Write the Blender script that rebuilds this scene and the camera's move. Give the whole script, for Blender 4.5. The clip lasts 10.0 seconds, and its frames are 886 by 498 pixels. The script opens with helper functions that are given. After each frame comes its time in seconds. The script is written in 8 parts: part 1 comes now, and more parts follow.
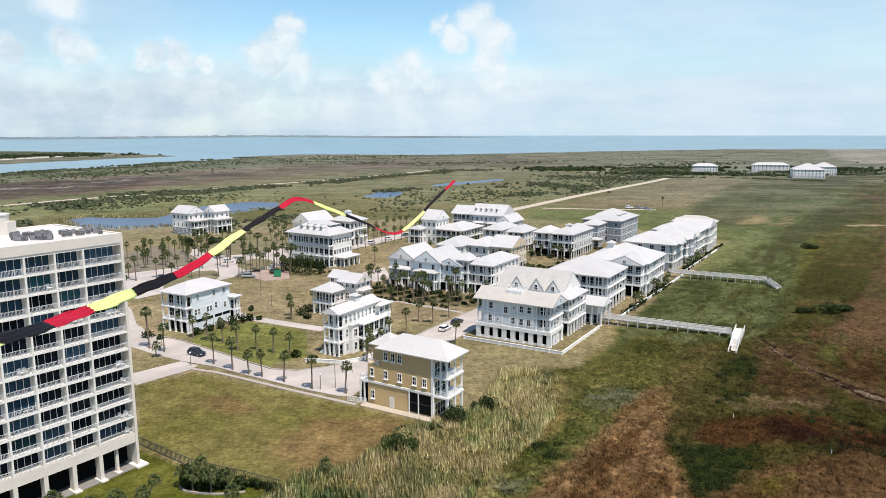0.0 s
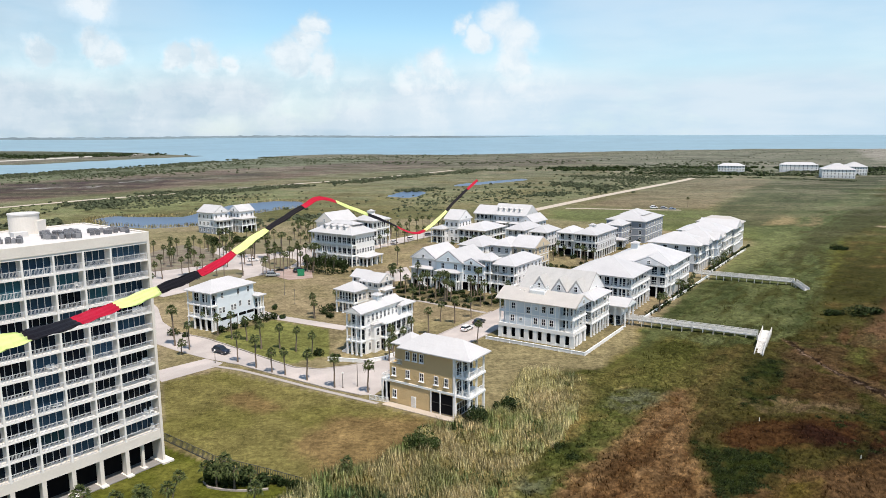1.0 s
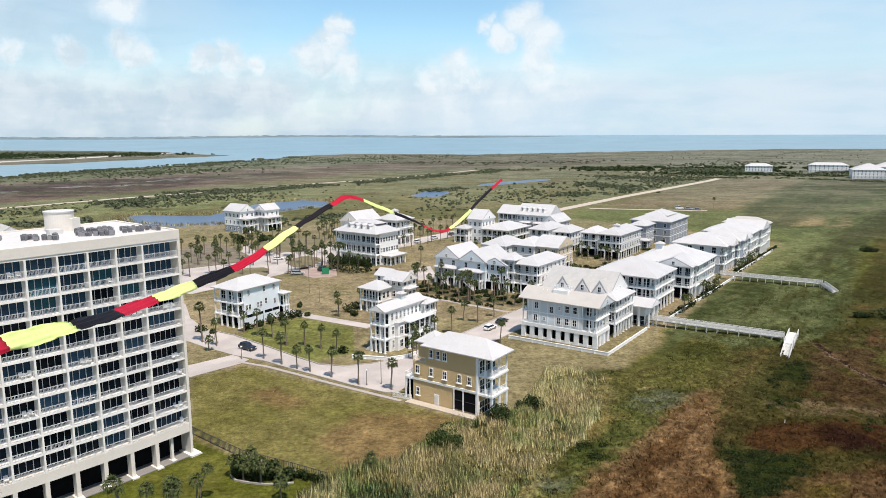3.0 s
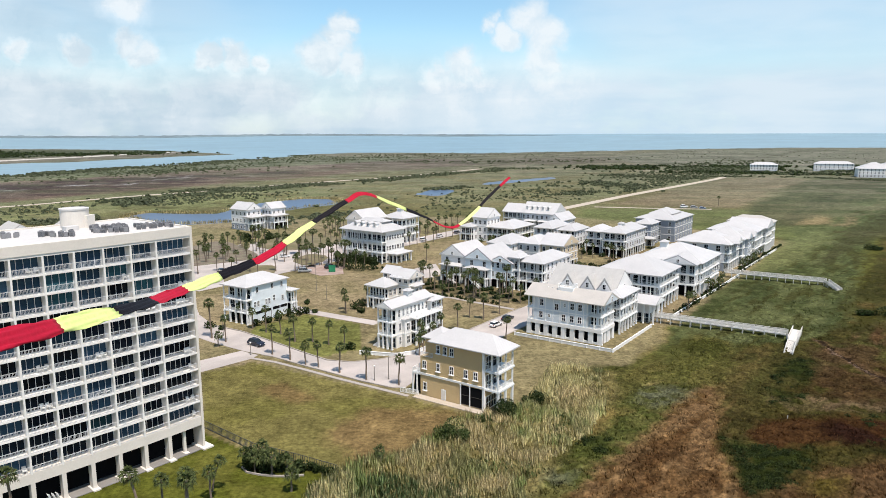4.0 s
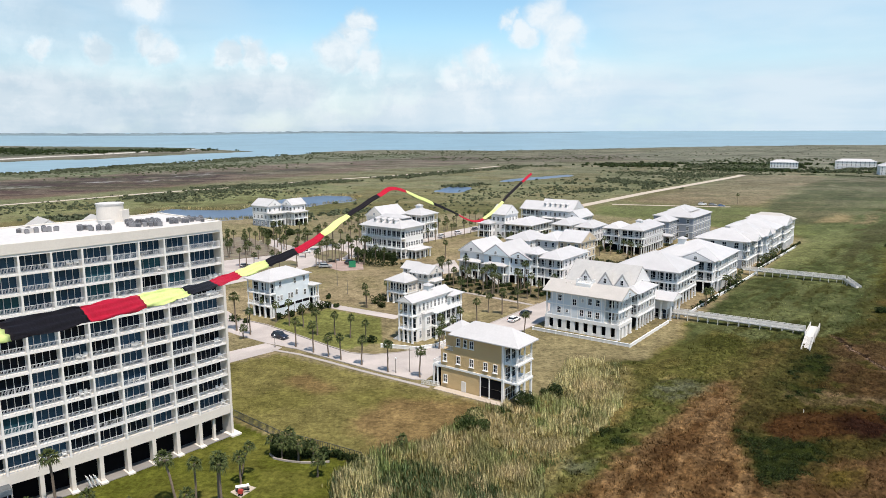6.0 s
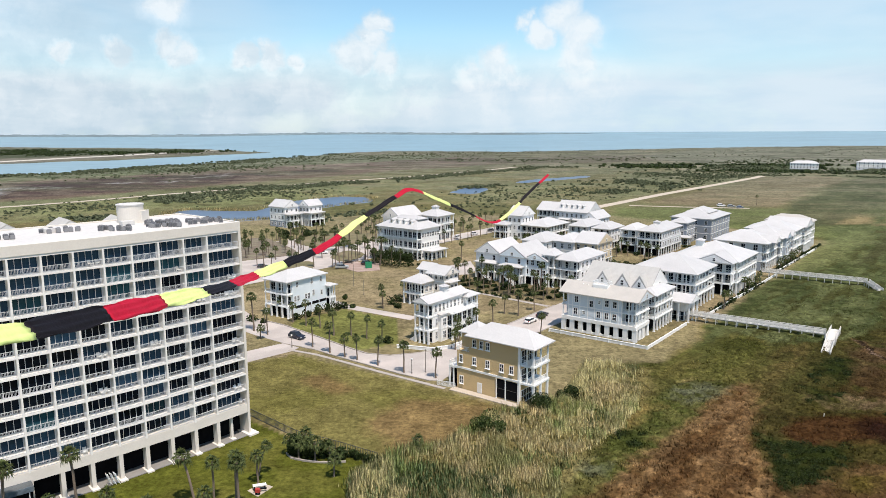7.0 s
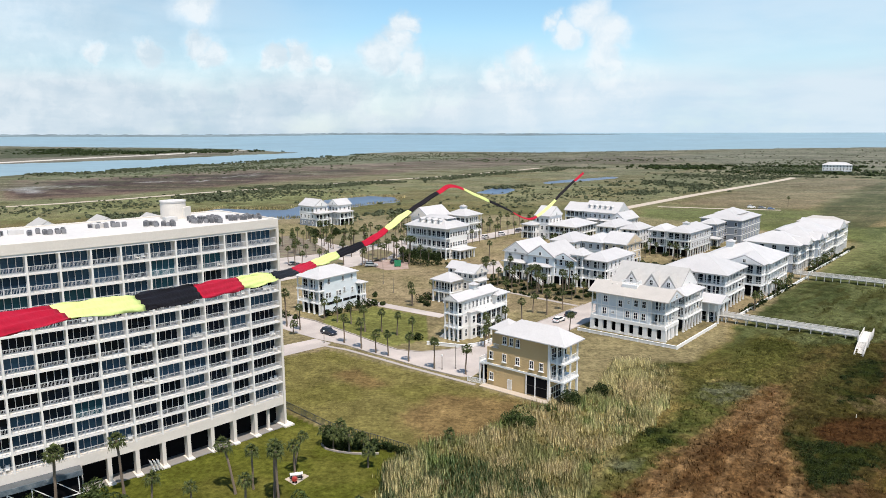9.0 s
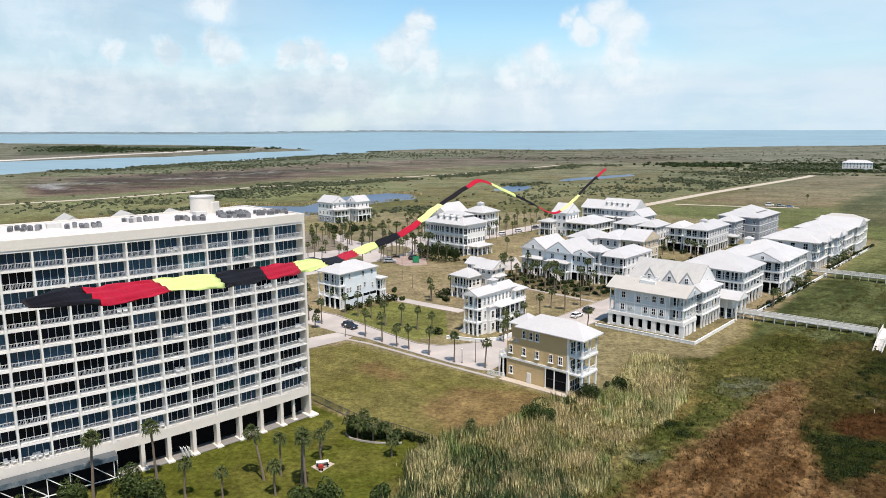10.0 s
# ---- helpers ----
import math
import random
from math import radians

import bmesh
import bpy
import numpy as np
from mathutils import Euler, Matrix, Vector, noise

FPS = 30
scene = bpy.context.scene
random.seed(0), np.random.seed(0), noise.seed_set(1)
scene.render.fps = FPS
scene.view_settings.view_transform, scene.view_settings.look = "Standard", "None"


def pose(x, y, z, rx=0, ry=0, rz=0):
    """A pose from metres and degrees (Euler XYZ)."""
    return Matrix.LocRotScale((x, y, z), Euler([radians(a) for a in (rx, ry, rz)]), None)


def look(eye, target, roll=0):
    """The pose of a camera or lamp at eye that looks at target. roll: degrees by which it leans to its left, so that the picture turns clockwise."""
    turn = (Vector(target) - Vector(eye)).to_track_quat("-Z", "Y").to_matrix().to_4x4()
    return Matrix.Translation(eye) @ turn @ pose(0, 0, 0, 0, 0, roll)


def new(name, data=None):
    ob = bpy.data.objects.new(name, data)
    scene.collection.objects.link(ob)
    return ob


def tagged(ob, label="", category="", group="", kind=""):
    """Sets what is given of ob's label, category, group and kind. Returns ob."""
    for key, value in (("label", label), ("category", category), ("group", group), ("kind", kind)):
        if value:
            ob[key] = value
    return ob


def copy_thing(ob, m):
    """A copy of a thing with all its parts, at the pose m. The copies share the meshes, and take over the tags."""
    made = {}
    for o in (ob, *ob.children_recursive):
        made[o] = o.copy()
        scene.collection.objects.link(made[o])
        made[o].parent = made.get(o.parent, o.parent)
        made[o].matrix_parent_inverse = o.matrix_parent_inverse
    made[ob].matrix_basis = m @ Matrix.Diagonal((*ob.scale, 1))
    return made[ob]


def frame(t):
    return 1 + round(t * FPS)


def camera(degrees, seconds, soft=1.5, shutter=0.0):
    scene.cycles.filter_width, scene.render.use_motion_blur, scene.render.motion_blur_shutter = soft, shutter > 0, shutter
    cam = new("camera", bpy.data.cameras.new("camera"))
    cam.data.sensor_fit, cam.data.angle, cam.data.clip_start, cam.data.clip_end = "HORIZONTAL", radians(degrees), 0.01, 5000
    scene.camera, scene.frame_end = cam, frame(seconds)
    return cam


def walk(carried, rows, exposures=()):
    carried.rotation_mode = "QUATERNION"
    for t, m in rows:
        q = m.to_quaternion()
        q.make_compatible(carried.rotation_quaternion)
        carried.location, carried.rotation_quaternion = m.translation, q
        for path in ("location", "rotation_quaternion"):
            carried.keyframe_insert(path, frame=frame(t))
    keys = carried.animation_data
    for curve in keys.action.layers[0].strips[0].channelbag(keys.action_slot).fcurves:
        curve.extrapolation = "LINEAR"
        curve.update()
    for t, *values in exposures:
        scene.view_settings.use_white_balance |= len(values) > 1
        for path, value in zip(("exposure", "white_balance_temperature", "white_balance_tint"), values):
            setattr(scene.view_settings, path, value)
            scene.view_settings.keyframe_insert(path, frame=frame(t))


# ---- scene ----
cam = camera(65.0, 10.0, soft=0.8)

# camera: seconds, eye, target, roll
PATH = [
    (0, (0.057, 0.041, 53.654), (0.051, 2.014, 53.324), -0.1),
    (0.5, (0.061, 0.067, 53.621), (0.02, 2.04, 53.291), -0.2),
    (1, (0.115, 0.127, 53.61), (0.044, 2.098, 53.28), -0.2),
    (1.5, (0.142, 0.168, 53.598), (0.054, 2.139, 53.267), -0.2),
    (2, (0.163, 0.125, 53.598), (0.06, 2.095, 53.269), -0.2),
    (2.5, (0.121, -0.214, 53.613), (-0.001, 1.755, 53.284), -0.2),
    (4, (-0.41, -2.838, 53.645), (-0.559, -0.872, 53.311), -0.2),
    (4.5, (-0.617, -4.069, 53.642), (-0.768, -2.103, 53.306), -0.2),
    (5, (-0.804, -5.259, 53.639), (-0.965, -3.295, 53.295), -0.2),
    (5.5, (-0.925, -5.927, 53.692), (-1.1, -3.965, 53.349), -0.2),
    (7, (-1.053, -6.195, 53.742), (-1.295, -4.239, 53.404), -0.3),
    (7.5, (-1.124, -6.32, 53.717), (-1.381, -4.366, 53.379), -0.3),
    (8, (-1.336, -6.687, 53.668), (-1.611, -4.734, 53.335), -0.2),
    (8.5, (-1.687, -7.46, 53.613), (-1.98, -5.51, 53.279), -0.3),
    (9, (-2.084, -8.674, 53.575), (-2.397, -6.728, 53.239), -0.2),
    (9.5, (-2.523, -10.078, 53.566), (-2.857, -8.135, 53.226), -0.2),
    (10, (-2.927, -11.439, 53.525), (-3.282, -9.501, 53.182), -0.2),
]
walk(cam, [(t, look(eye, target, roll)) for t, eye, target, roll in PATH])

# ---- light ----
SUN_EL, SUN_AZ = radians(66), radians(146)      # azimuth clockwise from +y


def world_sky():
    w = bpy.data.worlds.new("sky")
    w.use_nodes = True
    scene.world = w
    nt = w.node_tree
    nt.nodes.clear()
    n = lambda kind: nt.nodes.new(kind)
    ln = nt.links.new

    def math_node(op, a, b=None, clamp=False):
        m = n("ShaderNodeMath")
        m.operation, m.use_clamp = op, clamp
        for i, x in enumerate((a, b)):
            if x is None:
                continue
            if isinstance(x, (int, float)):
                m.inputs[i].default_value = x
            else:
                ln(x, m.inputs[i])
        return m.outputs[0]

    def ramp(x, lo, hi, a=0.0, b=1.0):
        m = n("ShaderNodeMapRange")
        m.interpolation_type = "SMOOTHSTEP"
        ln(x, m.inputs[0])
        for i, val in enumerate((lo, hi, a, b)):
            m.inputs[i + 1].default_value = val
        return m.outputs[0]

    def noise_tex(vec, scale, detail, rough=0.55):
        m = n("ShaderNodeTexNoise")
        m.inputs["Scale"].default_value = scale
        m.inputs["Detail"].default_value = detail
        m.inputs["Roughness"].default_value = rough
        ln(vec, m.inputs["Vector"])
        return m

    sky = n("ShaderNodeTexSky")
    sky.sky_type = "NISHITA"
    sky.sun_disc = False
    sky.sun_elevation, sky.sun_rotation = SUN_EL, SUN_AZ
    sky.air_density, sky.dust_density, sky.ozone_density = 1.0, 0.1, 2.5
    tc = n("ShaderNodeTexCoord")
    d = tc.outputs["Generated"]
    sep = n("ShaderNodeSeparateXYZ")
    ln(d, sep.inputs[0])
    # stretched coordinates: clouds lie flatter towards the horizon
    st = n("ShaderNodeVectorMath")
    st.operation = "MULTIPLY"
    st.inputs[1].default_value = (1, 1, 2.0)
    ln(d, st.inputs[0])
    warp = noise_tex(d, 20, 6, 0.58)
    warp_c = n("ShaderNodeVectorMath")
    warp_c.operation = "SUBTRACT"
    warp_c.inputs[1].default_value = (0.5, 0.5, 0.5)
    ln(warp.outputs["Color"], warp_c.inputs[0])
    warp_s = n("ShaderNodeVectorMath")
    warp_s.operation = "SCALE"
    warp_s.inputs["Scale"].default_value = 0.056
    ln(warp_c.outputs[0], warp_s.inputs[0])
    dw = n("ShaderNodeVectorMath")
    dw.operation = "ADD"
    ln(d, dw.inputs[0])
    ln(warp_s.outputs[0], dw.inputs[1])
    # heaps of cumulus: direction, radius
    high = [((-0.463, 0.872, 0.158), 0.036), ((-0.572, 0.815, 0.096), 0.02), ((-0.519, 0.849, 0.099), 0.024), ((-0.465, 0.878, 0.111), 0.029), ((-0.449, 0.888, 0.095), 0.031), ((-0.376, 0.922, 0.097), 0.024), ((-0.347, 0.933, 0.097), 0.029), ((-0.317, 0.944, 0.092), 0.021), ((-0.206, 0.969, 0.137), 0.021), ((-0.219, 0.969, 0.115), 0.028), ((-0.24, 0.966, 0.094), 0.039), ((-0.205, 0.975, 0.082), 0.033), ((-0.083, 0.994, 0.075), 0.028), ((-0.048, 0.995, 0.082), 0.037), ((-0.02, 0.997, 0.071), 0.028), ((-0.009, 0.99, 0.142), 0.018), ((0.012, 0.992, 0.127), 0.024), ((0.046, 0.988, 0.149), 0.036), ((0.067, 0.99, 0.126), 0.041), ((0.061, 0.994, 0.089), 0.042)]
    deck = [((-0.627, 0.777, 0.063), 0.065), ((-0.584, 0.81, 0.053), 0.073), ((-0.524, 0.85, 0.053), 0.073), ((-0.483, 0.874, 0.05), 0.049), ((-0.648, 0.761, 0.036), 0.073), ((-0.291, 0.955, 0.063), 0.049), ((-0.343, 0.938, 0.048), 0.057), ((-0.246, 0.968, 0.052), 0.065), ((-0.063, 0.997, 0.047), 0.049), ((0.026, 0.998, 0.058), 0.049), ((0.09, 0.994, 0.061), 0.049), ((-0.419, 0.907, 0.046), 0.057), ((-0.153, 0.987, 0.056), 0.049), ((-0.618, 0.775, 0.129), 0.073)]
    heap = None
    for k, (c, r) in enumerate(high + deck):
        v = n("ShaderNodeVectorMath")
        v.operation = "DISTANCE"
        v.inputs[1].default_value = Vector(c).normalized()
        ln(dw.outputs[0], v.inputs[0])
        top = k < len(high)
        m = ramp(v.outputs["Value"], r * (0.40 if top else 0.1), r * (1.20 if top else 1.6), 1.0 if top else 0.60, 0.0)
        heap = m if heap is None else math_node("MAXIMUM", heap, m)
    # thin veil: dense low down and to the east, with a clear gap ahead
    soft = noise_tex(st.outputs[0], 5.0, 5, 0.6)
    low = ramp(sep.outputs["Z"], 0.045, 0.15, 0.97, 0.0)
    east = ramp(sep.outputs["X"], -0.02, 0.20, 0.0, 0.62)
    west = ramp(sep.outputs["X"], -0.20, -0.52, 0.0, 0.72)
    veil = math_node("MAXIMUM", math_node("MAXIMUM", low, east), west)
    veil = math_node("MULTIPLY", veil, ramp(sep.outputs["Z"], 0.22, 0.45, 1.0, 0.12))
    veil = math_node("MULTIPLY", veil, ramp(soft.outputs["Fac"], 0.25, 0.60, 0.84, 1.10), True)
    mask = math_node("MAXIMUM", veil, math_node("MULTIPLY", heap, 0.92), True)
    # cloud brightness: heaps white, shaded undersides grey-blue
    flat = n("ShaderNodeVectorMath")
    flat.operation = "MULTIPLY"
    flat.inputs[1].default_value = (1, 1, 4.5)
    ln(d, flat.inputs[0])
    grey = noise_tex(flat.outputs[0], 6.5, 4, 0.5)
    puff = noise_tex(dw.outputs[0], 26.0, 7, 0.6)
    body = math_node("MULTIPLY", heap, ramp(puff.outputs["Fac"], 0.34, 0.62, 0.45, 1.0))
    tone = math_node("ADD", ramp(grey.outputs["Fac"], 0.36, 0.64, 0.0, 0.30), math_node("MULTIPLY", body, 0.85), True)
    tone = math_node("ADD", tone, ramp(sep.outputs["X"], -0.05, 0.25, 0.0, 0.16), True)
    col = n("ShaderNodeMix")
    col.data_type = "RGBA"
    ln(tone, col.inputs["Factor"])
    shade = n("ShaderNodeMix")
    shade.data_type = "RGBA"
    ln(ramp(sep.outputs["X"], -0.35, 0.10), shade.inputs["Factor"])
    shade.inputs["A"].default_value = (0.445, 0.590, 0.705, 1)
    shade.inputs["B"].default_value = (0.53, 0.70, 0.835, 1)
    ln(shade.outputs["Result"], col.inputs["A"])
    col.inputs["B"].default_value = (0.83, 0.885, 0.925, 1)
    blue = n("ShaderNodeVectorMath")
    blue.operation = "SCALE"
    blue.inputs["Scale"].default_value = 0.14
    cyan = n("ShaderNodeVectorMath")
    cyan.operation = "MULTIPLY"
    cyan.inputs[1].default_value = (0.94, 1.08, 1.06)
    ln(sky.outputs[0], cyan.inputs[0])
    ln(cyan.outputs[0], blue.inputs[0])
    mix = n("ShaderNodeMix")
    mix.data_type = "RGBA"
    ln(mask, mix.inputs["Factor"])
    ln(blue.outputs[0], mix.inputs["A"])
    ln(col.outputs["Result"], mix.inputs["B"])
    bg = n("ShaderNodeBackground")
    bg.inputs["Strength"].default_value = 1.06
    ln(mix.outputs["Result"], bg.inputs["Color"])
    out = n("ShaderNodeOutputWorld")
    ln(bg.outputs[0], out.inputs[0])


world_sky()
sun_data = bpy.data.lights.new("sun", "SUN")
sun_data.energy, sun_data.angle, sun_data.color = 6.0, radians(0.53), (1.0, 0.90, 0.81)
sun = new("sun", sun_data)
sun_way = Vector((math.sin(SUN_AZ) * math.cos(SUN_EL), math.cos(SUN_AZ) * math.cos(SUN_EL), math.sin(SUN_EL)))
sun.matrix_world = look(sun_way * 200, (0, 0, 0))

# ---- materials ----
def mat(name, base, rough=0.7, var=0.12, scale=1.5, fine=14.0, bump=0.0, metal=0.0, rand=0.0, spec=0.5, second=None, seams=None):
    """Plain procedural surface: base colour with two scales of variation, optional second colour in stains, bump and seams."""
    m = bpy.data.materials.new(name)
    m.use_nodes = True
    nt = m.node_tree
    p = nt.nodes["Principled BSDF"]
    p.inputs["Roughness"].default_value = rough
    p.inputs["Metallic"].default_value = metal
    p.inputs["Specular IOR Level"].default_value = spec
    tc = nt.nodes.new("ShaderNodeTexCoord")
    big = nt.nodes.new("ShaderNodeTexNoise")
    big.inputs["Scale"].default_value, big.inputs["Detail"].default_value = scale, 4
    small = nt.nodes.new("ShaderNodeTexNoise")
    small.inputs["Scale"].default_value, small.inputs["Detail"].default_value = fine, 5
    nt.links.new(tc.outputs["Object"], big.inputs["Vector"])
    nt.links.new(tc.outputs["Object"], small.inputs["Vector"])
    s = nt.nodes.new("ShaderNodeMath")
    s.operation = "ADD"
    nt.links.new(big.outputs["Fac"], s.inputs[0])
    nt.links.new(small.outputs["Fac"], s.inputs[1])
    r = nt.nodes.new("ShaderNodeMapRange")
    r.inputs[1].default_value, r.inputs[2].default_value = 0.6, 1.4
    r.inputs[3].default_value, r.inputs[4].default_value = 1 - var, 1 + var
    nt.links.new(s.outputs[0], r.inputs[0])
    tone = r.outputs[0]
    if rand:
        oi = nt.nodes.new("ShaderNodeObjectInfo")
        rr = nt.nodes.new("ShaderNodeMapRange")
        rr.inputs[3].default_value, rr.inputs[4].default_value = 1 - rand, 1 + rand
        nt.links.new(oi.outputs["Random"], rr.inputs[0])
        mm = nt.nodes.new("ShaderNodeMath")
        mm.operation = "MULTIPLY"
        nt.links.new(tone, mm.inputs[0])
        nt.links.new(rr.outputs[0], mm.inputs[1])
        tone = mm.outputs[0]
    colour = None
    if second:
        mx = nt.nodes.new("ShaderNodeMix")
        mx.data_type = "RGBA"
        mx.inputs["A"].default_value, mx.inputs["B"].default_value = (*base, 1), (*second, 1)
        st = nt.nodes.new("ShaderNodeMapRange")
        st.inputs[1].default_value, st.inputs[2].default_value = 0.45, 0.65
        nt.links.new(big.outputs["Fac"], st.inputs[0])
        nt.links.new(st.outputs[0], mx.inputs["Factor"])
        colour = mx.outputs["Result"]
    v = nt.nodes.new("ShaderNodeVectorMath")
    v.operation = "SCALE"
    if colour:
        nt.links.new(colour, v.inputs[0])
    else:
        v.inputs[0].default_value = base
    nt.links.new(tone, v.inputs["Scale"])
    nt.links.new(v.outputs[0], p.inputs["Base Color"])
    height = None
    if seams:
        sp = nt.nodes.new("ShaderNodeTexWave")
        sp.wave_type, sp.bands_direction = "BANDS", seams[0]
        sp.inputs["Scale"].default_value = seams[1]
        nt.links.new(tc.outputs["Object"], sp.inputs["Vector"])
        height, strength, dist = sp.outputs["Fac"], 0.5, 0.03
    if bump and not height:
        height, strength, dist = small.outputs["Fac"], bump, 0.05
    if height:
        b = nt.nodes.new("ShaderNodeBump")
        b.inputs["Strength"].default_value, b.inputs["Distance"].default_value = strength, dist
        nt.links.new(height, b.inputs["Height"])
        nt.links.new(b.outputs[0], p.inputs["Normal"])
    return m


def glass_mat(name, base, rough=0.08):
    m = mat(name, base, rough, 0.35, 0.6, 3.0, spec=0.15, rand=0.5)
    return m


M_WHITE = mat("white_paint", (0.76, 0.745, 0.71), 0.55, 0.06)
M_TRIM = mat("white_trim", (0.78, 0.78, 0.76), 0.5, 0.04)
M_ROOF = mat("white_metal_roof", (0.47, 0.46, 0.45), 0.45, 0.10, 0.25, 3.0, seams=("X", 1.6), rand=0.06)
M_ROOF_GREY = mat("grey_shingle_roof", (0.40, 0.39, 0.37), 0.8, 0.12, 0.8, 9.0, bump=0.3)
M_ROOF_CREAM = mat("cream_metal_roof", (0.44, 0.41, 0.37), 0.5, 0.08, 0.4, 3.0, seams=("X", 2.2))
M_YELLOW = mat("yellow_siding", (0.55, 0.40, 0.205), 0.65, 0.06, 0.5, 6.0, seams=("Z", 2.6))
M_BLUE = mat("pale_blue_siding", (0.585, 0.635, 0.675), 0.6, 0.05, 0.5, 6.0, seams=("Z", 2.6))
M_AQUA = mat("pale_aqua_siding", (0.71, 0.765, 0.79), 0.6, 0.05, 0.5, 6.0, seams=("Z", 2.6))
M_CREAM = mat("cream_siding", (0.72, 0.67, 0.60), 0.6, 0.05, 0.5, 6.0, seams=("Z", 2.6))
M_TAN = mat("tan_siding", (0.58, 0.48, 0.33), 0.6, 0.05, 0.5, 6.0, seams=("Z", 2.6))
M_GREY = mat("grey_siding", (0.26, 0.29, 0.33), 0.6, 0.06, 0.5, 6.0, seams=("Z", 2.6))
M_LGREY = mat("light_grey_siding", (0.58, 0.59, 0.60), 0.6, 0.06, 0.5, 6.0, seams=("Z", 2.6))
M_WSIDE = mat("white_siding", (0.77, 0.76, 0.745), 0.6, 0.05, 0.5, 6.0, seams=("Z", 2.6))
M_GLASS = glass_mat("dark_window_glass", (0.012, 0.016, 0.022))
M_TOWER_GLASS = glass_mat("balcony_door_glass", (0.006, 0.010, 0.017), 0.05)
# sky and sea reflections painted into the pane colour, teal and blue
M_TOWER_TEAL = glass_mat("teal_reflection_glass", (0.022, 0.068, 0.088), 0.08)
M_TOWER_BLUE = glass_mat("sky_reflection_glass", (0.030, 0.064, 0.104), 0.06)
# for screens and furniture, and for near-black walls with shade painted in
M_DARK = mat("screen_and_shade_black", (0.008, 0.008, 0.009), 0.9, 0.2, spec=0.05)
M_CONC = mat("painted_concrete", (0.66, 0.615, 0.55), 0.75, 0.07, 0.35, 4.0, bump=0.15)
M_SLAB = mat("slab_white_paint", (0.74, 0.72, 0.68), 0.7, 0.07, 0.4, 5.0)
M_ROOFM = mat("white_roof_membrane", (0.54, 0.525, 0.505), 0.7, 0.10, 0.15, 2.0)
M_RAIL = mat("white_aluminium_rail", (0.56, 0.57, 0.58), 0.5, 0.05)
M_ROAD = mat("pale_concrete_road", (0.375, 0.335, 0.305), 0.85, 0.14, 0.12, 2.5, bump=0.2, second=(0.43, 0.38, 0.345))
M_KERB = mat("kerb_concrete", (0.33, 0.295, 0.26), 0.85, 0.1, 0.5, 6.0)
M_SAND = mat("sandy_track", (0.42, 0.36, 0.29), 0.95, 0.12, 0.2, 3.0, bump=0.3)
M_DECK = mat("weathered_deck_boards", (0.50, 0.47, 0.43), 0.8, 0.15, 0.5, 8.0)
M_STEEL = mat("steel_blue_siding", (0.44, 0.485, 0.54), 0.6, 0.06, 0.5, 6.0, seams=("Z", 2.6))
M_POST_DARK = mat("dark_screen_frame", (0.05, 0.045, 0.04), 0.7, 0.1)
M_DOOR = mat("anodised_door_frame", (0.60, 0.61, 0.62), 0.45, 0.1)

# ---- helpers of this scene ----
YAW = radians(-31)
AX, AY = math.cos(YAW), math.sin(YAW)


def P(a, b, z=0.0):
    """Town grid to world: a runs towards the sea front, b away along the streets."""
    return Vector((-20 + a * AX - b * AY, 150 + a * AY + b * AX, z))


def PM(a, b, z=0.0, turn=0.0):
    return Matrix.Translation(P(a, b, z)) @ Matrix.Rotation(YAW + radians(turn), 4, "Z")


def bm_box(bm, x0, x1, y0, y1, z0, z1, mi=0):
    vs = [bm.verts.new((x, y, z)) for z in (z0, z1) for x, y in ((x0, y0), (x1, y0), (x1, y1), (x0, y1))]
    for idx in ((3, 2, 1, 0), (4, 5, 6, 7), (0, 1, 5, 4), (1, 2, 6, 5), (2, 3, 7, 6), (3, 0, 4, 7)):
        f = bm.faces.new([vs[i] for i in idx])
        f.material_index = mi
    return vs


def bm_beam(bm, p, q, t, t2=None):
    """A square beam from p to q."""
    p, q = Vector(p), Vector(q)
    way = (q - p).normalized()
    side = way.cross(Vector((0, 0, 1)))
    side = side.normalized() if side.length > 1e-4 else Vector((1, 0, 0))
    up = side.cross(way)
    t2 = t if t2 is None else t2
    c = [(s * side * t / 2 + w * up * t2 / 2) for s, w in ((-1, -1), (1, -1), (1, 1), (-1, 1))]
    a = [bm.verts.new(p + k) for k in c]
    b = [bm.verts.new(q + k) for k in c]
    bm.faces.new(a[::-1])
    bm.faces.new(b)
    for i in range(4):
        j = (i + 1) % 4
        bm.faces.new((a[i], a[j], b[j], b[i]))


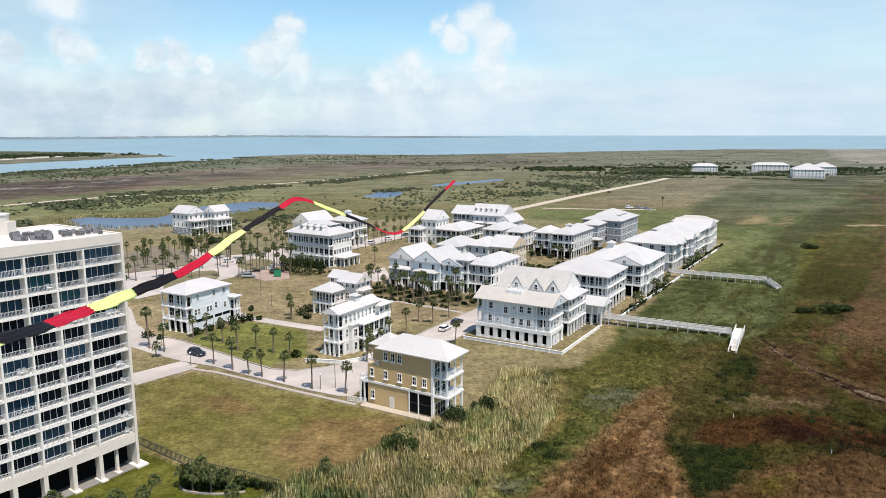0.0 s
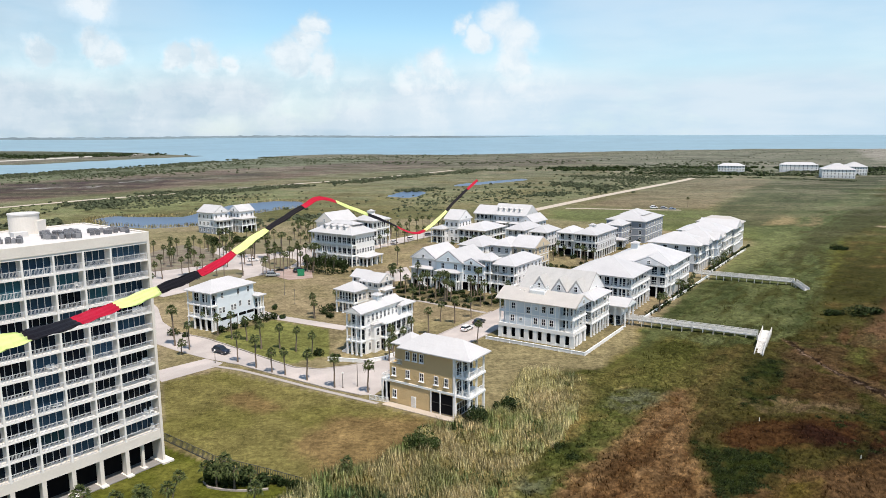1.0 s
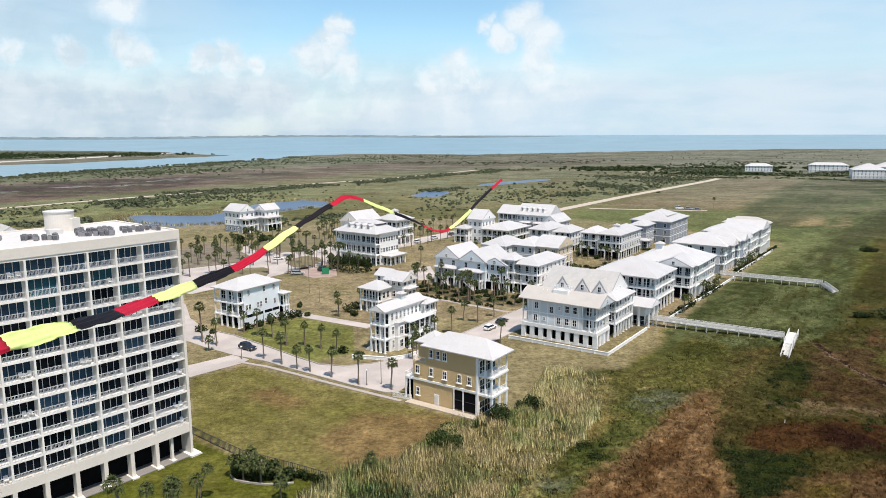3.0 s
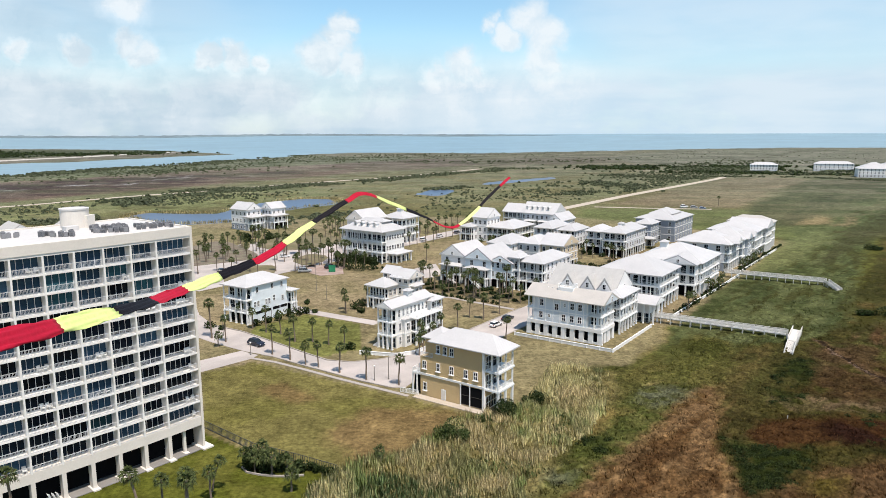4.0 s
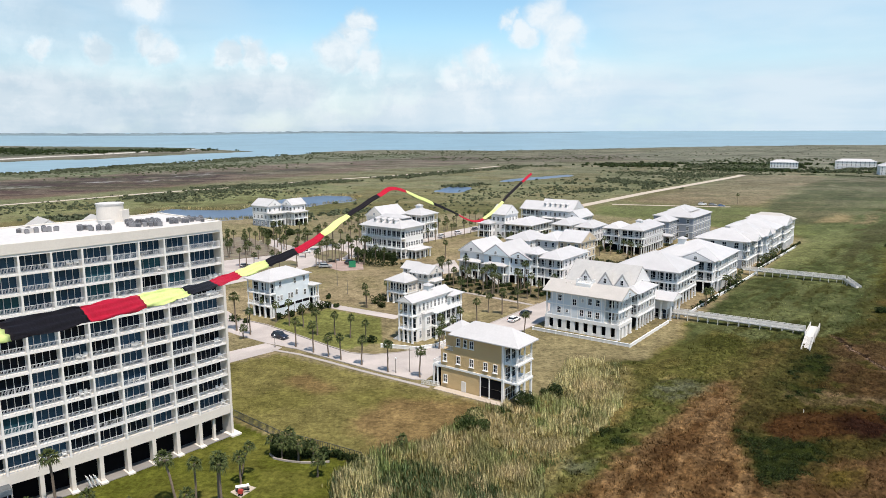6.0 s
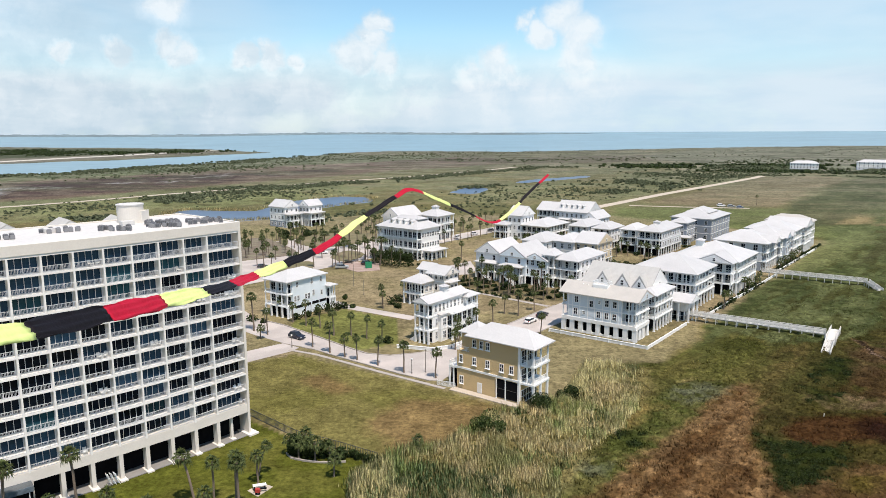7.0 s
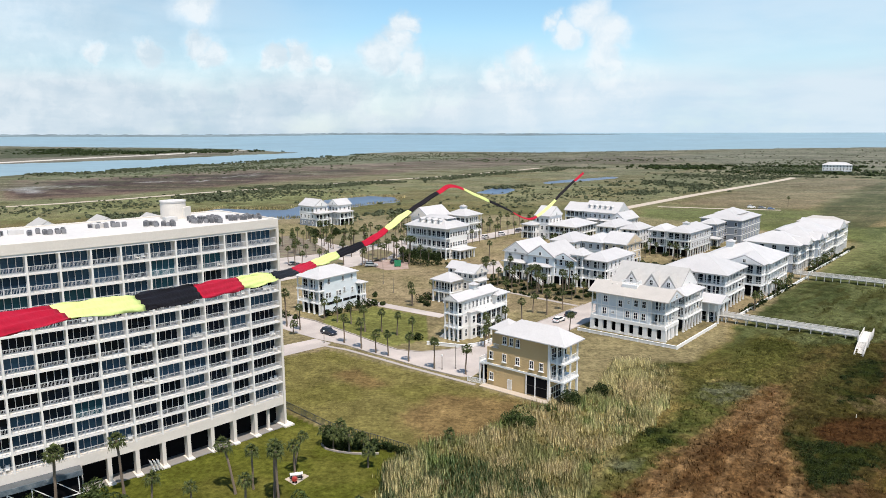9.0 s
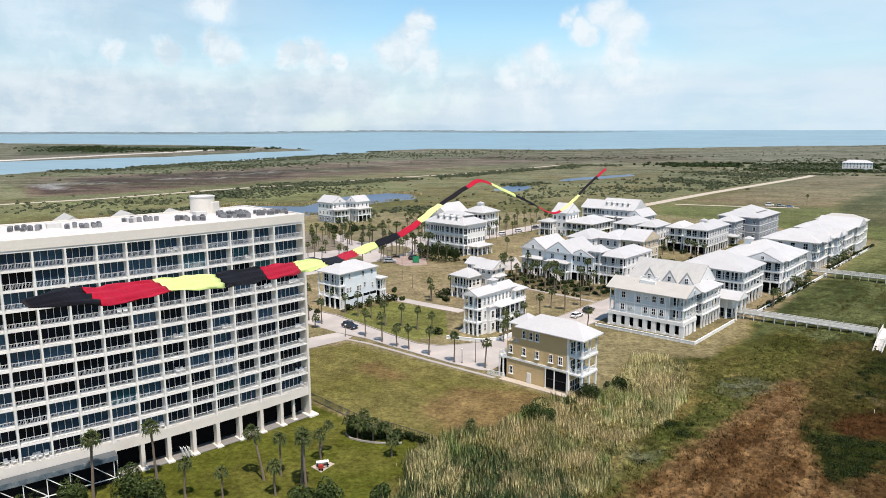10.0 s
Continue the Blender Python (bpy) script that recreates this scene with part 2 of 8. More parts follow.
def bm_grid(bm, xs, zs, filled, y0, y1):
    """One connected slab in the x-z plane with holes: cell (i, j) is filled where filled(i, j)."""
    verts = {}

    def v(i, j, k):
        if (i, j, k) not in verts:
            verts[i, j, k] = bm.verts.new((xs[i], (y0, y1)[k], zs[j]))
        return verts[i, j, k]
    nx, nz = len(xs) - 1, len(zs) - 1
    on = lambda i, j: 0 <= i < nx and 0 <= j < nz and filled(i, j)
    for i in range(nx):
        for j in range(nz):
            if not filled(i, j):
                continue
            bm.faces.new((v(i, j, 0), v(i + 1, j, 0), v(i + 1, j + 1, 0), v(i, j + 1, 0)))
            bm.faces.new((v(i, j, 1), v(i, j + 1, 1), v(i + 1, j + 1, 1), v(i + 1, j, 1)))
            for (di, dj), (p, q) in (((-1, 0), ((i, j), (i, j + 1))), ((1, 0), ((i + 1, j + 1), (i + 1, j))), ((0, -1), ((i + 1, j), (i, j))), ((0, 1), ((i, j + 1), (i + 1, j + 1)))):
                if not on(i + di, j + dj):
                    bm.faces.new((v(*p, 0), v(*q, 0), v(*q, 1), v(*p, 1)))


def finish(bm, name, mats):
    me = bpy.data.meshes.new(name)
    bm.normal_update()
    bm.to_mesh(me)
    bm.free()
    for m in (mats if isinstance(mats, (list, tuple)) else [mats]):
        me.materials.append(m)
    return me


def part(name, bm, mats, parent, label="", m=None):
    """One mesh under a thing or part."""
    me = bm if isinstance(bm, bpy.types.Mesh) else finish(bm, name, mats)
    ob = new(name, me)
    ob.parent = parent
    if m is not None:
        ob.matrix_basis = m
    if label:
        tagged(ob, label)
    return ob


def thing(name, m, label, category, group="", kind=""):
    ob = new(name)
    ob.matrix_basis = m
    ob.empty_display_size = 0.5
    return tagged(ob, label, category, group, kind)


def solid(name, bm, mats, m, label, category, group="", kind=""):
    ob = new(name, finish(bm, name, mats))
    ob.matrix_basis = m
    return tagged(ob, label, category, group, kind)


# ---- ground ----
def far_rise(r):
    return 33.0 * np.clip((r - 2300) / 2650, 0, 1) ** 1.5


def vnoise(x, y, seed=0):
    """Smooth value noise on arrays."""
    xi, yi = np.floor(x).astype(np.int64), np.floor(y).astype(np.int64)
    fx, fy = x - xi, y - yi
    fx, fy = fx * fx * (3 - 2 * fx), fy * fy * (3 - 2 * fy)

    def h(i, j):
        k = (i * 374761393 + j * 668265263 + seed * 1442695041) & 0xFFFFFFFF
        k = ((k ^ (k >> 13)) * 1274126177) & 0xFFFFFFFF
        return ((k ^ (k >> 16)) & 0xFFFF) / 65535.0
    return (h(xi, yi) * (1 - fx) + h(xi + 1, yi) * fx) * (1 - fy) + (h(xi, yi + 1) * (1 - fx) + h(xi + 1, yi + 1) * fx) * fy


def fbm(x, y, size, octaves=4, seed=0):
    s, amp, tot = 0, 1.0, 0
    for o in range(octaves):
        s = s + amp * vnoise(x / size * 2 ** o, y / size * 2 ** o, seed + o)
        tot += amp
        amp *= 0.5
    return s / tot


def inside(x, y, poly):
    """Points inside a polygon."""
    c = np.zeros(x.shape, bool)
    n = len(poly)
    for i in range(n):
        (x0, y0), (x1, y1) = poly[i], poly[(i + 1) % n]
        k = (y0 > y) != (y1 > y)
        c ^= k & (x < (x1 - x0) * (y - y0) / (y1 - y0 + 1e-9) + x0)
    return c


WATER = {
    "bay": [(-5200, 2600), (-1380, 2170), (-1175, 2120), (-945, 1995), (-778, 1830), (-607, 1650), (-592, 1606), (-472, 1640), (-360, 1806), (-213, 1797), (-38, 1742), (136, 1828), (338, 1978), (626, 2150), (931, 2262), (1184, 2224), (1362, 2196), (5200, 2500), (5200, 5200), (-5200, 5200)],
    "channel": [(-720, 700), (-591, 927), (-573, 1110), (-511, 1297), (-450, 1561), (-470, 1660), (-610, 1660), (-669, 1573), (-727, 1413), (-786, 1235), (-1000, 900)],
}
WATER["pond"] = [(-236, 446), (-210, 444), (-182, 449), (-176, 520), (-152, 552), (-128, 546), (-124, 512), (-144, 478), (-154, 462), (-160, 404), (-180, 394), (-215, 404), (-240, 425)]
WATER["pool"] = [(-73, 598), (-52, 652), (-37, 636), (-53, 584)]
WATER["slough"] = [(-16, 722), (9, 765), (69, 822), (67, 800), (12, 738), (-14, 706)]
CREEK = ((82, 176, 0.5), (82, 169, 0.6), (82, 161, 0.7), (82.6, 154, 0.9), (84, 146, 1.2), (87, 136, 2.0), (93, 128, 3.0), (112, 118, 3.6))


MEADOW = [(560, 900), (355, 632), (214, 401), (167, 321), (116, 229), (98, 194), (80, 176), (62, 170), (42, 158), (36, 154), (58, 205), (80, 250), (122, 306), (176, 428), (244, 554), (330, 665), (430, 750)]
MOWN = [(84, 520), (110, 503), (170, 494), (199, 546), (313, 739), (345, 815), (262, 812), (190, 690), (128, 590)]
REED_BED = [(12, 151), (26, 149), (24, 134), (18, 121), (10, 107), (3, 88), (-8, 76), (-30, 76), (-27, 84), (-26, 93), (-22, 100), (-15, 104), (-10, 111), (-8, 118), (-2, 122), (5, 127), (9, 138)]


def ground_zone(x, y):
    """Colour of the ground cover, height of its roughness and depth under water, at world points."""
    d = np.hypot(x, y)
    far = np.clip((d - 300) / 700, 0, 1)
    warps = []
    for k in range(6):
        wx = x + (fbm(x, y, 6, 4, 5 + 20 * k) - 0.5) * 9 + (fbm(x, y, 60, 3, 15 + 20 * k) - 0.5) * 70 * far
        wy = y + (fbm(x, y, 6, 4, 9 + 20 * k) - 0.5) * 9 + (fbm(x, y, 60, 3, 19 + 20 * k) - 0.5) * 70 * far
        warps.append((wx, wy))
    n1, n2 = fbm(x, y, 30, 4, 1), fbm(x, y, 9, 4, 2)
    n3 = fbm(x, y * 0.5, 160, 4, 3)
    streak = fbm(x * 0.857 - y * 0.515, (x * 0.515 + y * 0.857) * 0.22, 6, 4, 61)    # runs along the shore
    fine = fbm(x, y, 2.6, 3, 71)
    band_m = fbm(x * 0.5 + y * 0.12, y, 16, 3, 67)
    thread = fbm(x * 0.83 - y * 0.56, (x * 0.56 + y * 0.83) * 0.16, 1.9, 3, 65)      # narrow windrows along the shore
    col = np.zeros(x.shape + (3,))

    def mixin(mask, c, soft=1.0):
        k = (np.clip(mask, 0, 1) * soft)[..., None]
        col[:] = col * (1 - k) + np.array(c) * k

    def st(v, lo, hi):
        t = np.clip((v - lo) / (hi - lo), 0, 1)
        return t * t * (3 - 2 * t)

    def poly(pts):
        q = np.array(pts)
        lo, hi = q.min(0) - 60, q.max(0) + 60
        near = (x > lo[0]) & (x < hi[0]) & (y > lo[1]) & (y < hi[1])
        out = np.zeros(x.shape)
        out[near] = sum(inside(wx[near], wy[near], pts).astype(float) for wx, wy in warps) / len(warps)
        return out
    col[:] = (0.130, 0.118, 0.052)
    mixin(st(n3, 0.45, 0.60), (0.088, 0.092, 0.038), 0.8)
    mixin(st(n1, 0.50, 0.64), (0.070, 0.080, 0.030), 0.8)
    mixin(st(n2, 0.55, 0.70), (0.160, 0.135, 0.068), 0.6)
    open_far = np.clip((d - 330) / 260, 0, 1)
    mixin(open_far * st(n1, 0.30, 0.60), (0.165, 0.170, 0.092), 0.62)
    # sea-front marsh: rough grass of mixed tone, then the patches that stand out
    front = poly([(31, 120), (50, 172), (66, 205), (150, 350), (420, 760), (900, 1200), (900, 300), (300, 60), (60, 40), (8, 60), (18, 100)])
    mixin(front, (0.061, 0.068, 0.022), 0.95)
    mixin(front * st(streak, 0.46, 0.60), (0.048, 0.050, 0.014), 0.85)
    mixin(front * st(n2, 0.52, 0.66), (0.092, 0.072, 0.030), 0.7)
    mixin(front * st(n1, 0.54, 0.66), (0.040, 0.044, 0.014), 0.7)
    mixin(poly([(30, 155), (48, 176), (62, 215), (90, 255), (150, 350), (235, 520), (185, 340), (130, 250), (90, 194), (66, 172), (50, 158)]) * st(streak, 0.32, 0.46), (0.092, 0.105, 0.028), 0.88)
    mixin(poly([(40, 168), (56, 200), (80, 250), (140, 345), (215, 480), (165, 330), (118, 252), (84, 200), (60, 172)]) * st(n2, 0.40, 0.54), (0.062, 0.080, 0.020), 0.7)
    mixin(poly([(58, 222), (86, 256), (110, 250), (98, 220), (75, 205)]), (0.052, 0.074, 0.018), 0.9)
    mixin(poly([(120, 330), (150, 300), (200, 420), (260, 520), (230, 540)]) * st(n1, 0.35, 0.55), (0.165, 0.145, 0.048), 0.8)
    mixin(poly([(165, 405), (190, 410), (212, 455), (190, 455)]), (0.25, 0.18, 0.085), 0.8)
    # brown reed flats further out
    flats = poly([(86, 110), (86, 172), (150, 240), (260, 420), (640, 900), (900, 1000), (900, 300), (300, 60), (120, 70)])
    mixin(flats * st(n1, 0.36, 0.56), (0.070, 0.043, 0.022), 0.88)
    mixin(flats * st(streak, 0.48, 0.60), (0.032, 0.033, 0.013), 0.85)
    mixin(flats * st(fine, 0.58, 0.70), (0.105, 0.074, 0.042), 0.5)
    # green meadow strip along the garden walls, mottled
    meadow = poly(MEADOW)
    mixin(meadow, (0.060, 0.082, 0.036), 0.9)
    mixin(meadow * st(streak, 0.48, 0.58), (0.092, 0.112, 0.052), 0.7)
    mixin(meadow * st(thread, 0.54, 0.64), (0.044, 0.050, 0.016), 0.5)
    mixin(meadow * st(n2, 0.50, 0.60), (0.046, 0.064, 0.024), 0.7)
    mixin(meadow * st(fine, 0.54, 0.62), (0.094, 0.118, 0.052), 0.6)
    mixin(poly([(165, 405), (190, 410), (212, 455), (190, 455)]), (0.23, 0.18, 0.10), 0.8)
    # green strip beside the reeds, blue-green and yellow patches in it
    mixin(poly([(26, 147), (33, 140), (47, 141), (33, 117), (24, 104), (14, 88), (4, 78), (0, 86), (10, 107), (17, 120), (22, 134)]), (0.062, 0.076, 0.024), 0.95)
    mixin(poly([(26, 147), (47, 141), (24, 104), (4, 78), (0, 86), (17, 120)]) * st(streak, 0.46, 0.58), (0.088, 0.088, 0.032), 0.75)
    mixin(poly([(26, 147), (47, 141), (24, 104), (4, 78), (0, 86), (17, 120)]) * st(n2, 0.54, 0.62), (0.044, 0.058, 0.016), 0.75)
    mixin(poly([(30, 141), (41, 139), (34, 130), (27, 132)]) * st(fine, 0.30, 0.5), (0.092, 0.108, 0.064), 0.85)
    mixin(poly([(-4, 106), (7, 106), (5, 90), (-5, 89)]) * st(n2, 0.38, 0.52), (0.080, 0.096, 0.050), 0.7)
    mixin(poly([(8, 118), (18, 130), (21, 122), (12, 110)]), (0.175, 0.150, 0.062), 0.85)
    # dry rust-brown band
    dry = poly([(50, 145), (47, 124), (41, 109), (36, 92), (30, 60), (6, 60), (13, 90), (24, 107), (37, 127)])
    mixin(dry * st(fine, 0.22, 0.45), (0.088, 0.048, 0.019), 0.92)
    mixin(dry * st(streak, 0.44, 0.58), (0.150, 0.094, 0.044), 0.75)
    mixin(dry * st(n2, 0.52, 0.62), (0.050, 0.032, 0.013), 0.8)
    mixin(dry * st(fine, 0.60, 0.68), (0.170, 0.120, 0.062), 0.6)
    # dark red and near-black wet patches, dark bushes between
    red = poly([(48, 128), (66, 128), (80, 117), (92, 96), (72, 106), (59, 111), (42, 113)])
    mixin(red, (0.064, 0.029, 0.017), 0.93)
    mixin(red * st(fine, 0.52, 0.66), (0.090, 0.050, 0.027), 0.6)
    mixin(poly([(37, 112), (55, 114), (50, 101), (42, 95), (37, 100)]) * st(n2, 0.30, 0.44), (0.030, 0.042, 0.011), 0.96)
    mixin(poly([(60, 161), (75, 161), (66, 140), (53, 136)]) * st(n2, 0.32, 0.48), (0.024, 0.033, 0.008), 0.92)
    mixin(poly([(46, 150), (62, 165), (58, 146), (50, 138)]) * st(n2, 0.40, 0.55), (0.060, 0.066, 0.018), 0.8)
    mixin(poly([(71, 132), (87, 129), (104, 104), (72, 104), (63, 105), (59, 113)]) * st(n2, 0.32, 0.48), (0.019, 0.018, 0.010), 0.92)
    mixin(poly([(51, 108), (63, 110), (68, 100), (70, 84), (40, 84), (42, 97)]) * st(n2, 0.44, 0.60), (0.215, 0.150, 0.090), 0.85)
    mixin(poly([(86, 174), (102, 174), (92, 156), (81, 157)]) * st(n2, 0.34, 0.5), (0.086, 0.102, 0.030), 0.85)
    mixin(poly([(56, 131), (74, 132), (78, 138), (60, 137)]) * st(n2, 0.44, 0.58), (0.14, 0.125, 0.070), 0.7)
    mixin(poly([(11, 115), (21, 120), (18, 107), (9, 104)]) * st(n2, 0.36, 0.5), (0.046, 0.060, 0.016), 0.85)
    # the seaward marsh is wet and dark
    wet = poly([(54, 150), (44, 132), (34, 116), (24, 98), (10, 60), (72, 60), (68, 105), (64, 125), (66, 150)])
    col *= 1 - wet[..., None] * np.array((0.34, 0.41, 0.48))
    # stronger contrast between lush, dry and wet plants near the sea front
    lum = col.mean(-1, keepdims=True)
    sea = (np.clip(front + meadow, 0, 1) * np.clip((420 - d) / 150, 0, 1))[..., None]
    col *= 1 + sea * (0.82 * np.clip((lum / 0.056) ** 0.40, 0.68, 1.4) - 1)
    # patches of single plants in the near marsh: tan grass, rust sedge, glasswort, dark shrubs
    mixin(poly([(30, 118), (36, 132), (46, 148), (56, 160), (80, 176), (96, 172), (76, 134), (60, 108), (50, 88), (34, 88)]), (0.046, 0.046, 0.016), 0.85)
    mixin(poly([(52, 158), (64, 159), (53, 136), (46, 139), (50, 148)]), (0.047, 0.052, 0.017), 0.9)
    dry = poly([(47, 145), (47, 139), (41, 122), (38, 112), (38, 100), (36, 84), (2, 80), (7, 88), (16, 100), (25, 112), (36, 130)])
    mixin(dry, (0.128, 0.086, 0.041), 0.95)
    mixin(dry * st(streak, 0.46, 0.56), (0.072, 0.042, 0.019), 0.45)
    mixin(dry * st(thread, 0.50, 0.60), (0.056, 0.032, 0.014), 0.7)
    mixin(dry * st(thread, 0.46, 0.38), (0.160, 0.112, 0.060), 0.6)
    mixin(dry * st(fine, 0.52, 0.64), (0.150, 0.105, 0.056), 0.25)
    mixin(poly([(23, 110), (40, 113), (40, 98), (36, 90), (25, 92), (21, 99)]) * st(n2, 0.34, 0.6), (0.060, 0.035, 0.016), 0.65)
    mixin(poly([(41, 138), (47, 142), (41, 124), (28, 114), (15, 95), (9, 89), (16, 103), (26, 117)]) * st(fine, 0.36, 0.5), (0.144, 0.100, 0.053), 0.8)
    rust = poly([(44, 116), (49, 124), (56, 126), (66, 127), (74, 125), (67, 113), (61, 116), (53, 112), (47, 111)])
    mixin(rust, (0.048, 0.024, 0.012), 0.85)
    mixin(rust * st(fine, 0.50, 0.62), (0.066, 0.038, 0.019), 0.6)
    mixin(poly([(60, 123), (66, 126), (73, 124), (67, 114), (62, 114), (58, 117)]) * st(n2, 0.36, 0.52), (0.022, 0.011, 0.009), 0.9)
    mixin(poly([(56, 136), (62, 136), (78, 135), (76, 129), (59, 129), (55, 131)]) * st(fine, 0.34, 0.5), (0.127, 0.102, 0.069), 0.85)
    tan = poly([(37, 91), (40, 97), (46, 102), (52, 104), (60, 107), (74, 112), (66, 84), (40, 80)])
    mixin(tan, (0.087, 0.058, 0.033), 0.95)
    mixin(tan * st(n2, 0.50, 0.62), (0.048, 0.031, 0.015), 0.7)
    mixin(poly([(48, 101), (54, 102), (51, 96), (46, 95)]), (0.060, 0.056, 0.013), 0.8)
    ridge = poly([(44, 124), (46, 138), (52, 149), (61, 166), (69, 172), (67, 164), (56, 147), (49, 134)])
    mixin(ridge, (0.076, 0.066, 0.026), 0.8)
    mixin(ridge * st(thread, 0.50, 0.60), (0.040, 0.040, 0.014), 0.6)
    mixin(poly([(62, 139), (71, 148), (80, 162), (81, 174), (86, 168), (84, 144), (77, 133), (69, 134)]) * st(fine, 0.40, 0.56), (0.062, 0.043, 0.022), 0.75)
    mixin(front * (1 - dry) * (1 - rust) * (1 - tan) * st(thread, 0.52, 0.62), (0.040, 0.044, 0.015), 0.55)
    for bush_zone in ([(40, 118), (43, 112), (53, 112), (51, 105), (47, 101), (38, 95), (37, 99), (38, 109)], [(66, 158), (75, 162), (73, 152), (66, 142), (61, 134), (55, 131), (57, 138), (62, 147)]):
        mixin(poly(bush_zone) * st(n2, 0.30, 0.44), (0.017, 0.026, 0.007), 0.95)
    mixin(poly([(79, 174), (96, 171), (78, 135), (63, 136), (73, 156)]) * st(n2, 0.38, 0.52), (0.053, 0.036, 0.020), 0.8)
    for lane in ([(22, 121), (33, 137), (46, 156), (52, 160), (46, 149), (36, 133), (26, 119)], [(40, 150), (56, 170), (66, 172), (52, 156), (46, 148)]):
        lane = poly(lane)
        mixin(lane * st(fine, 0.30, 0.46), (0.072, 0.076, 0.028), 0.7)
        mixin(lane * st(thread, 0.52, 0.60), (0.045, 0.052, 0.017), 0.6)
    deep = poly([(42, 110), (50, 127), (60, 140), (84, 160), (114, 152), (114, 60), (40, 60), (39, 98)])
    col *= 1 - deep[..., None] * np.array((0.13, 0.15, 0.24))
    # green strip: dark clumps, blue-green rushes, pale yellow grass
    mixin(poly([(15, 117), (20, 115), (18, 109), (14, 112)]), (0.027, 0.039, 0.011), 0.9)
    mixin(poly([(29, 149), (40, 152), (44, 149), (34, 137), (27, 138)]) * st(streak, 0.44, 0.54), (0.039, 0.044, 0.014), 0.85)
    mixin(poly([(29, 137), (41, 142), (37, 132), (29, 129)]) * st(fine, 0.30, 0.5), (0.082, 0.098, 0.066), 0.8)
    mixin(poly([(5, 102), (13, 103), (10, 96), (4, 96)]) * st(fine, 0.30, 0.5), (0.074, 0.090, 0.059), 0.85)
    mixin(poly([(15, 125), (26, 129), (15, 113), (10, 111)]), (0.156, 0.129, 0.050), 0.85)
    # brown flats beyond the meadow
    outer = poly([(362, 600), (300, 470), (232, 360), (182, 285), (134, 219), (112, 192), (98, 172), (130, 150), (300, 240), (700, 560)])
    mixin(outer, (0.080, 0.056, 0.031), 0.85)
    mixin(outer * st(n1, 0.50, 0.60), (0.052, 0.050, 0.024), 0.8)
    mixin(outer * st(streak, 0.50, 0.60), (0.096, 0.062, 0.038), 0.6)
    # sand: scrapes on the flats and the creek that widens inland
    for sx, sy, lx, ly in ((205, 278, 22, 3), (250, 402, 26, 3.5), (170, 244, 12, 1.6), (520, 640, 60, 9)):
        k = np.exp(-((x - sx - (warps[0][1] - y)) / lx) ** 2 - ((y - sy - (warps[0][0] - x) * 0.3) / ly) ** 2)
        mixin(st(k, 0.35, 0.6), (0.36, 0.29, 0.22), 0.85)
    creek = np.full(x.shape, 99.0)
    cx, cy = x + (fine - 0.5) * 3, y + (fbm(x, y, 2.6, 3, 75) - 0.5) * 3
    for (x0, y0, w0), (x1, y1, w1) in zip(CREEK, CREEK[1:]):
        t = np.clip(((cx - x0) * (x1 - x0) + (cy - y0) * (y1 - y0)) / ((x1 - x0) ** 2 + (y1 - y0) ** 2), 0, 1)
        creek = np.minimum(creek, np.hypot(cx - x0 - t * (x1 - x0), cy - y0 - t * (y1 - y0)) / (w0 + t * (w1 - w0)))
    mixin(st(creek, 3.2, 1.6), (0.100, 0.070, 0.042), 0.5)
    mixin(st(creek, 1.3, 0.8), (0.018, 0.013, 0.009), 0.95)
    mixin(st(creek, 0.5, 0.3) * st(fine, 0.38, 0.52), (0.22, 0.175, 0.14), 0.7)
    # vacant lot, dry in its middle, and town ground
    town = poly([(-82, 172), (-54, 114), (-24, 96), (-2, 121), (33, 158), (72, 230), (146, 340), (60, 440), (-90, 430), (-210, 400), (-190, 260)])
    mixin(town, (0.188, 0.178, 0.106), 0.9)
    mixin(town * st(n1, 0.50, 0.66), (0.225, 0.200, 0.135), 0.7)
    lot = inside(x, y, [(-66, 143), (-53.4, 114), (-25, 97.6), (-1, 121), (-18, 131), (-57, 151)]).astype(float)
    mixin(lot, (0.142, 0.140, 0.052), 0.95)
    mixin(lot * st(n2, 0.5, 0.68), (0.098, 0.104, 0.030), 0.6)
    mixin(poly([(-31, 113), (-25, 126), (-9, 125), (1, 121), (-12, 106), (-22, 102)]), (0.162, 0.118, 0.062), 0.75)
    mixin(poly([(-50, 134), (-46, 139), (-36, 129), (-40, 126)]), (0.165, 0.112, 0.060), 0.6)
    # condominium lawn
    lawn = inside(x, y, [(-54, 113), (-41.6, 105.2), (-25.4, 97.6), (-16, 80), (-24, 56), (-90, 40), (-120, 60), (-60, 100)]).astype(float)
    mixin(lawn, (0.070, 0.086, 0.016), 1.0)
    mixin(lawn * st(n2, 0.45, 0.6), (0.094, 0.102, 0.026), 0.7)
    mixin(lawn * st(n1, 0.55, 0.68), (0.118, 0.112, 0.036), 0.7)
    mixin(inside(x, y, [tuple(P(a, b))[:2] for a, b in ((-56, 2), (-50, -5.5), (-22, -7.5), (-18, 4), (-34, 21), (-54, 19))]).astype(float), (0.128, 0.152, 0.048), 0.9)
    mixin(inside(x, y, [tuple(P(a, b))[:2] for a, b in ((-53, 65), (-6, 66.5), (-6, 83), (-20, 80), (-53, 79))]).astype(float), (0.105, 0.100, 0.060), 0.9)
    # rough margin between the gardens and the marsh
    rough = poly([(20, 152), (30, 156), (40, 164), (52, 180), (60, 172), (50, 150), (46, 140), (26, 144)])
    mixin(rough, (0.066, 0.074, 0.022), 0.85)
    mixin(rough * st(streak, 0.50, 0.60), (0.098, 0.096, 0.034), 0.6)
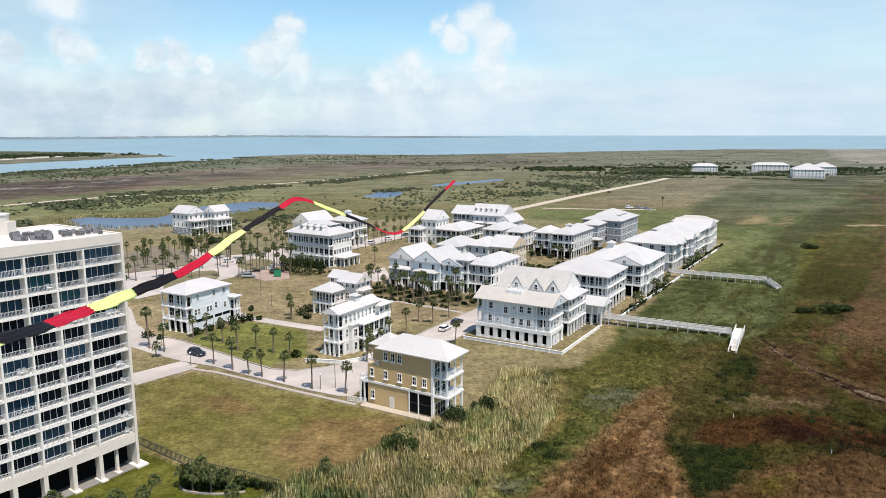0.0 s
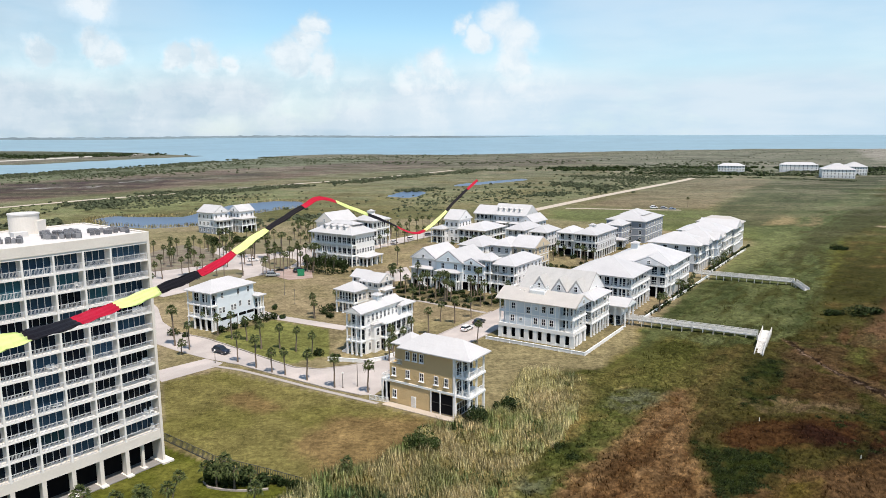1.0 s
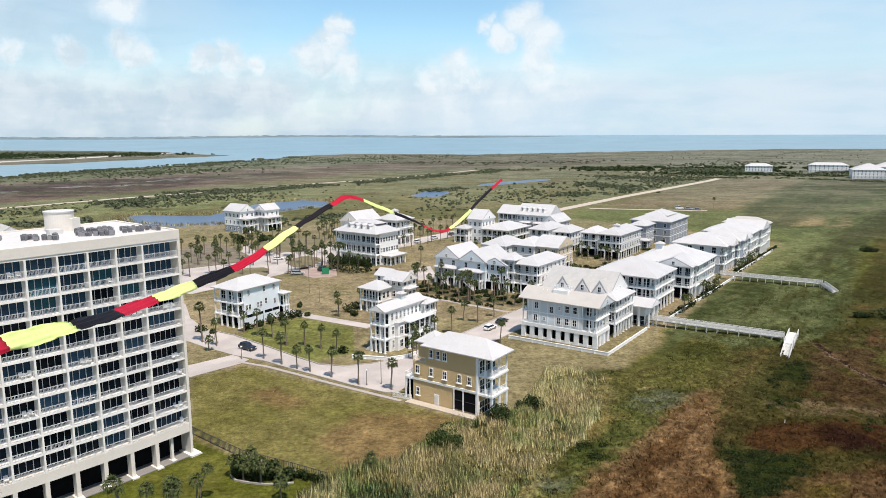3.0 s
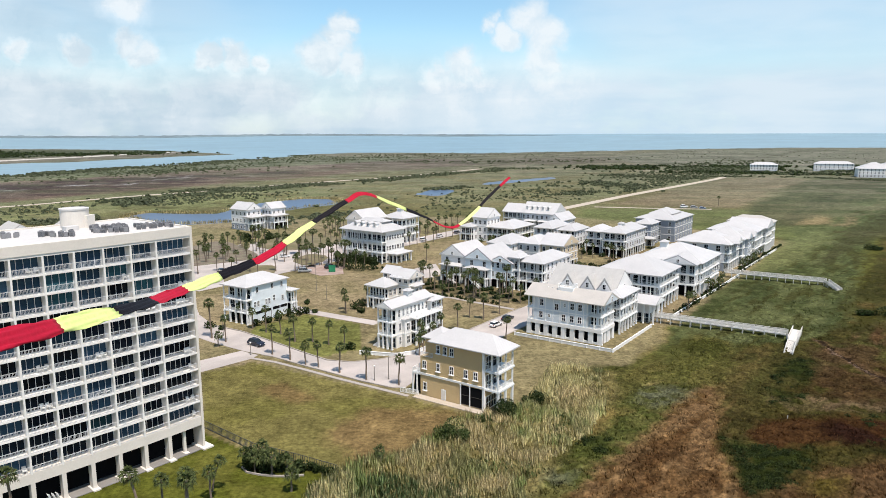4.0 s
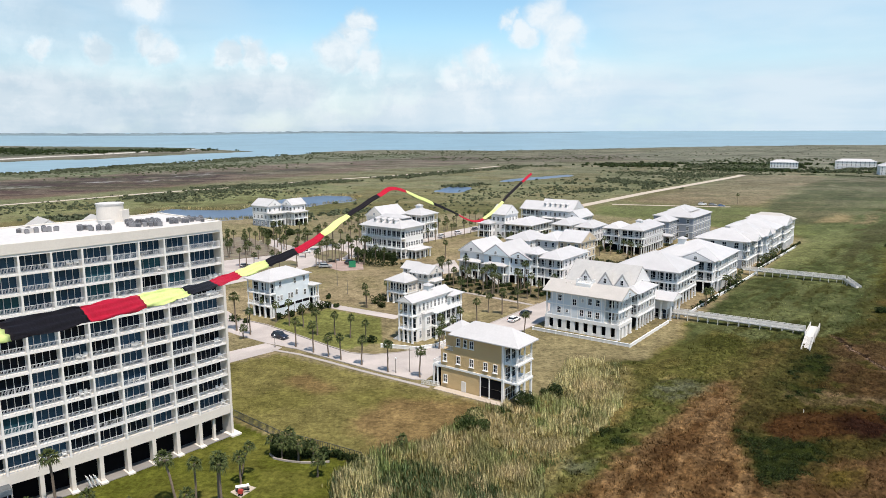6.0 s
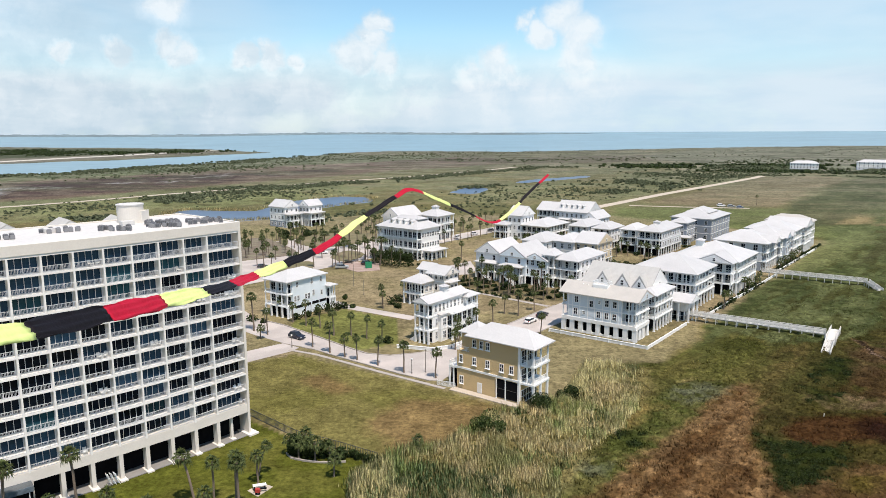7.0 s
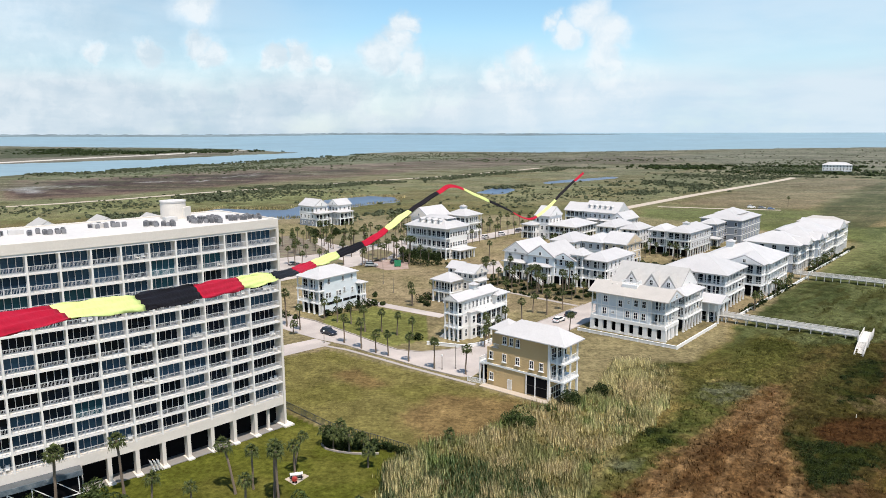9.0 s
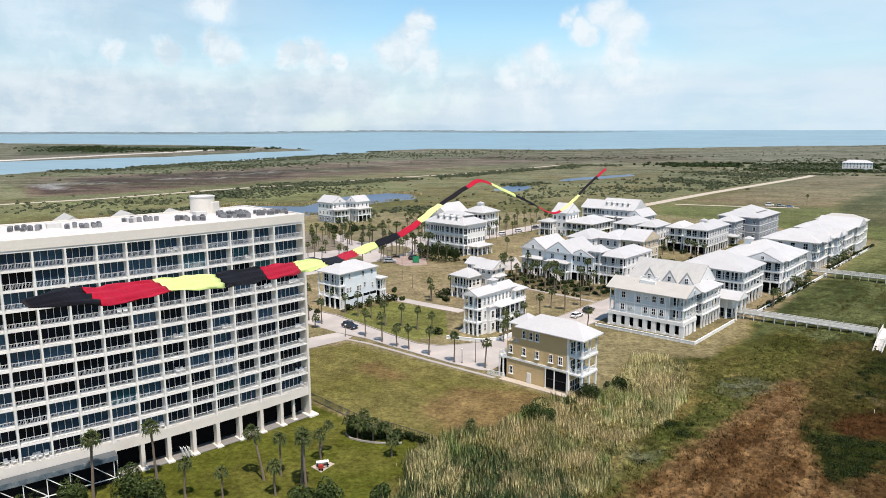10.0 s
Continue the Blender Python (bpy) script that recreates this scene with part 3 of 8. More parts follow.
    mixin(rough * st(n2, 0.52, 0.62), (0.040, 0.048, 0.013), 0.8)
    # reed bed soil
    mixin(poly(REED_BED), (0.150, 0.140, 0.062), 0.9)
    # open country behind: mown fields, red-brown marsh, salt flats
    mixin(poly(MOWN), (0.185, 0.148, 0.094), 0.9)
    mixin(poly(MOWN) * st(band_m, 0.50, 0.60), (0.140, 0.122, 0.074), 0.6)
    mixin(poly([(50, 440), (150, 350), (165, 398), (176, 480), (108, 490), (60, 490)]), (0.100, 0.124, 0.050), 0.9)
    mixin(poly([(172, 492), (233, 599), (326, 770), (430, 860), (560, 900), (400, 700), (309, 575), (238, 505), (165, 398), (150, 398)]), (0.054, 0.063, 0.034), 0.85)
    mixin(poly([(172, 492), (326, 770), (430, 860), (309, 575), (165, 398)]) * st(streak, 0.48, 0.58), (0.090, 0.096, 0.050), 0.6)
    mixin(poly([(238, 505), (309, 575), (420, 700), (330, 560), (258, 477), (226, 451), (200, 440)]) * st(n1, 0.34, 0.52), (0.090, 0.104, 0.052), 0.8)
    mixin(poly([(122, 312), (148, 353), (179, 387), (174, 364), (143, 317), (115, 279), (100, 262), (100, 273)]), (0.112, 0.136, 0.062), 0.85)
    mixin(poly([(200, 400), (258, 477), (340, 560), (290, 470), (199, 366), (171, 335), (147, 302), (128, 280), (172, 354)]), (0.046, 0.052, 0.024), 0.85)
    mixin(poly([(330, 600), (296, 550), (245, 477), (217, 443), (187, 400), (198, 400), (226, 451), (273, 510)]) * st(fine, 0.25, 0.45), (0.175, 0.145, 0.085), 0.85)
    mixin(poly([(-614, 690), (-437, 480), (-385, 510), (-337, 607), (-265, 739), (-171, 927), (-23, 1136), (-60, 1330), (-150, 1390), (-271, 1165), (-419, 977), (-500, 773), (-560, 715)]), (0.125, 0.082, 0.066), 0.92)
    mixin(poly([(-560, 620), (-437, 500), (-360, 590), (-300, 730), (-400, 860), (-500, 740)]) * st(n3, 0.32, 0.48), (0.055, 0.036, 0.035), 0.9)
    mixin(poly([(-420, 400), (-398, 425), (-345, 485), (-305, 555), (-200, 700), (-130, 620), (-160, 540), (-240, 450), (-330, 340)]) * st(n2, 0.35, 0.6), (0.150, 0.168, 0.074), 0.8)
    mixin(poly([(-522, 596), (-512, 612), (-462, 556), (-460, 540), (-490, 560)]), (0.26, 0.26, 0.27), 0.9)
    mixin(poly([(-420, 800), (-400, 860), (-330, 830), (-280, 900), (-300, 800)]) * st(n2, 0.50, 0.58), (0.22, 0.20, 0.19), 0.8)
    mixin(poly([(-620, 800), (-570, 1110), (-510, 1300), (-450, 1560), (-210, 1500), (-150, 1390), (-271, 1165), (-419, 977), (-500, 773), (-560, 715), (-640, 690)]), (0.105, 0.132, 0.058), 0.92)
    mixin(poly([(-20, 1080), (-20, 1340), (260, 1500), (300, 1250)]), (0.115, 0.090, 0.062), 0.8)
    mixin(poly([(300, 880), (200, 1400), (500, 2000), (1300, 2150), (1600, 1500), (900, 900)]), (0.135, 0.148, 0.090), 0.8)
    mixin(poly([(720, 1210), (905, 1640), (1190, 2200), (1700, 2200), (1700, 1300)]), (0.27, 0.24, 0.20), 0.8)
    mixin(poly([(-563, 665), (-525, 807), (-435, 936), (-353, 1066), (-422, 1279), (-559, 1009), (-599, 803), (-610, 722)]) * st(n2, 0.30, 0.55), (0.080, 0.108, 0.046), 0.85)
    mud = poly([(-507, 598), (-445, 635), (-391, 700), (-344, 737), (-253, 878), (-280, 971), (-389, 836), (-475, 730), (-563, 665)])
    mixin(mud * st(n1, 0.30, 0.48), (0.058, 0.040, 0.042), 0.9)
    for pts in ([(-520, 610), (-500, 594), (-470, 600), (-440, 622), (-470, 626)], [(-400, 690), (-385, 688), (-370, 716), (-392, 712)], [(-396, 752), (-378, 770), (-362, 830), (-384, 800)], [(-450, 668), (-425, 676), (-410, 704), (-438, 690)]):
        mixin(poly(pts) * st(fine, 0.40, 0.5), (0.30, 0.30, 0.31), 0.9)
    # fine bands of darker and paler growth, seen edge-on far out
    band1, band2 = fbm(x * 0.35, y, 14, 4, 81), fbm(x * 0.4, y, 38, 4, 85)
    mixin(far * st(band2, 0.52, 0.62), (0.075, 0.088, 0.045), 0.5)
    mixin(far * st(band1, 0.55, 0.65), (0.066, 0.076, 0.040), 0.5)
    mixin(far * st(band1, 0.46, 0.36), (0.200, 0.170, 0.120), 0.50)
    mixin(poly([(-1758, 1986), (-1100, 1236), (-1020, 1330), (-1013, 1585), (-790, 1783), (-1068, 2073)]), (0.055, 0.075, 0.030), 0.9)
    mixin(poly([(-1130, 1250), (-930, 1040), (-880, 1173), (-840, 1440), (-770, 1690), (-845, 1840), (-960, 1620), (-1000, 1400)]), (0.135, 0.118, 0.084), 0.9)
    shore_road = np.full(x.shape, 999.0)
    for (x0, y0), (x1, y1) in (((-980, 1040), (-967, 1154)), ((-967, 1154), (-950, 1330)), ((-950, 1330), (-915, 1500)), ((-915, 1500), (-908, 1700)), ((-908, 1700), (-880, 1850))):
        t = np.clip(((x - x0) * (x1 - x0) + (y - y0) * (y1 - y0)) / ((x1 - x0) ** 2 + (y1 - y0) ** 2), 0, 1)
        shore_road = np.minimum(shore_road, np.hypot(x - x0 - t * (x1 - x0), y - y0 - t * (y1 - y0)))
    mixin(st(shore_road, 26, 14), (0.52, 0.47, 0.41), 0.95)
    # warm late-summer cast of the near cover; distance haze put into far colours
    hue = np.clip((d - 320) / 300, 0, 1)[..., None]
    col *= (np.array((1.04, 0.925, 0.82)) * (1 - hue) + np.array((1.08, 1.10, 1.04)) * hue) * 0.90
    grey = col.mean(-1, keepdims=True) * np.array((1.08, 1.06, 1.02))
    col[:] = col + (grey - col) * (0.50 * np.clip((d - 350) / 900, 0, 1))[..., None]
    # hummocks
    hum = (fbm(x, y, 2.2, 3, 31) - 0.35) * 0.9 * np.clip(front + poly(REED_BED), 0, 1)
    hum = hum * (1 - lot) * (1 - lawn) * (1 - np.clip(town * 1.5, 0, 1)) * st(creek, 0.8, 2.0)
    depth = np.zeros(x.shape)
    scale_n = np.where(d > 900, 1.0, 0.25)
    sx, sy = x + (fbm(x, y, 60, 4, 41) - 0.5) * 60 * scale_n, y + (fbm(x, y, 60, 4, 43) - 0.5) * 60 * scale_n
    ux, uy = x / (d + 1e-6), y / (d + 1e-6)
    for pts in WATER.values():
        q = np.array(pts)
        lo, hi = q.min(0) - 90, q.max(0) + 90
        near = (x > lo[0]) & (x < hi[0]) & (y > lo[1]) & (y < hi[1])
        acc, tx, ty, dd, vx, vy = 0, sx[near], sy[near], d[near], ux[near], uy[near]
        for kr, kt in ((0, 0), (0.012, 0), (-0.012, 0), (0, 0.005), (0, -0.005), (0.006, 0.004), (-0.006, 0.004), (0.006, -0.004), (-0.006, -0.004)):
            acc = acc + inside(tx + (vx * kr - vy * kt) * dd, ty + (vy * kr + vx * kt) * dd, pts).astype(float)
        depth[near] = np.maximum(depth[near], acc / 9)
    return col, hum, depth


def polar(r0, r1, step, fine):
    rings = [0.0, r0 * 0.5]
    r = r0
    while r < r1:
        rings.append(r)
        r *= 1 + step
    rings.append(r1)
    ang = list(np.radians(np.concatenate([np.arange(-46, 42, fine), np.arange(42, 314, 4)])))
    R, A = np.meshgrid(np.array(rings), np.array(ang), indexing="ij")
    x, y = R * np.sin(A), R * np.cos(A)
    n, k = R.shape
    i, j = np.meshgrid(np.arange(n - 1), np.arange(k), indexing="ij")
    j2 = (j + 1) % k
    faces = np.stack([i * k + j, (i + 1) * k + j, (i + 1) * k + j2, i * k + j2], -1).reshape(-1, 4)
    return R, x, y, faces


def ground_material():
    m = bpy.data.materials.new("ground_cover")
    m.use_nodes = True
    nt = m.node_tree
    p = nt.nodes["Principled BSDF"]
    p.inputs["Roughness"].default_value = 0.95
    p.inputs["Specular IOR Level"].default_value = 0.02
    at = nt.nodes.new("ShaderNodeAttribute")
    at.attribute_name = "cover"
    tc = nt.nodes.new("ShaderNodeTexCoord")
    tones = []
    for scale, detail, lo, hi in ((1.1, 6, 0.50, 1.50), (0.32, 8, 0.56, 1.44), (0.07, 6, 0.72, 1.28), (0.012, 5, 0.8, 1.2)):
        t = nt.nodes.new("ShaderNodeTexNoise")
        t.inputs["Scale"].default_value, t.inputs["Detail"].default_value = scale, detail
        t.inputs["Roughness"].default_value = 0.7
        nt.links.new(tc.outputs["Object"], t.inputs["Vector"])
        r = nt.nodes.new("ShaderNodeMapRange")
        r.inputs[1].default_value, r.inputs[2].default_value = 0.3, 0.7
        r.inputs[3].default_value, r.inputs[4].default_value = lo, hi
        nt.links.new(t.outputs["Fac"], r.inputs[0])
        tones.append((t, r.outputs[0]))
    v = at.outputs["Color"]
    for t, o in tones:
        s = nt.nodes.new("ShaderNodeVectorMath")
        s.operation = "SCALE"
        nt.links.new(v, s.inputs[0])
        nt.links.new(o, s.inputs["Scale"])
        v = s.outputs[0]
    nt.links.new(v, p.inputs["Base Color"])
    b = nt.nodes.new("ShaderNodeBump")
    b.inputs["Strength"].default_value, b.inputs["Distance"].default_value = 0.7, 0.25
    nt.links.new(tones[0][0].outputs["Fac"], b.inputs["Height"])
    nt.links.new(b.outputs[0], p.inputs["Normal"])
    return m


def build_ground():
    R, x, y, faces = polar(24, 4940, 0.0108, 0.21)
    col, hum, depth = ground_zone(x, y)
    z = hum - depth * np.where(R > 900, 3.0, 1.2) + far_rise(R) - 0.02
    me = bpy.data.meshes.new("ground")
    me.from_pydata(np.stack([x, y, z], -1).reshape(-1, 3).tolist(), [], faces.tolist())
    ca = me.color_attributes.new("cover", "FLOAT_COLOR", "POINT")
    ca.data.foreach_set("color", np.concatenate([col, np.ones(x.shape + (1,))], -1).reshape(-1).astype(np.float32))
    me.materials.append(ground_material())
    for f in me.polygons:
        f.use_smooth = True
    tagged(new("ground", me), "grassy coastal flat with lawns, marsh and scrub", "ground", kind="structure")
    # water lies a little below the land
    R, x, y, faces = polar(200, 4930, 0.05, 2.0)
    me = bpy.data.meshes.new("water")
    me.from_pydata(np.stack([x, y, far_rise(R) - 0.35], -1).reshape(-1, 3).tolist(), [], faces.tolist())
    # pond's darker blue paints its reflection of higher sky; specular kept low
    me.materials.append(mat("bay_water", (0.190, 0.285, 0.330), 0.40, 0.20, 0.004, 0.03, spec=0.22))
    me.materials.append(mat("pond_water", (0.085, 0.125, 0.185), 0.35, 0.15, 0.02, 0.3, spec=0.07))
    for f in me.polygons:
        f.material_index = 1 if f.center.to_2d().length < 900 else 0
    for f in me.polygons:
        f.use_smooth = True
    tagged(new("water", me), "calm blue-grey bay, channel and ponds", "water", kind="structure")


build_ground()


def build_marsh():
    """Tussocky cover of the near marsh: a close-meshed uneven mat over the ground."""
    step = 0.34
    gx, gy = np.arange(-34, 112, step), np.arange(66, 186, step)
    x, y = np.meshgrid(gx, gy, indexing="ij")
    jit = np.random.default_rng(4)
    x, y = x + jit.uniform(-0.12, 0.12, x.shape), y + jit.uniform(-0.12, 0.12, x.shape)
    area = inside(x + (fbm(x, y, 5, 3, 91) - 0.5) * 6, y + (fbm(x, y, 5, 3, 93) - 0.5) * 6, MARSH)
    col, hum, depth = ground_zone(x, y)
    clump = fbm(x, y, 1.5, 3, 95)
    z = np.maximum(hum, 0) * 0.7 + 0.10 + 0.7 * np.clip(clump - 0.38, 0, 1) + jit.uniform(0, 0.30, x.shape)
    edge = np.pad(area.astype(float), 1)[1:-1, 1:-1]
    for _ in range(14):
        p = np.pad(edge, 1)
        edge = (p[1:-1, 1:-1] * 2 + p[:-2, 1:-1] + p[2:, 1:-1] + p[1:-1, :-2] + p[1:-1, 2:]) / 6
    k = np.clip((edge - 0.50) / 0.45, 0, 1)
    z = -0.2 + (z + 0.2) * k
    z = np.where(np.hypot(x - 92, y - 127) < 7, -0.1, z)
    col = col * jit.uniform(0.55, 1.45, x.shape)[..., None] * (0.62 + 0.76 * fbm(x, y, 1.3, 3, 97))[..., None]
    n, k = x.shape
    i, j = np.meshgrid(np.arange(n - 1), np.arange(k - 1), indexing="ij")
    ok = (area[:-1, :-1] & area[1:, :-1] & area[1:, 1:] & area[:-1, 1:]).reshape(-1)
    f = np.stack([i * k + j, (i + 1) * k + j, (i + 1) * k + j + 1, i * k + j + 1], -1).reshape(-1, 4)[ok]
    used = np.unique(f)
    back = np.zeros(n * k, int)
    back[used] = np.arange(len(used))
    me = bpy.data.meshes.new("marsh_cover")
    me.from_pydata(np.stack([x, y, z], -1).reshape(-1, 3)[used].tolist(), [], back[f].tolist())
    ca = me.color_attributes.new("cover", "FLOAT_COLOR", "POINT")
    ca.data.foreach_set("color", np.concatenate([col, np.ones(x.shape + (1,))], -1).reshape(-1, 4)[used].reshape(-1).astype(np.float32))
    me.materials.append(bpy.data.materials["ground_cover"])
    for p in me.polygons:
        p.use_smooth = True
    tagged(new("marsh_cover", me), "uneven mat of low marsh plants in green and rust brown", "marsh", kind="stuff")


MARSH = [(13, 152), (34, 152), (44, 160), (52, 176), (60, 190), (118, 190), (118, 60), (-36, 60), (-28, 84), (-27, 93), (-22, 101), (-15, 105), (-10, 112), (-7, 119), (-1, 122), (6, 128), (9, 138)]
build_marsh()


def sheet(name, pts, z, m, label, category, thick=0.15):
    """A flat slab with the given outline on the town grid or in the world."""
    bm = bmesh.new()
    top = [bm.verts.new((p[0], p[1], z)) for p in pts]
    low = [bm.verts.new((p[0], p[1], z - thick)) for p in pts]
    f = bm.faces.new(top)
    f.normal_update()
    if f.normal.z < 0:
        f.normal_flip()
    for i in range(len(pts)):
        j = (i + 1) % len(pts)
        bm.faces.new((top[i], low[i], low[j], top[j]))
    return solid(name, bm, m, Matrix(), label, category, kind="structure")


def strip(name, pts, width, z, m, label, category="road"):
    """A slab of one width along a line of points."""
    pts = [Vector((p[0], p[1], 0)) for p in pts]
    left, right = [], []
    for i, p in enumerate(pts):
        d = (pts[min(i + 1, len(pts) - 1)] - pts[max(i - 1, 0)]).normalized()
        s = Vector((-d.y, d.x, 0)) * width / 2
        left.append(p + s)
        right.append(p - s)
    return sheet(name, left + right[::-1], z, m, label, category)


# streets
sheet("road", [P(-170, -9), P(-118, 20), P(-95, 10), P(-80, 1), P(-66, -4), P(-55, -3.4), P(-40, -5.1), P(-27, -6.8), P(-18.8, -7.6), P(-13, -5.3), P(-9, 0), P(-6.5, 5), P(-5, 10), P(-5, 62), P(-5, 160), P(5.5, 160), P(5.5, 20), P(5.6, -4.7), P(7, -8), P(7.5, -11), P(5.5, -12.3), P(-2.4, -13.0), P(-20, -13.1), P(-31.5, -12.8), P(-41, -14.2), P(-53, -14.2), P(-66, -13), P(-90, -6), P(-120, 4), P(-170, -30)], 0.04, M_ROAD, "pale concrete street with a wide turning area", "road")
strip("pavement", [P(-36, -16.9), P(-28, -15.4), P(-18, -15.1), P(-8, -15.0), P(11, -14.2)], 1.0, 0.06, M_KERB, "pale concrete pavement along the vacant lot", "pavement")
sheet("path", [P(-44, -27), P(-41.5, -14.4), P(-35.5, -14.2), P(-34.6, -17), P(-36.5, -30)], 0.035, M_ROAD, "concrete drive apron joining the street", "path")
strip("lane", [P(-80, 26), P(-56, 22), P(-30, 24)], 4.0, 0.03, M_ROAD, "narrow pale concrete lane beside a lawn", "lane")
strip("pavement", [P(-60, 60.5), P(-30, 61), P(-6, 59.5)], 1.6, 0.05, M_KERB, "concrete pavement along the palm-lined houses", "pavement")
strip("track", [(38, 470), (47, 487), (110, 590), (235, 780), (262, 825)], 8, 0.05, M_SAND, "pale sandy track across the fields", "track")
strip("track", [(70, 498), (108, 491), (148, 486)], 4, 0.06, M_SAND, "pale sandy track across the fields", "track")
strip("track", [(-420, 410), (-398, 435), (-373, 462), (-349, 495), (-312, 561), (-261, 629), (-202, 719), (-132, 805), (-63, 924), (-22, 1007)], 7, 0.05, M_SAND, "pale dirt track along the marsh", "track")
strip("road", [P(-112, 20), P(-112, 90), P(-113, 140), P(-113, 240)], 11, 0.045, M_ROAD, "pale concrete back road", "road")
sheet("road", [P(-176, 100), P(-152, 128), P(-121, 122), P(-108, 96), P(-106, 46), P(-122, 24), P(-152, 42), P(-176, 72)], 0.05, M_ROAD, "pale plaza road round sandy islands", "road")
M_BRICKPAVE = mat("worn_brick_paving", (0.30, 0.215, 0.18), 0.9, 0.2, 0.3, 4.0, bump=0.2, second=(0.33, 0.26, 0.225))
sheet("paving", [(-79, 262), (-75, 272), (-61.5, 268), (-58, 254), (-66, 250)], 0.05, M_BRICKPAVE, "worn red-brown brick paving beside the green skip", "paving")
M_ISLAND = mat("dry_island_grass", (0.135, 0.118, 0.055), 0.95, 0.3, 0.12, 1.2, second=(0.175, 0.140, 0.085))
for pts in ([(-116, 317), (-113, 344), (-86, 353), (-75, 333), (-85, 309), (-100, 303)], [(-102, 246), (-100, 267), (-89, 270), (-84, 250), (-90, 236), (-97, 234)],
            [(-87, 281), (-82, 298), (-72, 290), (-72, 277), (-77, 268)], [(-125, 297), (-121, 328), (-114, 308), (-116, 284)]):
    pts = [Vector((px, py, 0)) for px, py in pts]
    ring = []
    for k in range(len(pts)):
        a, b = pts[k], pts[(k + 1) % len(pts)]
        ring += [a.lerp(b, 0.22), a.lerp(b, 0.78)]
    sheet("traffic_island", ring, 0.20, M_ISLAND, "dry grass island with a kerb in the plaza", "island")
M_MULCH = mat("bark_mulch", (0.150, 0.118, 0.086), 0.95, 0.35, 0.25, 2.0, second=(0.160, 0.150, 0.092))
bed = [Vector((px, py, 0)) for px, py in ((-146, 305), (-137, 334), (-107, 297), (-101, 284), (-113, 273), (-126, 262))]
sheet("planting_bed", [q for k in range(6) for q in (bed[k].lerp(bed[(k + 1) % 6], 0.2), bed[k].lerp(bed[(k + 1) % 6], 0.8))], 0.23, M_MULCH, "brown mulched bed planted with rows of palms", "flower bed")
sheet("parking", [P(-70, 93), P(-69, 106), P(-56, 92), P(-54, 84), P(-57, 80)], 0.045, M_ROAD, "pale paved parking area among palms", "paving")

# ---- condominium block ----
def railing_mesh(length, height=1.05, step=0.16, t=0.035, z0=0.0, mat_r=None, name="railing"):
    """A balustrade along x from 0, with rails and thin uprights."""
    bm = bmesh.new()
    n = max(2, int(length / step))
    xs = []
    for i in range(n + 1):
        x = t + (length - 2 * t) * i / n
        w = t * (1.0 if i % 8 == 0 else 0.5)
        xs += [x - w, x + w]
    bm_grid(bm, xs, [z0, z0 + 0.08, z0 + 0.14, z0 + height - 0.07, z0 + height], lambda i, j: i % 2 == 0 or j in (1, 3), -t, t)
    return finish(bm, name, mat_r or M_TRIM)


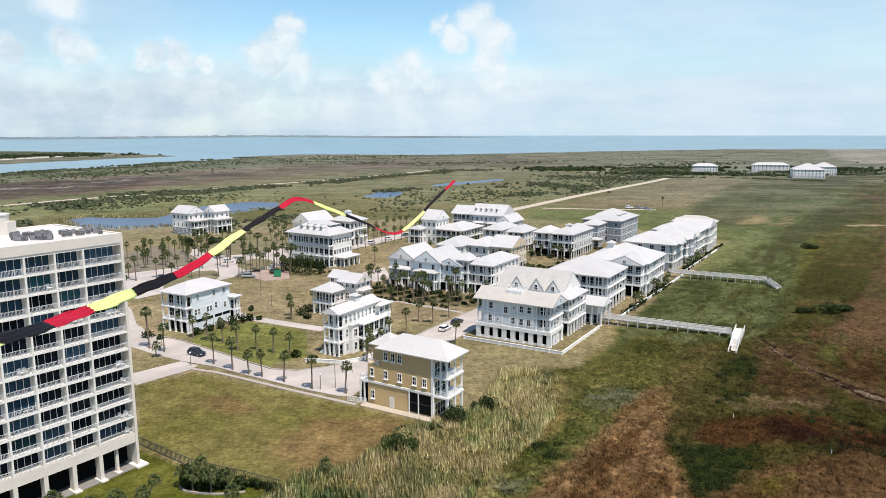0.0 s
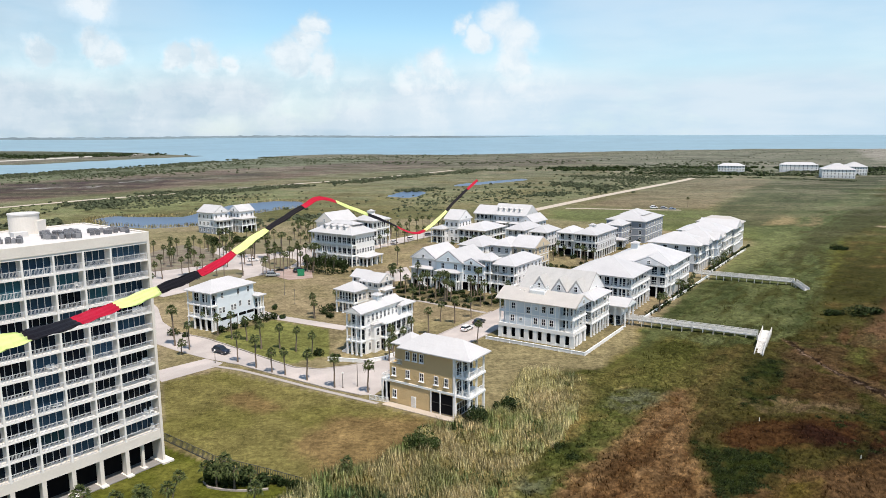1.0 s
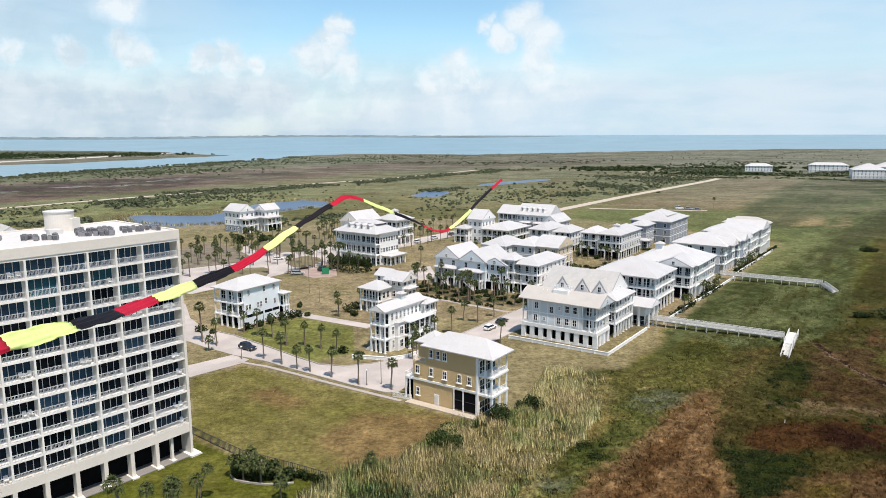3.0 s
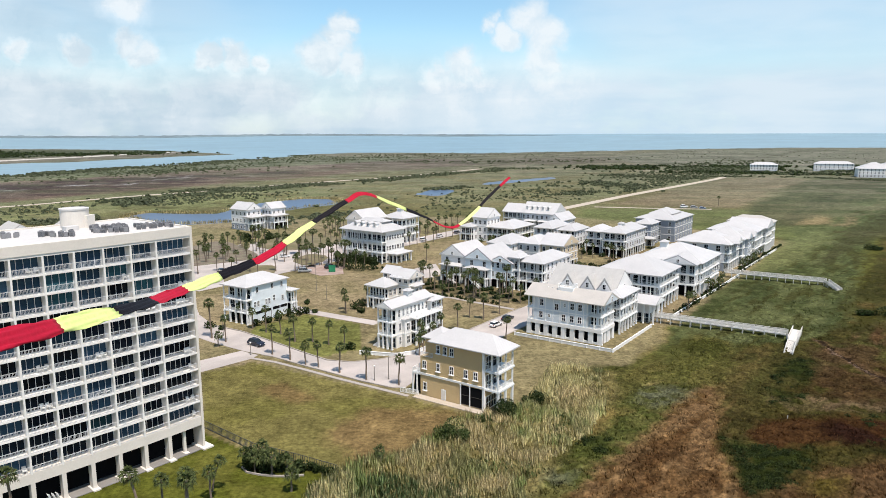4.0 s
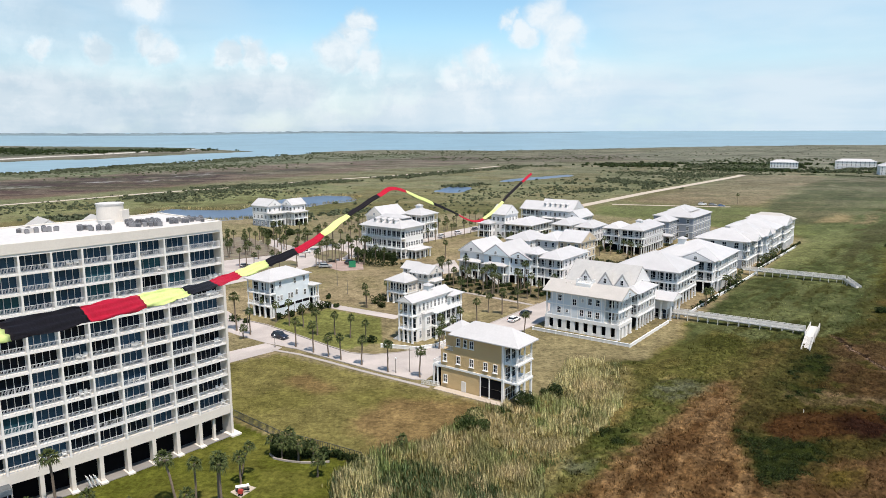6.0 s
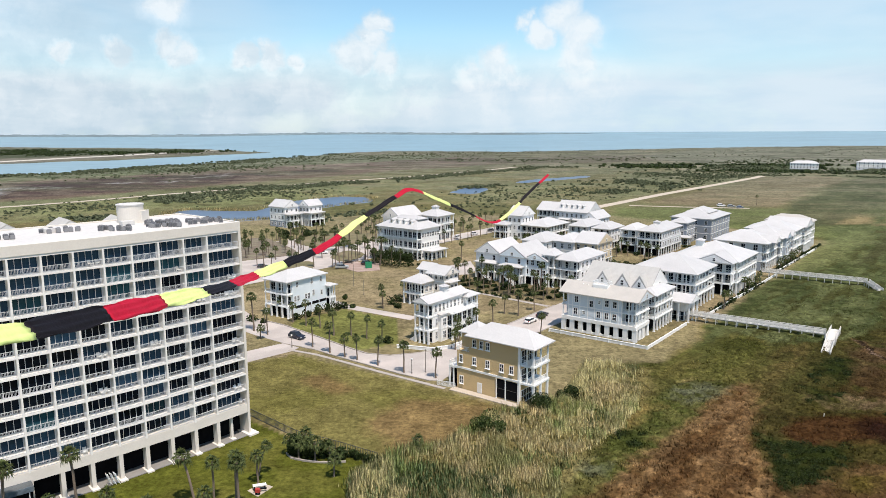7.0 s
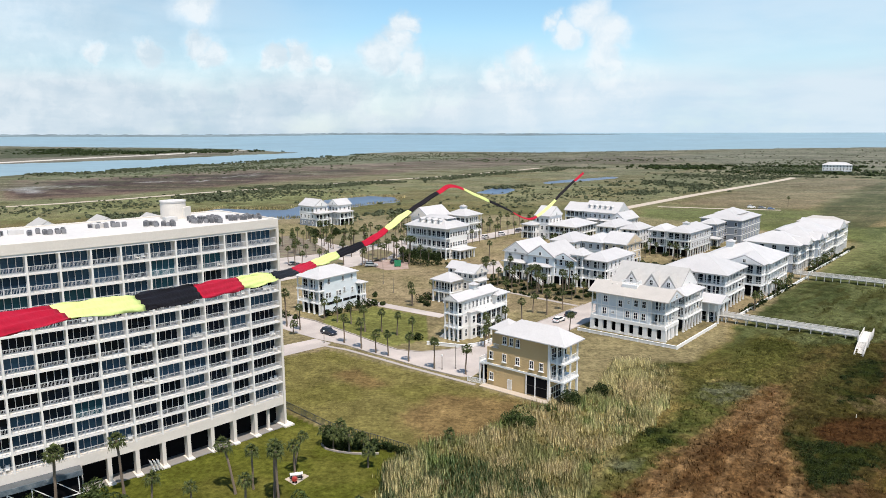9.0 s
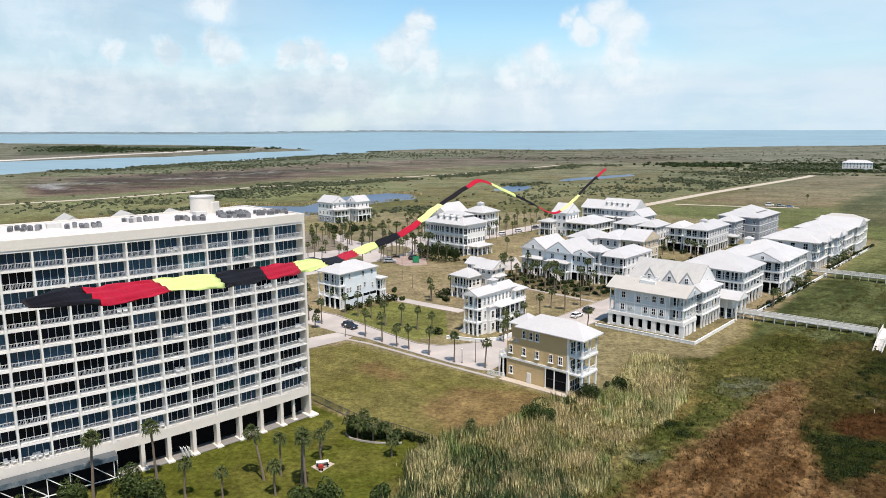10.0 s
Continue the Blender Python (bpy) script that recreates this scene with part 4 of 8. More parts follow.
def build_tower():
    root = thing("condominium_building", Matrix.Translation((-50.25, 106.2, 0)), "tall cream concrete block with balconies and dark glass doors", "building")
    bays, ang, pts = 21, 236.5, [Vector((0, 0, 0))]
    widths = [5.9] + [4.12] * (bays - 1)
    angs = []
    for i, wd in enumerate(widths):
        a = radians(ang - 1.15 * i)
        angs.append(a)
        pts.append(pts[-1] + Vector((math.cos(a), math.sin(a), 0)) * wd)
    inward = [Vector((math.sin(a), -math.cos(a), 0)) * 1.0 for a in angs]
    nodes_in = [inward[0]] + [(inward[i - 1] + inward[i]).normalized() for i in range(1, bays)] + [inward[-1]]
    z0, fh, nf, deep, body = 5.75, 2.84, 11, 1.6, 19.5
    top = z0 + fh * nf

    def band(bm, off0, off1, za, zb, i0=0, i1=bays):
        lo = [[bm.verts.new(pts[i] + nodes_in[i] * o + Vector((0, 0, z))) for o, z in ((off0, za), (off0, zb), (off1, zb), (off1, za))] for i in range(i0, i1 + 1)]
        for a, b in zip(lo, lo[1:]):
            for k in range(4):
                bm.faces.new((a[k], a[(k + 1) % 4], b[(k + 1) % 4], b[k]))
        bm.faces.new(lo[0][::-1])
        bm.faces.new(lo[-1])

    # structure: floor slabs, roof, parapet, inner wall, end wall
    for f in range(nf):
        z = z0 + fh * f
        bm = bmesh.new()
        if f == 0:
            band(bm, 0, body, z - 1.55, z)
        else:
            band(bm, 0, deep + 0.4, z - 0.26, z)
        part("floor_slab", bm, M_SLAB if f else M_CONC, root)
    bm = bmesh.new()
    band(bm, -0.02, body + 0.05, top - 0.36, top)
    part("roof_slab", bm, M_SLAB, root)
    bm = bmesh.new()
    band(bm, -0.12, 0.28, top + 0.0, top + 1.48)
    part("parapet", bm, M_CONC, root, "cream concrete parapet band")
    bm = bmesh.new()
    band(bm, body - 0.3, body + 0.1, top, top + 1.5)
    part("parapet", bm, M_CONC, root)
    bm = bmesh.new()
    band(bm, 0.3, body - 0.35, top + 0.02, top + 1.3)
    part("roof_covering", bm, M_ROOFM, root, "white flat roof membrane")
    # near-black mass stands for the shaded rooms behind the doors
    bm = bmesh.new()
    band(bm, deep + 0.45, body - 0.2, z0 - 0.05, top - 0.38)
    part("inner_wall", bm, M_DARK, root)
    # end wall, solid and cream, plus a buttress foot
    ux, uy = Vector((math.cos(angs[0]), math.sin(angs[0]), 0)), nodes_in[0]
    end = Matrix.Translation((0, 0, 0)) @ Matrix(((ux.x, uy.x, 0, 0), (ux.y, uy.y, 0, 0), (0, 0, 1, 0), (0, 0, 0, 1)))
    bm = bmesh.new()
    bm_box(bm, -0.42, 0.02, -0.1, body, 0, top + 1.482)
    part("end_wall", bm, M_CONC, root, "plain cream concrete end wall", end)
    bm = bmesh.new()
    bm_box(bm, -1.4, 0.6, -1.1, 6.0, 0, 0.28)
    part("footing", bm, M_CONC, root, "", end)

    # shared bay pieces
    def bay_m(i, z, off=0.0):
        a = angs[i]
        X, Yv = Vector((math.cos(a), math.sin(a), 0)), inward[i]
        o = pts[i] + Yv * off + Vector((0, 0, z))
        return Matrix(((X.x, Yv.x, 0, o.x), (X.y, Yv.y, 0, o.y), (0, 0, 1, o.z), (0, 0, 0, 1)))

    kinds = {}
    for wd in (5.9, 4.12):
        rail = railing_mesh(wd - 0.26, 1.02, 0.17, 0.03, 0, M_RAIL)
        bm = bmesh.new()
        n = 4 if wd < 5 else 6
        inner = wd - 0.26
        xs = []
        for k in range(n + 1):
            x = 0.05 + (inner - 0.10) * k / n
            w = 0.036 if 0 < k < n else 0.05
            xs += [x - w, x + w]
        bm_grid(bm, xs, [0, 0.09, fh - 0.34, fh - 0.26], lambda i, j: i % 2 == 0 or j in (0, 2), -0.05, 0.05)
        frame_m = finish(bm, "door_frame", M_DOOR)
        bm = bmesh.new()
        bm_box(bm, 0.05, inner - 0.05, 0.0, 0.03, 0.08, fh - 0.30)
        pane_m = []
        for glass in (M_TOWER_GLASS, M_TOWER_BLUE, M_TOWER_TEAL):
            pane_m.append(finish(bm.copy(), "pane", glass))
        bm.free()
        kinds[wd] = rail, frame_m, pane_m
    bm = bmesh.new()
    bm_box(bm, -0.13, 0.13, -0.03, deep + 0.5, z0 - 0.2, top - 0.35)
    fin = finish(bm, "party_wall", M_SLAB)
    for i in range(1, bays):
        part("party_wall", fin, None, root, "", bay_m(i, 0))
    rnd = random.Random(4)
    for f in range(nf):
        z = z0 + fh * f
        for i in range(bays):
            rail, fr, pane = kinds[widths[i]]
            part("balcony_railing", rail, None, root, "", bay_m(i, z, 0.08) @ Matrix.Translation((0.13, 0, 0)))
            off = deep - 0.1 if i else deep + 0.25
            if i and rnd.random() < 0.10:
                off -= 0.9      # glazed-in balcony
            g = part("sliding_door", fr, None, root, "", bay_m(i, z, off) @ Matrix.Translation((0.13, 0, 0)))
            # most top-floor panes get the painted reflection colours, fewer below
            k = rnd.random()
            hue = (2 if k < 0.22 else 1 if k < 0.95 else 0) if f >= nf - 3 else (2 if k < 0.05 else 1 if k < 0.34 else 0)
            part("pane", pane[hue], None, g)
    # open ground storey: pilotis on footings, set-back core near black to stand for shade
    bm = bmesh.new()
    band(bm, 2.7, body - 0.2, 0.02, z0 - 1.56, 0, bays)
    part("undercroft_wall", bm, M_DARK, root, "recessed undercroft wall coloured near black for deep shade")
    # floor colour kept dark, as shade under the block
    bm = bmesh.new()
    band(bm, -0.4, 4.7, 0, 0.12)
    part("undercroft_floor", bm, mat("shaded_floor_concrete", (0.20, 0.19, 0.175), 0.9, 0.15, 0.4, 4.0), root)
    bm = bmesh.new()
    bm_box(bm, -0.30, 0.30, 0.02, 1.35, 0, z0 - 1.5)
    bm_box(bm, -0.55, 0.55, -0.75, 1.6, 0, 0.22)
    pil = finish(bm, "pier", M_CONC)
    for i in range(1, bays + 1):
        j = min(i, bays - 1)
        m = bay_m(j, 0) if i < bays else bay_m(j, 0) @ Matrix.Translation((widths[-1], 0, 0))
        part("pier", pil, None, root, "", m)
    # lit slim pier in the end bay
    bm = bmesh.new()
    bm_box(bm, -0.22, 0.22, 0.1, 0.6, 0, z0 - 1.5)
    bm_box(bm, -0.4, 0.4, -0.5, 0.8, 0, 0.2)
    part("pier", bm, M_CONC, root, "", bay_m(0, 0) @ Matrix.Translation((3.0, 0.4, 0)))

    def roof_m(i, off, turn=0.0):
        return Matrix.Translation((-50.25, 106.2, 0)) @ bay_m(i, top + 1.3, off) @ Matrix.Rotation(radians(turn), 4, "Z")
    return roof_m, lambda i, z, off: Matrix.Translation((-50.25, 106.2, 0)) @ bay_m(i, z, off), top


ROOF_M, BAY_M, TOWER_TOP = build_tower()

# ---- houses ----
CACHE = {}


def window_meshes(w, h, trim):
    key = (round(w, 2), round(h, 2), trim.name)
    if key not in CACHE:
        bm = bmesh.new()
        t = 0.13
        bm_grid(bm, [-w / 2 - t, -w / 2, -0.025, 0.025, w / 2, w / 2 + t], [-t, 0, h * 0.5 - 0.035, h * 0.5 + 0.035, h, h + t],
                lambda i, j: i in (0, 2, 4) or j in (0, 2, 4), -0.09, 0.02)
        fr = finish(bm, "window_frame", trim)
        bm = bmesh.new()
        bm_box(bm, -w / 2, w / 2, -0.03, 0.015, 0, h)
        CACHE[key] = fr, finish(bm, "pane", M_GLASS)
    return CACHE[key]


def column_mesh(h, t=0.26, m=None):
    key = ("col", round(h, 2), t, (m or M_TRIM).name)
    if key not in CACHE:
        bm = bmesh.new()
        bm_box(bm, -t / 2, t / 2, -t / 2, t / 2, 0.12, h - 0.12)
        bm_box(bm, -t * 0.68, t * 0.68, -t * 0.68, t * 0.68, 0, 0.14)
        bm_box(bm, -t * 0.68, t * 0.68, -t * 0.68, t * 0.68, h - 0.16, h)
        CACHE[key] = finish(bm, "column", m or M_TRIM)
    return CACHE[key]


def rail_cached(length):
    key = ("rail", round(length, 1))
    if key not in CACHE:
        CACHE[key] = railing_mesh(round(length, 1), 1.0, 0.28, 0.035, 0, M_TRIM)
    return CACHE[key]


def add_window(root, side, pos, z, w, h, plane, trim):
    """side s: on the plane y = plane, at x = pos; side e: on the plane x = plane, at y = pos."""
    fr, pane = window_meshes(w, h, trim)
    m = Matrix.Translation((pos, plane, z)) if side == "s" else Matrix.Translation((plane, pos, z)) @ Matrix.Rotation(radians(90), 4, "Z")
    win = part("window", fr, None, root, "", m)
    part("pane", pane, None, win)


def roof_bm(kind, x0, x1, y0, y1, z, pitch, over, thick=0.22):
    """Hip or gable roof over a rectangle; gable_u has its ridge along x, gable_v along y."""
    bm = bmesh.new()
    a0, a1, b0, b1 = x0 - over, x1 + over, y0 - over, y1 + over
    w, d = a1 - a0, b1 - b0
    k = math.tan(radians(pitch))
    low = [bm.verts.new((x, y, z)) for x, y in ((a0, b0), (a1, b0), (a1, b1), (a0, b1))]
    eave = [bm.verts.new((x, y, z + thick)) for x, y in ((a0, b0), (a1, b0), (a1, b1), (a0, b1))]
    bm.faces.new(low[::-1])
    for i in range(4):
        bm.faces.new((low[i], low[(i + 1) % 4], eave[(i + 1) % 4], eave[i]))
    if kind == "hip":
        half = min(w, d) / 2
        hz = z + thick + half * k
        if w >= d:
            r = [bm.verts.new((a0 + half, (b0 + b1) / 2, hz)), bm.verts.new((a1 - half + 0.01, (b0 + b1) / 2, hz))]
            fs = ((eave[0], eave[1], r[1], r[0]), (eave[1], eave[2], r[1]), (eave[2], eave[3], r[0], r[1]), (eave[3], eave[0], r[0]))
        else:
            r = [bm.verts.new(((a0 + a1) / 2, b0 + half, hz)), bm.verts.new(((a0 + a1) / 2, b1 - half + 0.01, hz))]
            fs = ((eave[0], eave[1], r[0]), (eave[1], eave[2], r[1], r[0]), (eave[2], eave[3], r[1]), (eave[3], eave[0], r[0], r[1]))
    elif kind == "gable_u":
        hz = z + thick + d / 2 * k
        r = [bm.verts.new((a0, (b0 + b1) / 2, hz)), bm.verts.new((a1, (b0 + b1) / 2, hz))]
        fs = ((eave[0], eave[1], r[1], r[0]), (eave[2], eave[3], r[0], r[1]), (eave[1], eave[2], r[1]), (eave[3], eave[0], r[0]))
    else:
        hz = z + thick + w / 2 * k
        r = [bm.verts.new(((a0 + a1) / 2, b0, hz)), bm.verts.new(((a0 + a1) / 2, b1, hz))]
        fs = ((eave[1], eave[2], r[1], r[0]), (eave[3], eave[0], r[0], r[1]), (eave[0], eave[1], r[0]), (eave[2], eave[3], r[1]))
    for f in fs:
        bm.faces.new(f)
    return bm, hz


def gable_wall(root, kind, x0, x1, y0, y1, z, pitch, over, m, trim):
    """The wall triangles that stand proud in the gable ends, with a small window."""
    k = math.tan(radians(pitch))
    bm = bmesh.new()
    if kind == "gable_u":
        h = ((y1 - y0) / 2) * k
        tri, t = [(y0, z), (y1, z), ((y0 + y1) / 2, z + h)], x1 + over + 0.012
        a = [bm.verts.new((t, y, q + 0.1)) for y, q in tri]
        b = [bm.verts.new((t - 0.25, y, q + 0.1)) for y, q in tri]
    else:
        h = ((x1 - x0) / 2) * k
        tri, t = [(x0, z), (x1, z), ((x0 + x1) / 2, z + h)], y0 - over - 0.012
        a = [bm.verts.new((x, t, q + 0.1)) for x, q in tri]
        b = [bm.verts.new((x, t + 0.25, q + 0.1)) for x, q in tri]
    bm.faces.new(a)
    bm.faces.new(b[::-1])
    for i in range(3):
        j = (i + 1) % 3
        bm.faces.new((a[i], b[i], b[j], a[j]))
    bmesh.ops.recalc_face_normals(bm, faces=bm.faces)
    part("gable_wall", bm, m, root)
    if root.parent:
        fr, pane = window_meshes(0.8, 1.3, trim)
        part("window", fr, None, root, "", Matrix.Translation(((x0 + x1) / 2, t - 0.004, z + 0.6)))
        part("pane", pane, None, root, "", Matrix.Translation(((x0 + x1) / 2, t - 0.01, z + 0.6)))
    elif h > 2.0:
        if kind == "gable_u":
            add_window(root, "e", (y0 + y1) / 2, z + 0.5, 0.8, 1.0, t, trim)
        else:
            add_window(root, "s", (x0 + x1) / 2, z + 0.5, 0.8, 1.0, t, trim)


def block(root, x0, x1, y0, y1, floors, wall, roof="hip", pitch=24, roof_m=None, over=0.6, porch_s=0.0, porch_e=0.0, open_ground=False,
          ws=2, we=3, trim=None, base=0.0, porch_from=0, bands=True, win=(1.05, 1.75), rails=True, bay=3.0, ground_m=None):
    """A storeyed block of a house in the house's own axes: south front at y0, sea front at x1."""
    trim, roof_m = trim or M_TRIM, roof_m or M_ROOF
    z = base
    for k, h in enumerate(floors):
        ps = porch_s if k >= porch_from else 0.0
        pe = porch_e if k >= porch_from else 0.0
        bx1, by0 = x1 - pe, y0 + ps
        wm = wall
        # set-back walls, near black by default, paint the shade among the stilts
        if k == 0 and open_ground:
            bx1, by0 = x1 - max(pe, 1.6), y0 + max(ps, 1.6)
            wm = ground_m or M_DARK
        elif k == 0 and ground_m:
            wm = ground_m
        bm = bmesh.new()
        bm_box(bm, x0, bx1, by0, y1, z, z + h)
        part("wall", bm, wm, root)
        if bands and k:
            bm = bmesh.new()
            bm_box(bm, x0 - 0.05, x1 + 0.08, y0 - 0.08, y1 + 0.05, z - 0.22, z + 0.10)
            part("floor_band", bm, trim, root)
        wz = z + (0.75 if k else 0.9)
        if not (k == 0 and open_ground):
            nw = max(ws, int((bx1 - x0) / 2.5)) if ps and ws else ws
            for i in range(nw):
                x = x0 + (bx1 - x0) * (i + 0.5) / nw
                if ps:
                    add_window(root, "s", x, z + 0.15, 1.8, 2.5, by0 - 0.004, trim)
                else:
                    add_window(root, "s", x, wz, win[0], win[1], by0 - 0.004, trim)
            ne = max(we, int((y1 - by0) / 2.5)) if pe and we else we
            for i in range(ne):
                y = by0 + (y1 - by0) * (i + 0.5) / ne
                if pe:
                    add_window(root, "e", y, z + 0.15, 1.8, 2.5, bx1 + 0.004, trim)
                else:
                    add_window(root, "e", y, wz, win[0], win[1], bx1 + 0.004, trim)
        # porch columns and rails on the outer line
        if ps or pe or (k == 0 and open_ground):
            hh = h - (0.22 if k + 1 < len(floors) else 0.0)
            zc = z + (0.1 if k else 0.0)
            col = column_mesh(round(hh - (0.1 if k else 0.0), 2), 0.28 if k else 0.42, trim)
            in_s, in_e = (ps or (k == 0 and open_ground)), (pe or (k == 0 and open_ground))
            spots = []
            if in_s:
                n = max(2, round((x1 - x0) / bay))
                spots += [(x0 + 0.2 + (x1 - x0 - 0.4) * i / n, y0 + 0.2) for i in range(n + 1)]
            if in_e:
                n = max(2, round((y1 - y0) / bay))
                spots += [(x1 - 0.2, y0 + 0.2 + (y1 - y0 - 0.4) * i / n) for i in range(1 if in_s else 0, n + 1)]
            for x, y in spots:
                part("column", col, None, root, "", Matrix.Translation((x, y, zc)))
            if rails and k:
                if ps:
                    part("railing", rail_cached(x1 - x0 - 0.3), None, root, "", Matrix.Translation((x0 + 0.15, y0 + 0.2, z + 0.1)))
                if pe:
                    part("railing", rail_cached(y1 - y0 - 0.3), None, root, "", Matrix.Translation((x1 - 0.2, y0 + 0.15, z + 0.1)) @ Matrix.Rotation(radians(90), 4, "Z"))
        z += h
    top = z
    if roof:
        bm, hz = roof_bm(roof, x0, x1, y0, y1, z, pitch, over)
        part("roof", bm, roof_m, root)
        bm = bmesh.new()
        bm_box(bm, x0 - 0.02, x1 + 0.03, y0 - 0.03, y1 + 0.02, z - 0.30, z - 0.003)
        part("eave_beam", bm, trim, root)
        if roof != "hip":
            gable_wall(root, roof, x0, x1, y0, y1, z, pitch, over, wall, trim)
        return hz
    return top


def cupola(root, x, y, z, s=1.6, h=1.6, roof_m=None):
    bm = bmesh.new()
    bm_box(bm, x - s / 2, x + s / 2, y - s / 2, y + s / 2, z - 1.0, z + h)
    c = part("cupola", bm, M_TRIM, root)
    bm, _ = roof_bm("hip", x - s / 2, x + s / 2, y - s / 2, y + s / 2, z + h, 28, 0.35, 0.1)
    part("cupola_roof", bm, roof_m or M_ROOF, c)
    for k in (-0.25, 0.25):
        fr, pane = window_meshes(0.4, 0.8, M_TRIM)
        w = part("window", fr, None, c, "", Matrix.Translation((x + k * s, y - s / 2 - 0.004, z + 0.4)))
        w = part("window", fr, None, c, "", Matrix.Translation((x + s / 2 + 0.004, y + k * s, z + 0.4)) @ Matrix.Rotation(radians(90), 4, "Z"))


def dormer(root, x, y, z, w=1.5, h=1.4, length=2.5, wall=None, roof_m=None, pitch=38):
    """A gabled dormer that faces south, its front at y."""
    bm = bmesh.new()
    bm_box(bm, x - w / 2, x + w / 2, y, y + length, z - 0.6, z + h)
    dm = part("dormer", bm, wall or M_TRIM, root)
    bm, _ = roof_bm("gable_v", x - w / 2, x + w / 2, y, y + length, z + h, pitch, 0.18, 0.08)
    part("dormer_roof", bm, roof_m or M_ROOF, dm)
    if w > 3:
        gable_wall(dm, "gable_v", x - w / 2 + 0.2, x + w / 2 - 0.2, y, y + length, z + h, pitch - 3, 0.18, wall or M_TRIM, M_TRIM)
        return
    fr, pane = window_meshes(0.7, 1.0, M_TRIM)
    part("window", fr, None, dm, "", Matrix.Translation((x, y - 0.004, z + 0.2)))
    part("pane", pane, None, dm, "", Matrix.Translation((x, y - 0.02, z + 0.2)))


def house(a, b, label, name="house", group="houses of the seaside village"):
    return thing(name, PM(a, b), label, "house", group)


F3 = [3.3, 3.3, 3.2]

# yellow house by the reeds
h = house(27.9, -12.0, "three-storey yellow house with white porches and a white metal roof")
block(h, -15.4, 0, 0, 6.6, [4.5, 3.8], M_YELLOW, None, ws=0, we=0, bands=False)
block(h, -12.3, 0, 0, 6.6, [3.5], M_YELLOW, None, ws=0, we=0, bands=False, base=8.3)
block(h, -15.1, -12.3, 1.4, 6.3, [3.5], M_YELLOW, None, ws=0, we=0, bands=False, base=8.3)
for x, z in ((-14.2, 1.3), (-14.3, 5.9), (-10.9, 5.9), (-7.6, 5.9), (-4.2, 5.9), (-1.9, 5.9), (-10.9, 9.7), (-9.2, 9.7), (-7.6, 9.7)):
    add_window(h, "s", x, z, 0.72, 1.5, -0.004, M_TRIM)
    bm = bmesh.new()
    bm_box(bm, x - 0.62, x + 0.62, -0.28, 0.0, z - 0.24, z - 0.13)
    part("sill", bm, M_TRIM, h)
bm = bmesh.new()
bm_box(bm, -15.6, 0.06, -0.16, 6.6, 4.42, 4.85)
part("floor_band", bm, M_TRIM, h)
bm = bmesh.new()
bm_box(bm, -0.42, 0.03, -0.07, 0.36, 0.02, 11.78)
part("corner_board", bm, M_TRIM, h)
bm = bmesh.new()
bm_box(bm, -5.3, -0.5, -0.03, 0.2, 0.35, 4.2)
part("garage_screen", bm, M_DARK, h, "dark screened ground-floor opening")
for x in (-5.4, -3.25):
    part("column", column_mesh(4.3, 0.2), None, h, "", Matrix.Translation((x, -0.07, 0.02)))
for z in (0.3, 2.2):
    bm = bmesh.new()
    bm_box(bm, -5.3, -0.45, -0.08, 0.0, z, z + 0.09)
    part("screen_rail", bm, M_POST_DARK, h)
bm = bmesh.new()
bm_box(bm, -10.1, -9.0, -0.06, 0.05, 0.08, 2.3)
door = part("door", bm, M_TRIM, h, "white side door")
bm = bmesh.new()
bm_box(bm, -9.95, -9.15, -0.085, -0.06, 0.25, 2.15)
part("door_panel", bm, M_CREAM, door)
block(h, 0.03, 3.0, 0.4, 6.2, [4.4, 3.75, 3.65], M_YELLOW, None, porch_e=2.9, porch_s=0.0, ws=0, we=3, bay=2.9, bands=False)
for z in (4.4, 8.15):
    bm = bmesh.new()
    bm_box(bm, 0.04, 3.12, 0.28, 6.35, z - 0.34, z + 0.05)
    part("porch_deck", bm, M_TRIM, h)
    part("railing", rail_cached(2.8), None, h, "", Matrix.Translation((0.1, 0.5, z + 0.05)))
    part("column", column_mesh(3.4), None, h, "", Matrix.Translation((2.72, 0.55, z + 0.05)))
    part("column", column_mesh(3.4), None, h, "", Matrix.Translation((1.35, 0.55, z + 0.05)))
    for y in (1.6, 4.2):
        bm = bmesh.new()
        bm_box(bm, 0.06, 0.12, y, y + 1.7, z + 0.1, z + 2.5)
        part("porch_door", bm, M_GLASS, h, "dark glazed porch door")
bm, _ = roof_bm("hip", -12.3, 3.0, 0.0, 6.6, 11.8, 33, 0.75)
part("roof", bm, M_ROOF, h)
bm, _ = roof_bm("hip", -15.1, -10.6, 1.4, 6.3, 11.9, 34, 0.6)
part("roof", bm, M_ROOF, h)
part("railing", rail_cached(3.0), None, h, "", Matrix.Translation((-15.35, 0.1, 8.3)))
part("railing", rail_cached(1.4), None, h, "", Matrix.Translation((-15.3, 0.1, 8.3)) @ Matrix.Rotation(radians(90), 4, "Z"))
bm = bmesh.new()
bm_box(bm, -17.6, -15.42, 0.0, 5.4, 4.2, 4.55)
part("porch_deck", bm, M_TRIM, h)
part("railing", rail_cached(2.1), None, h, "", Matrix.Translation((-17.5, 0.1, 4.55)))
part("railing", rail_cached(5.0), None, h, "", Matrix.Translation((-17.5, 0.1, 4.55)) @ Matrix.Rotation(radians(90), 4, "Z"))
bm = bmesh.new()
bm_box(bm, -17.3, -15.45, 0.5, 5.0, 0.05, 4.18)
part("entry_screen", bm, M_DARK, h, "dark screened entry under the deck")
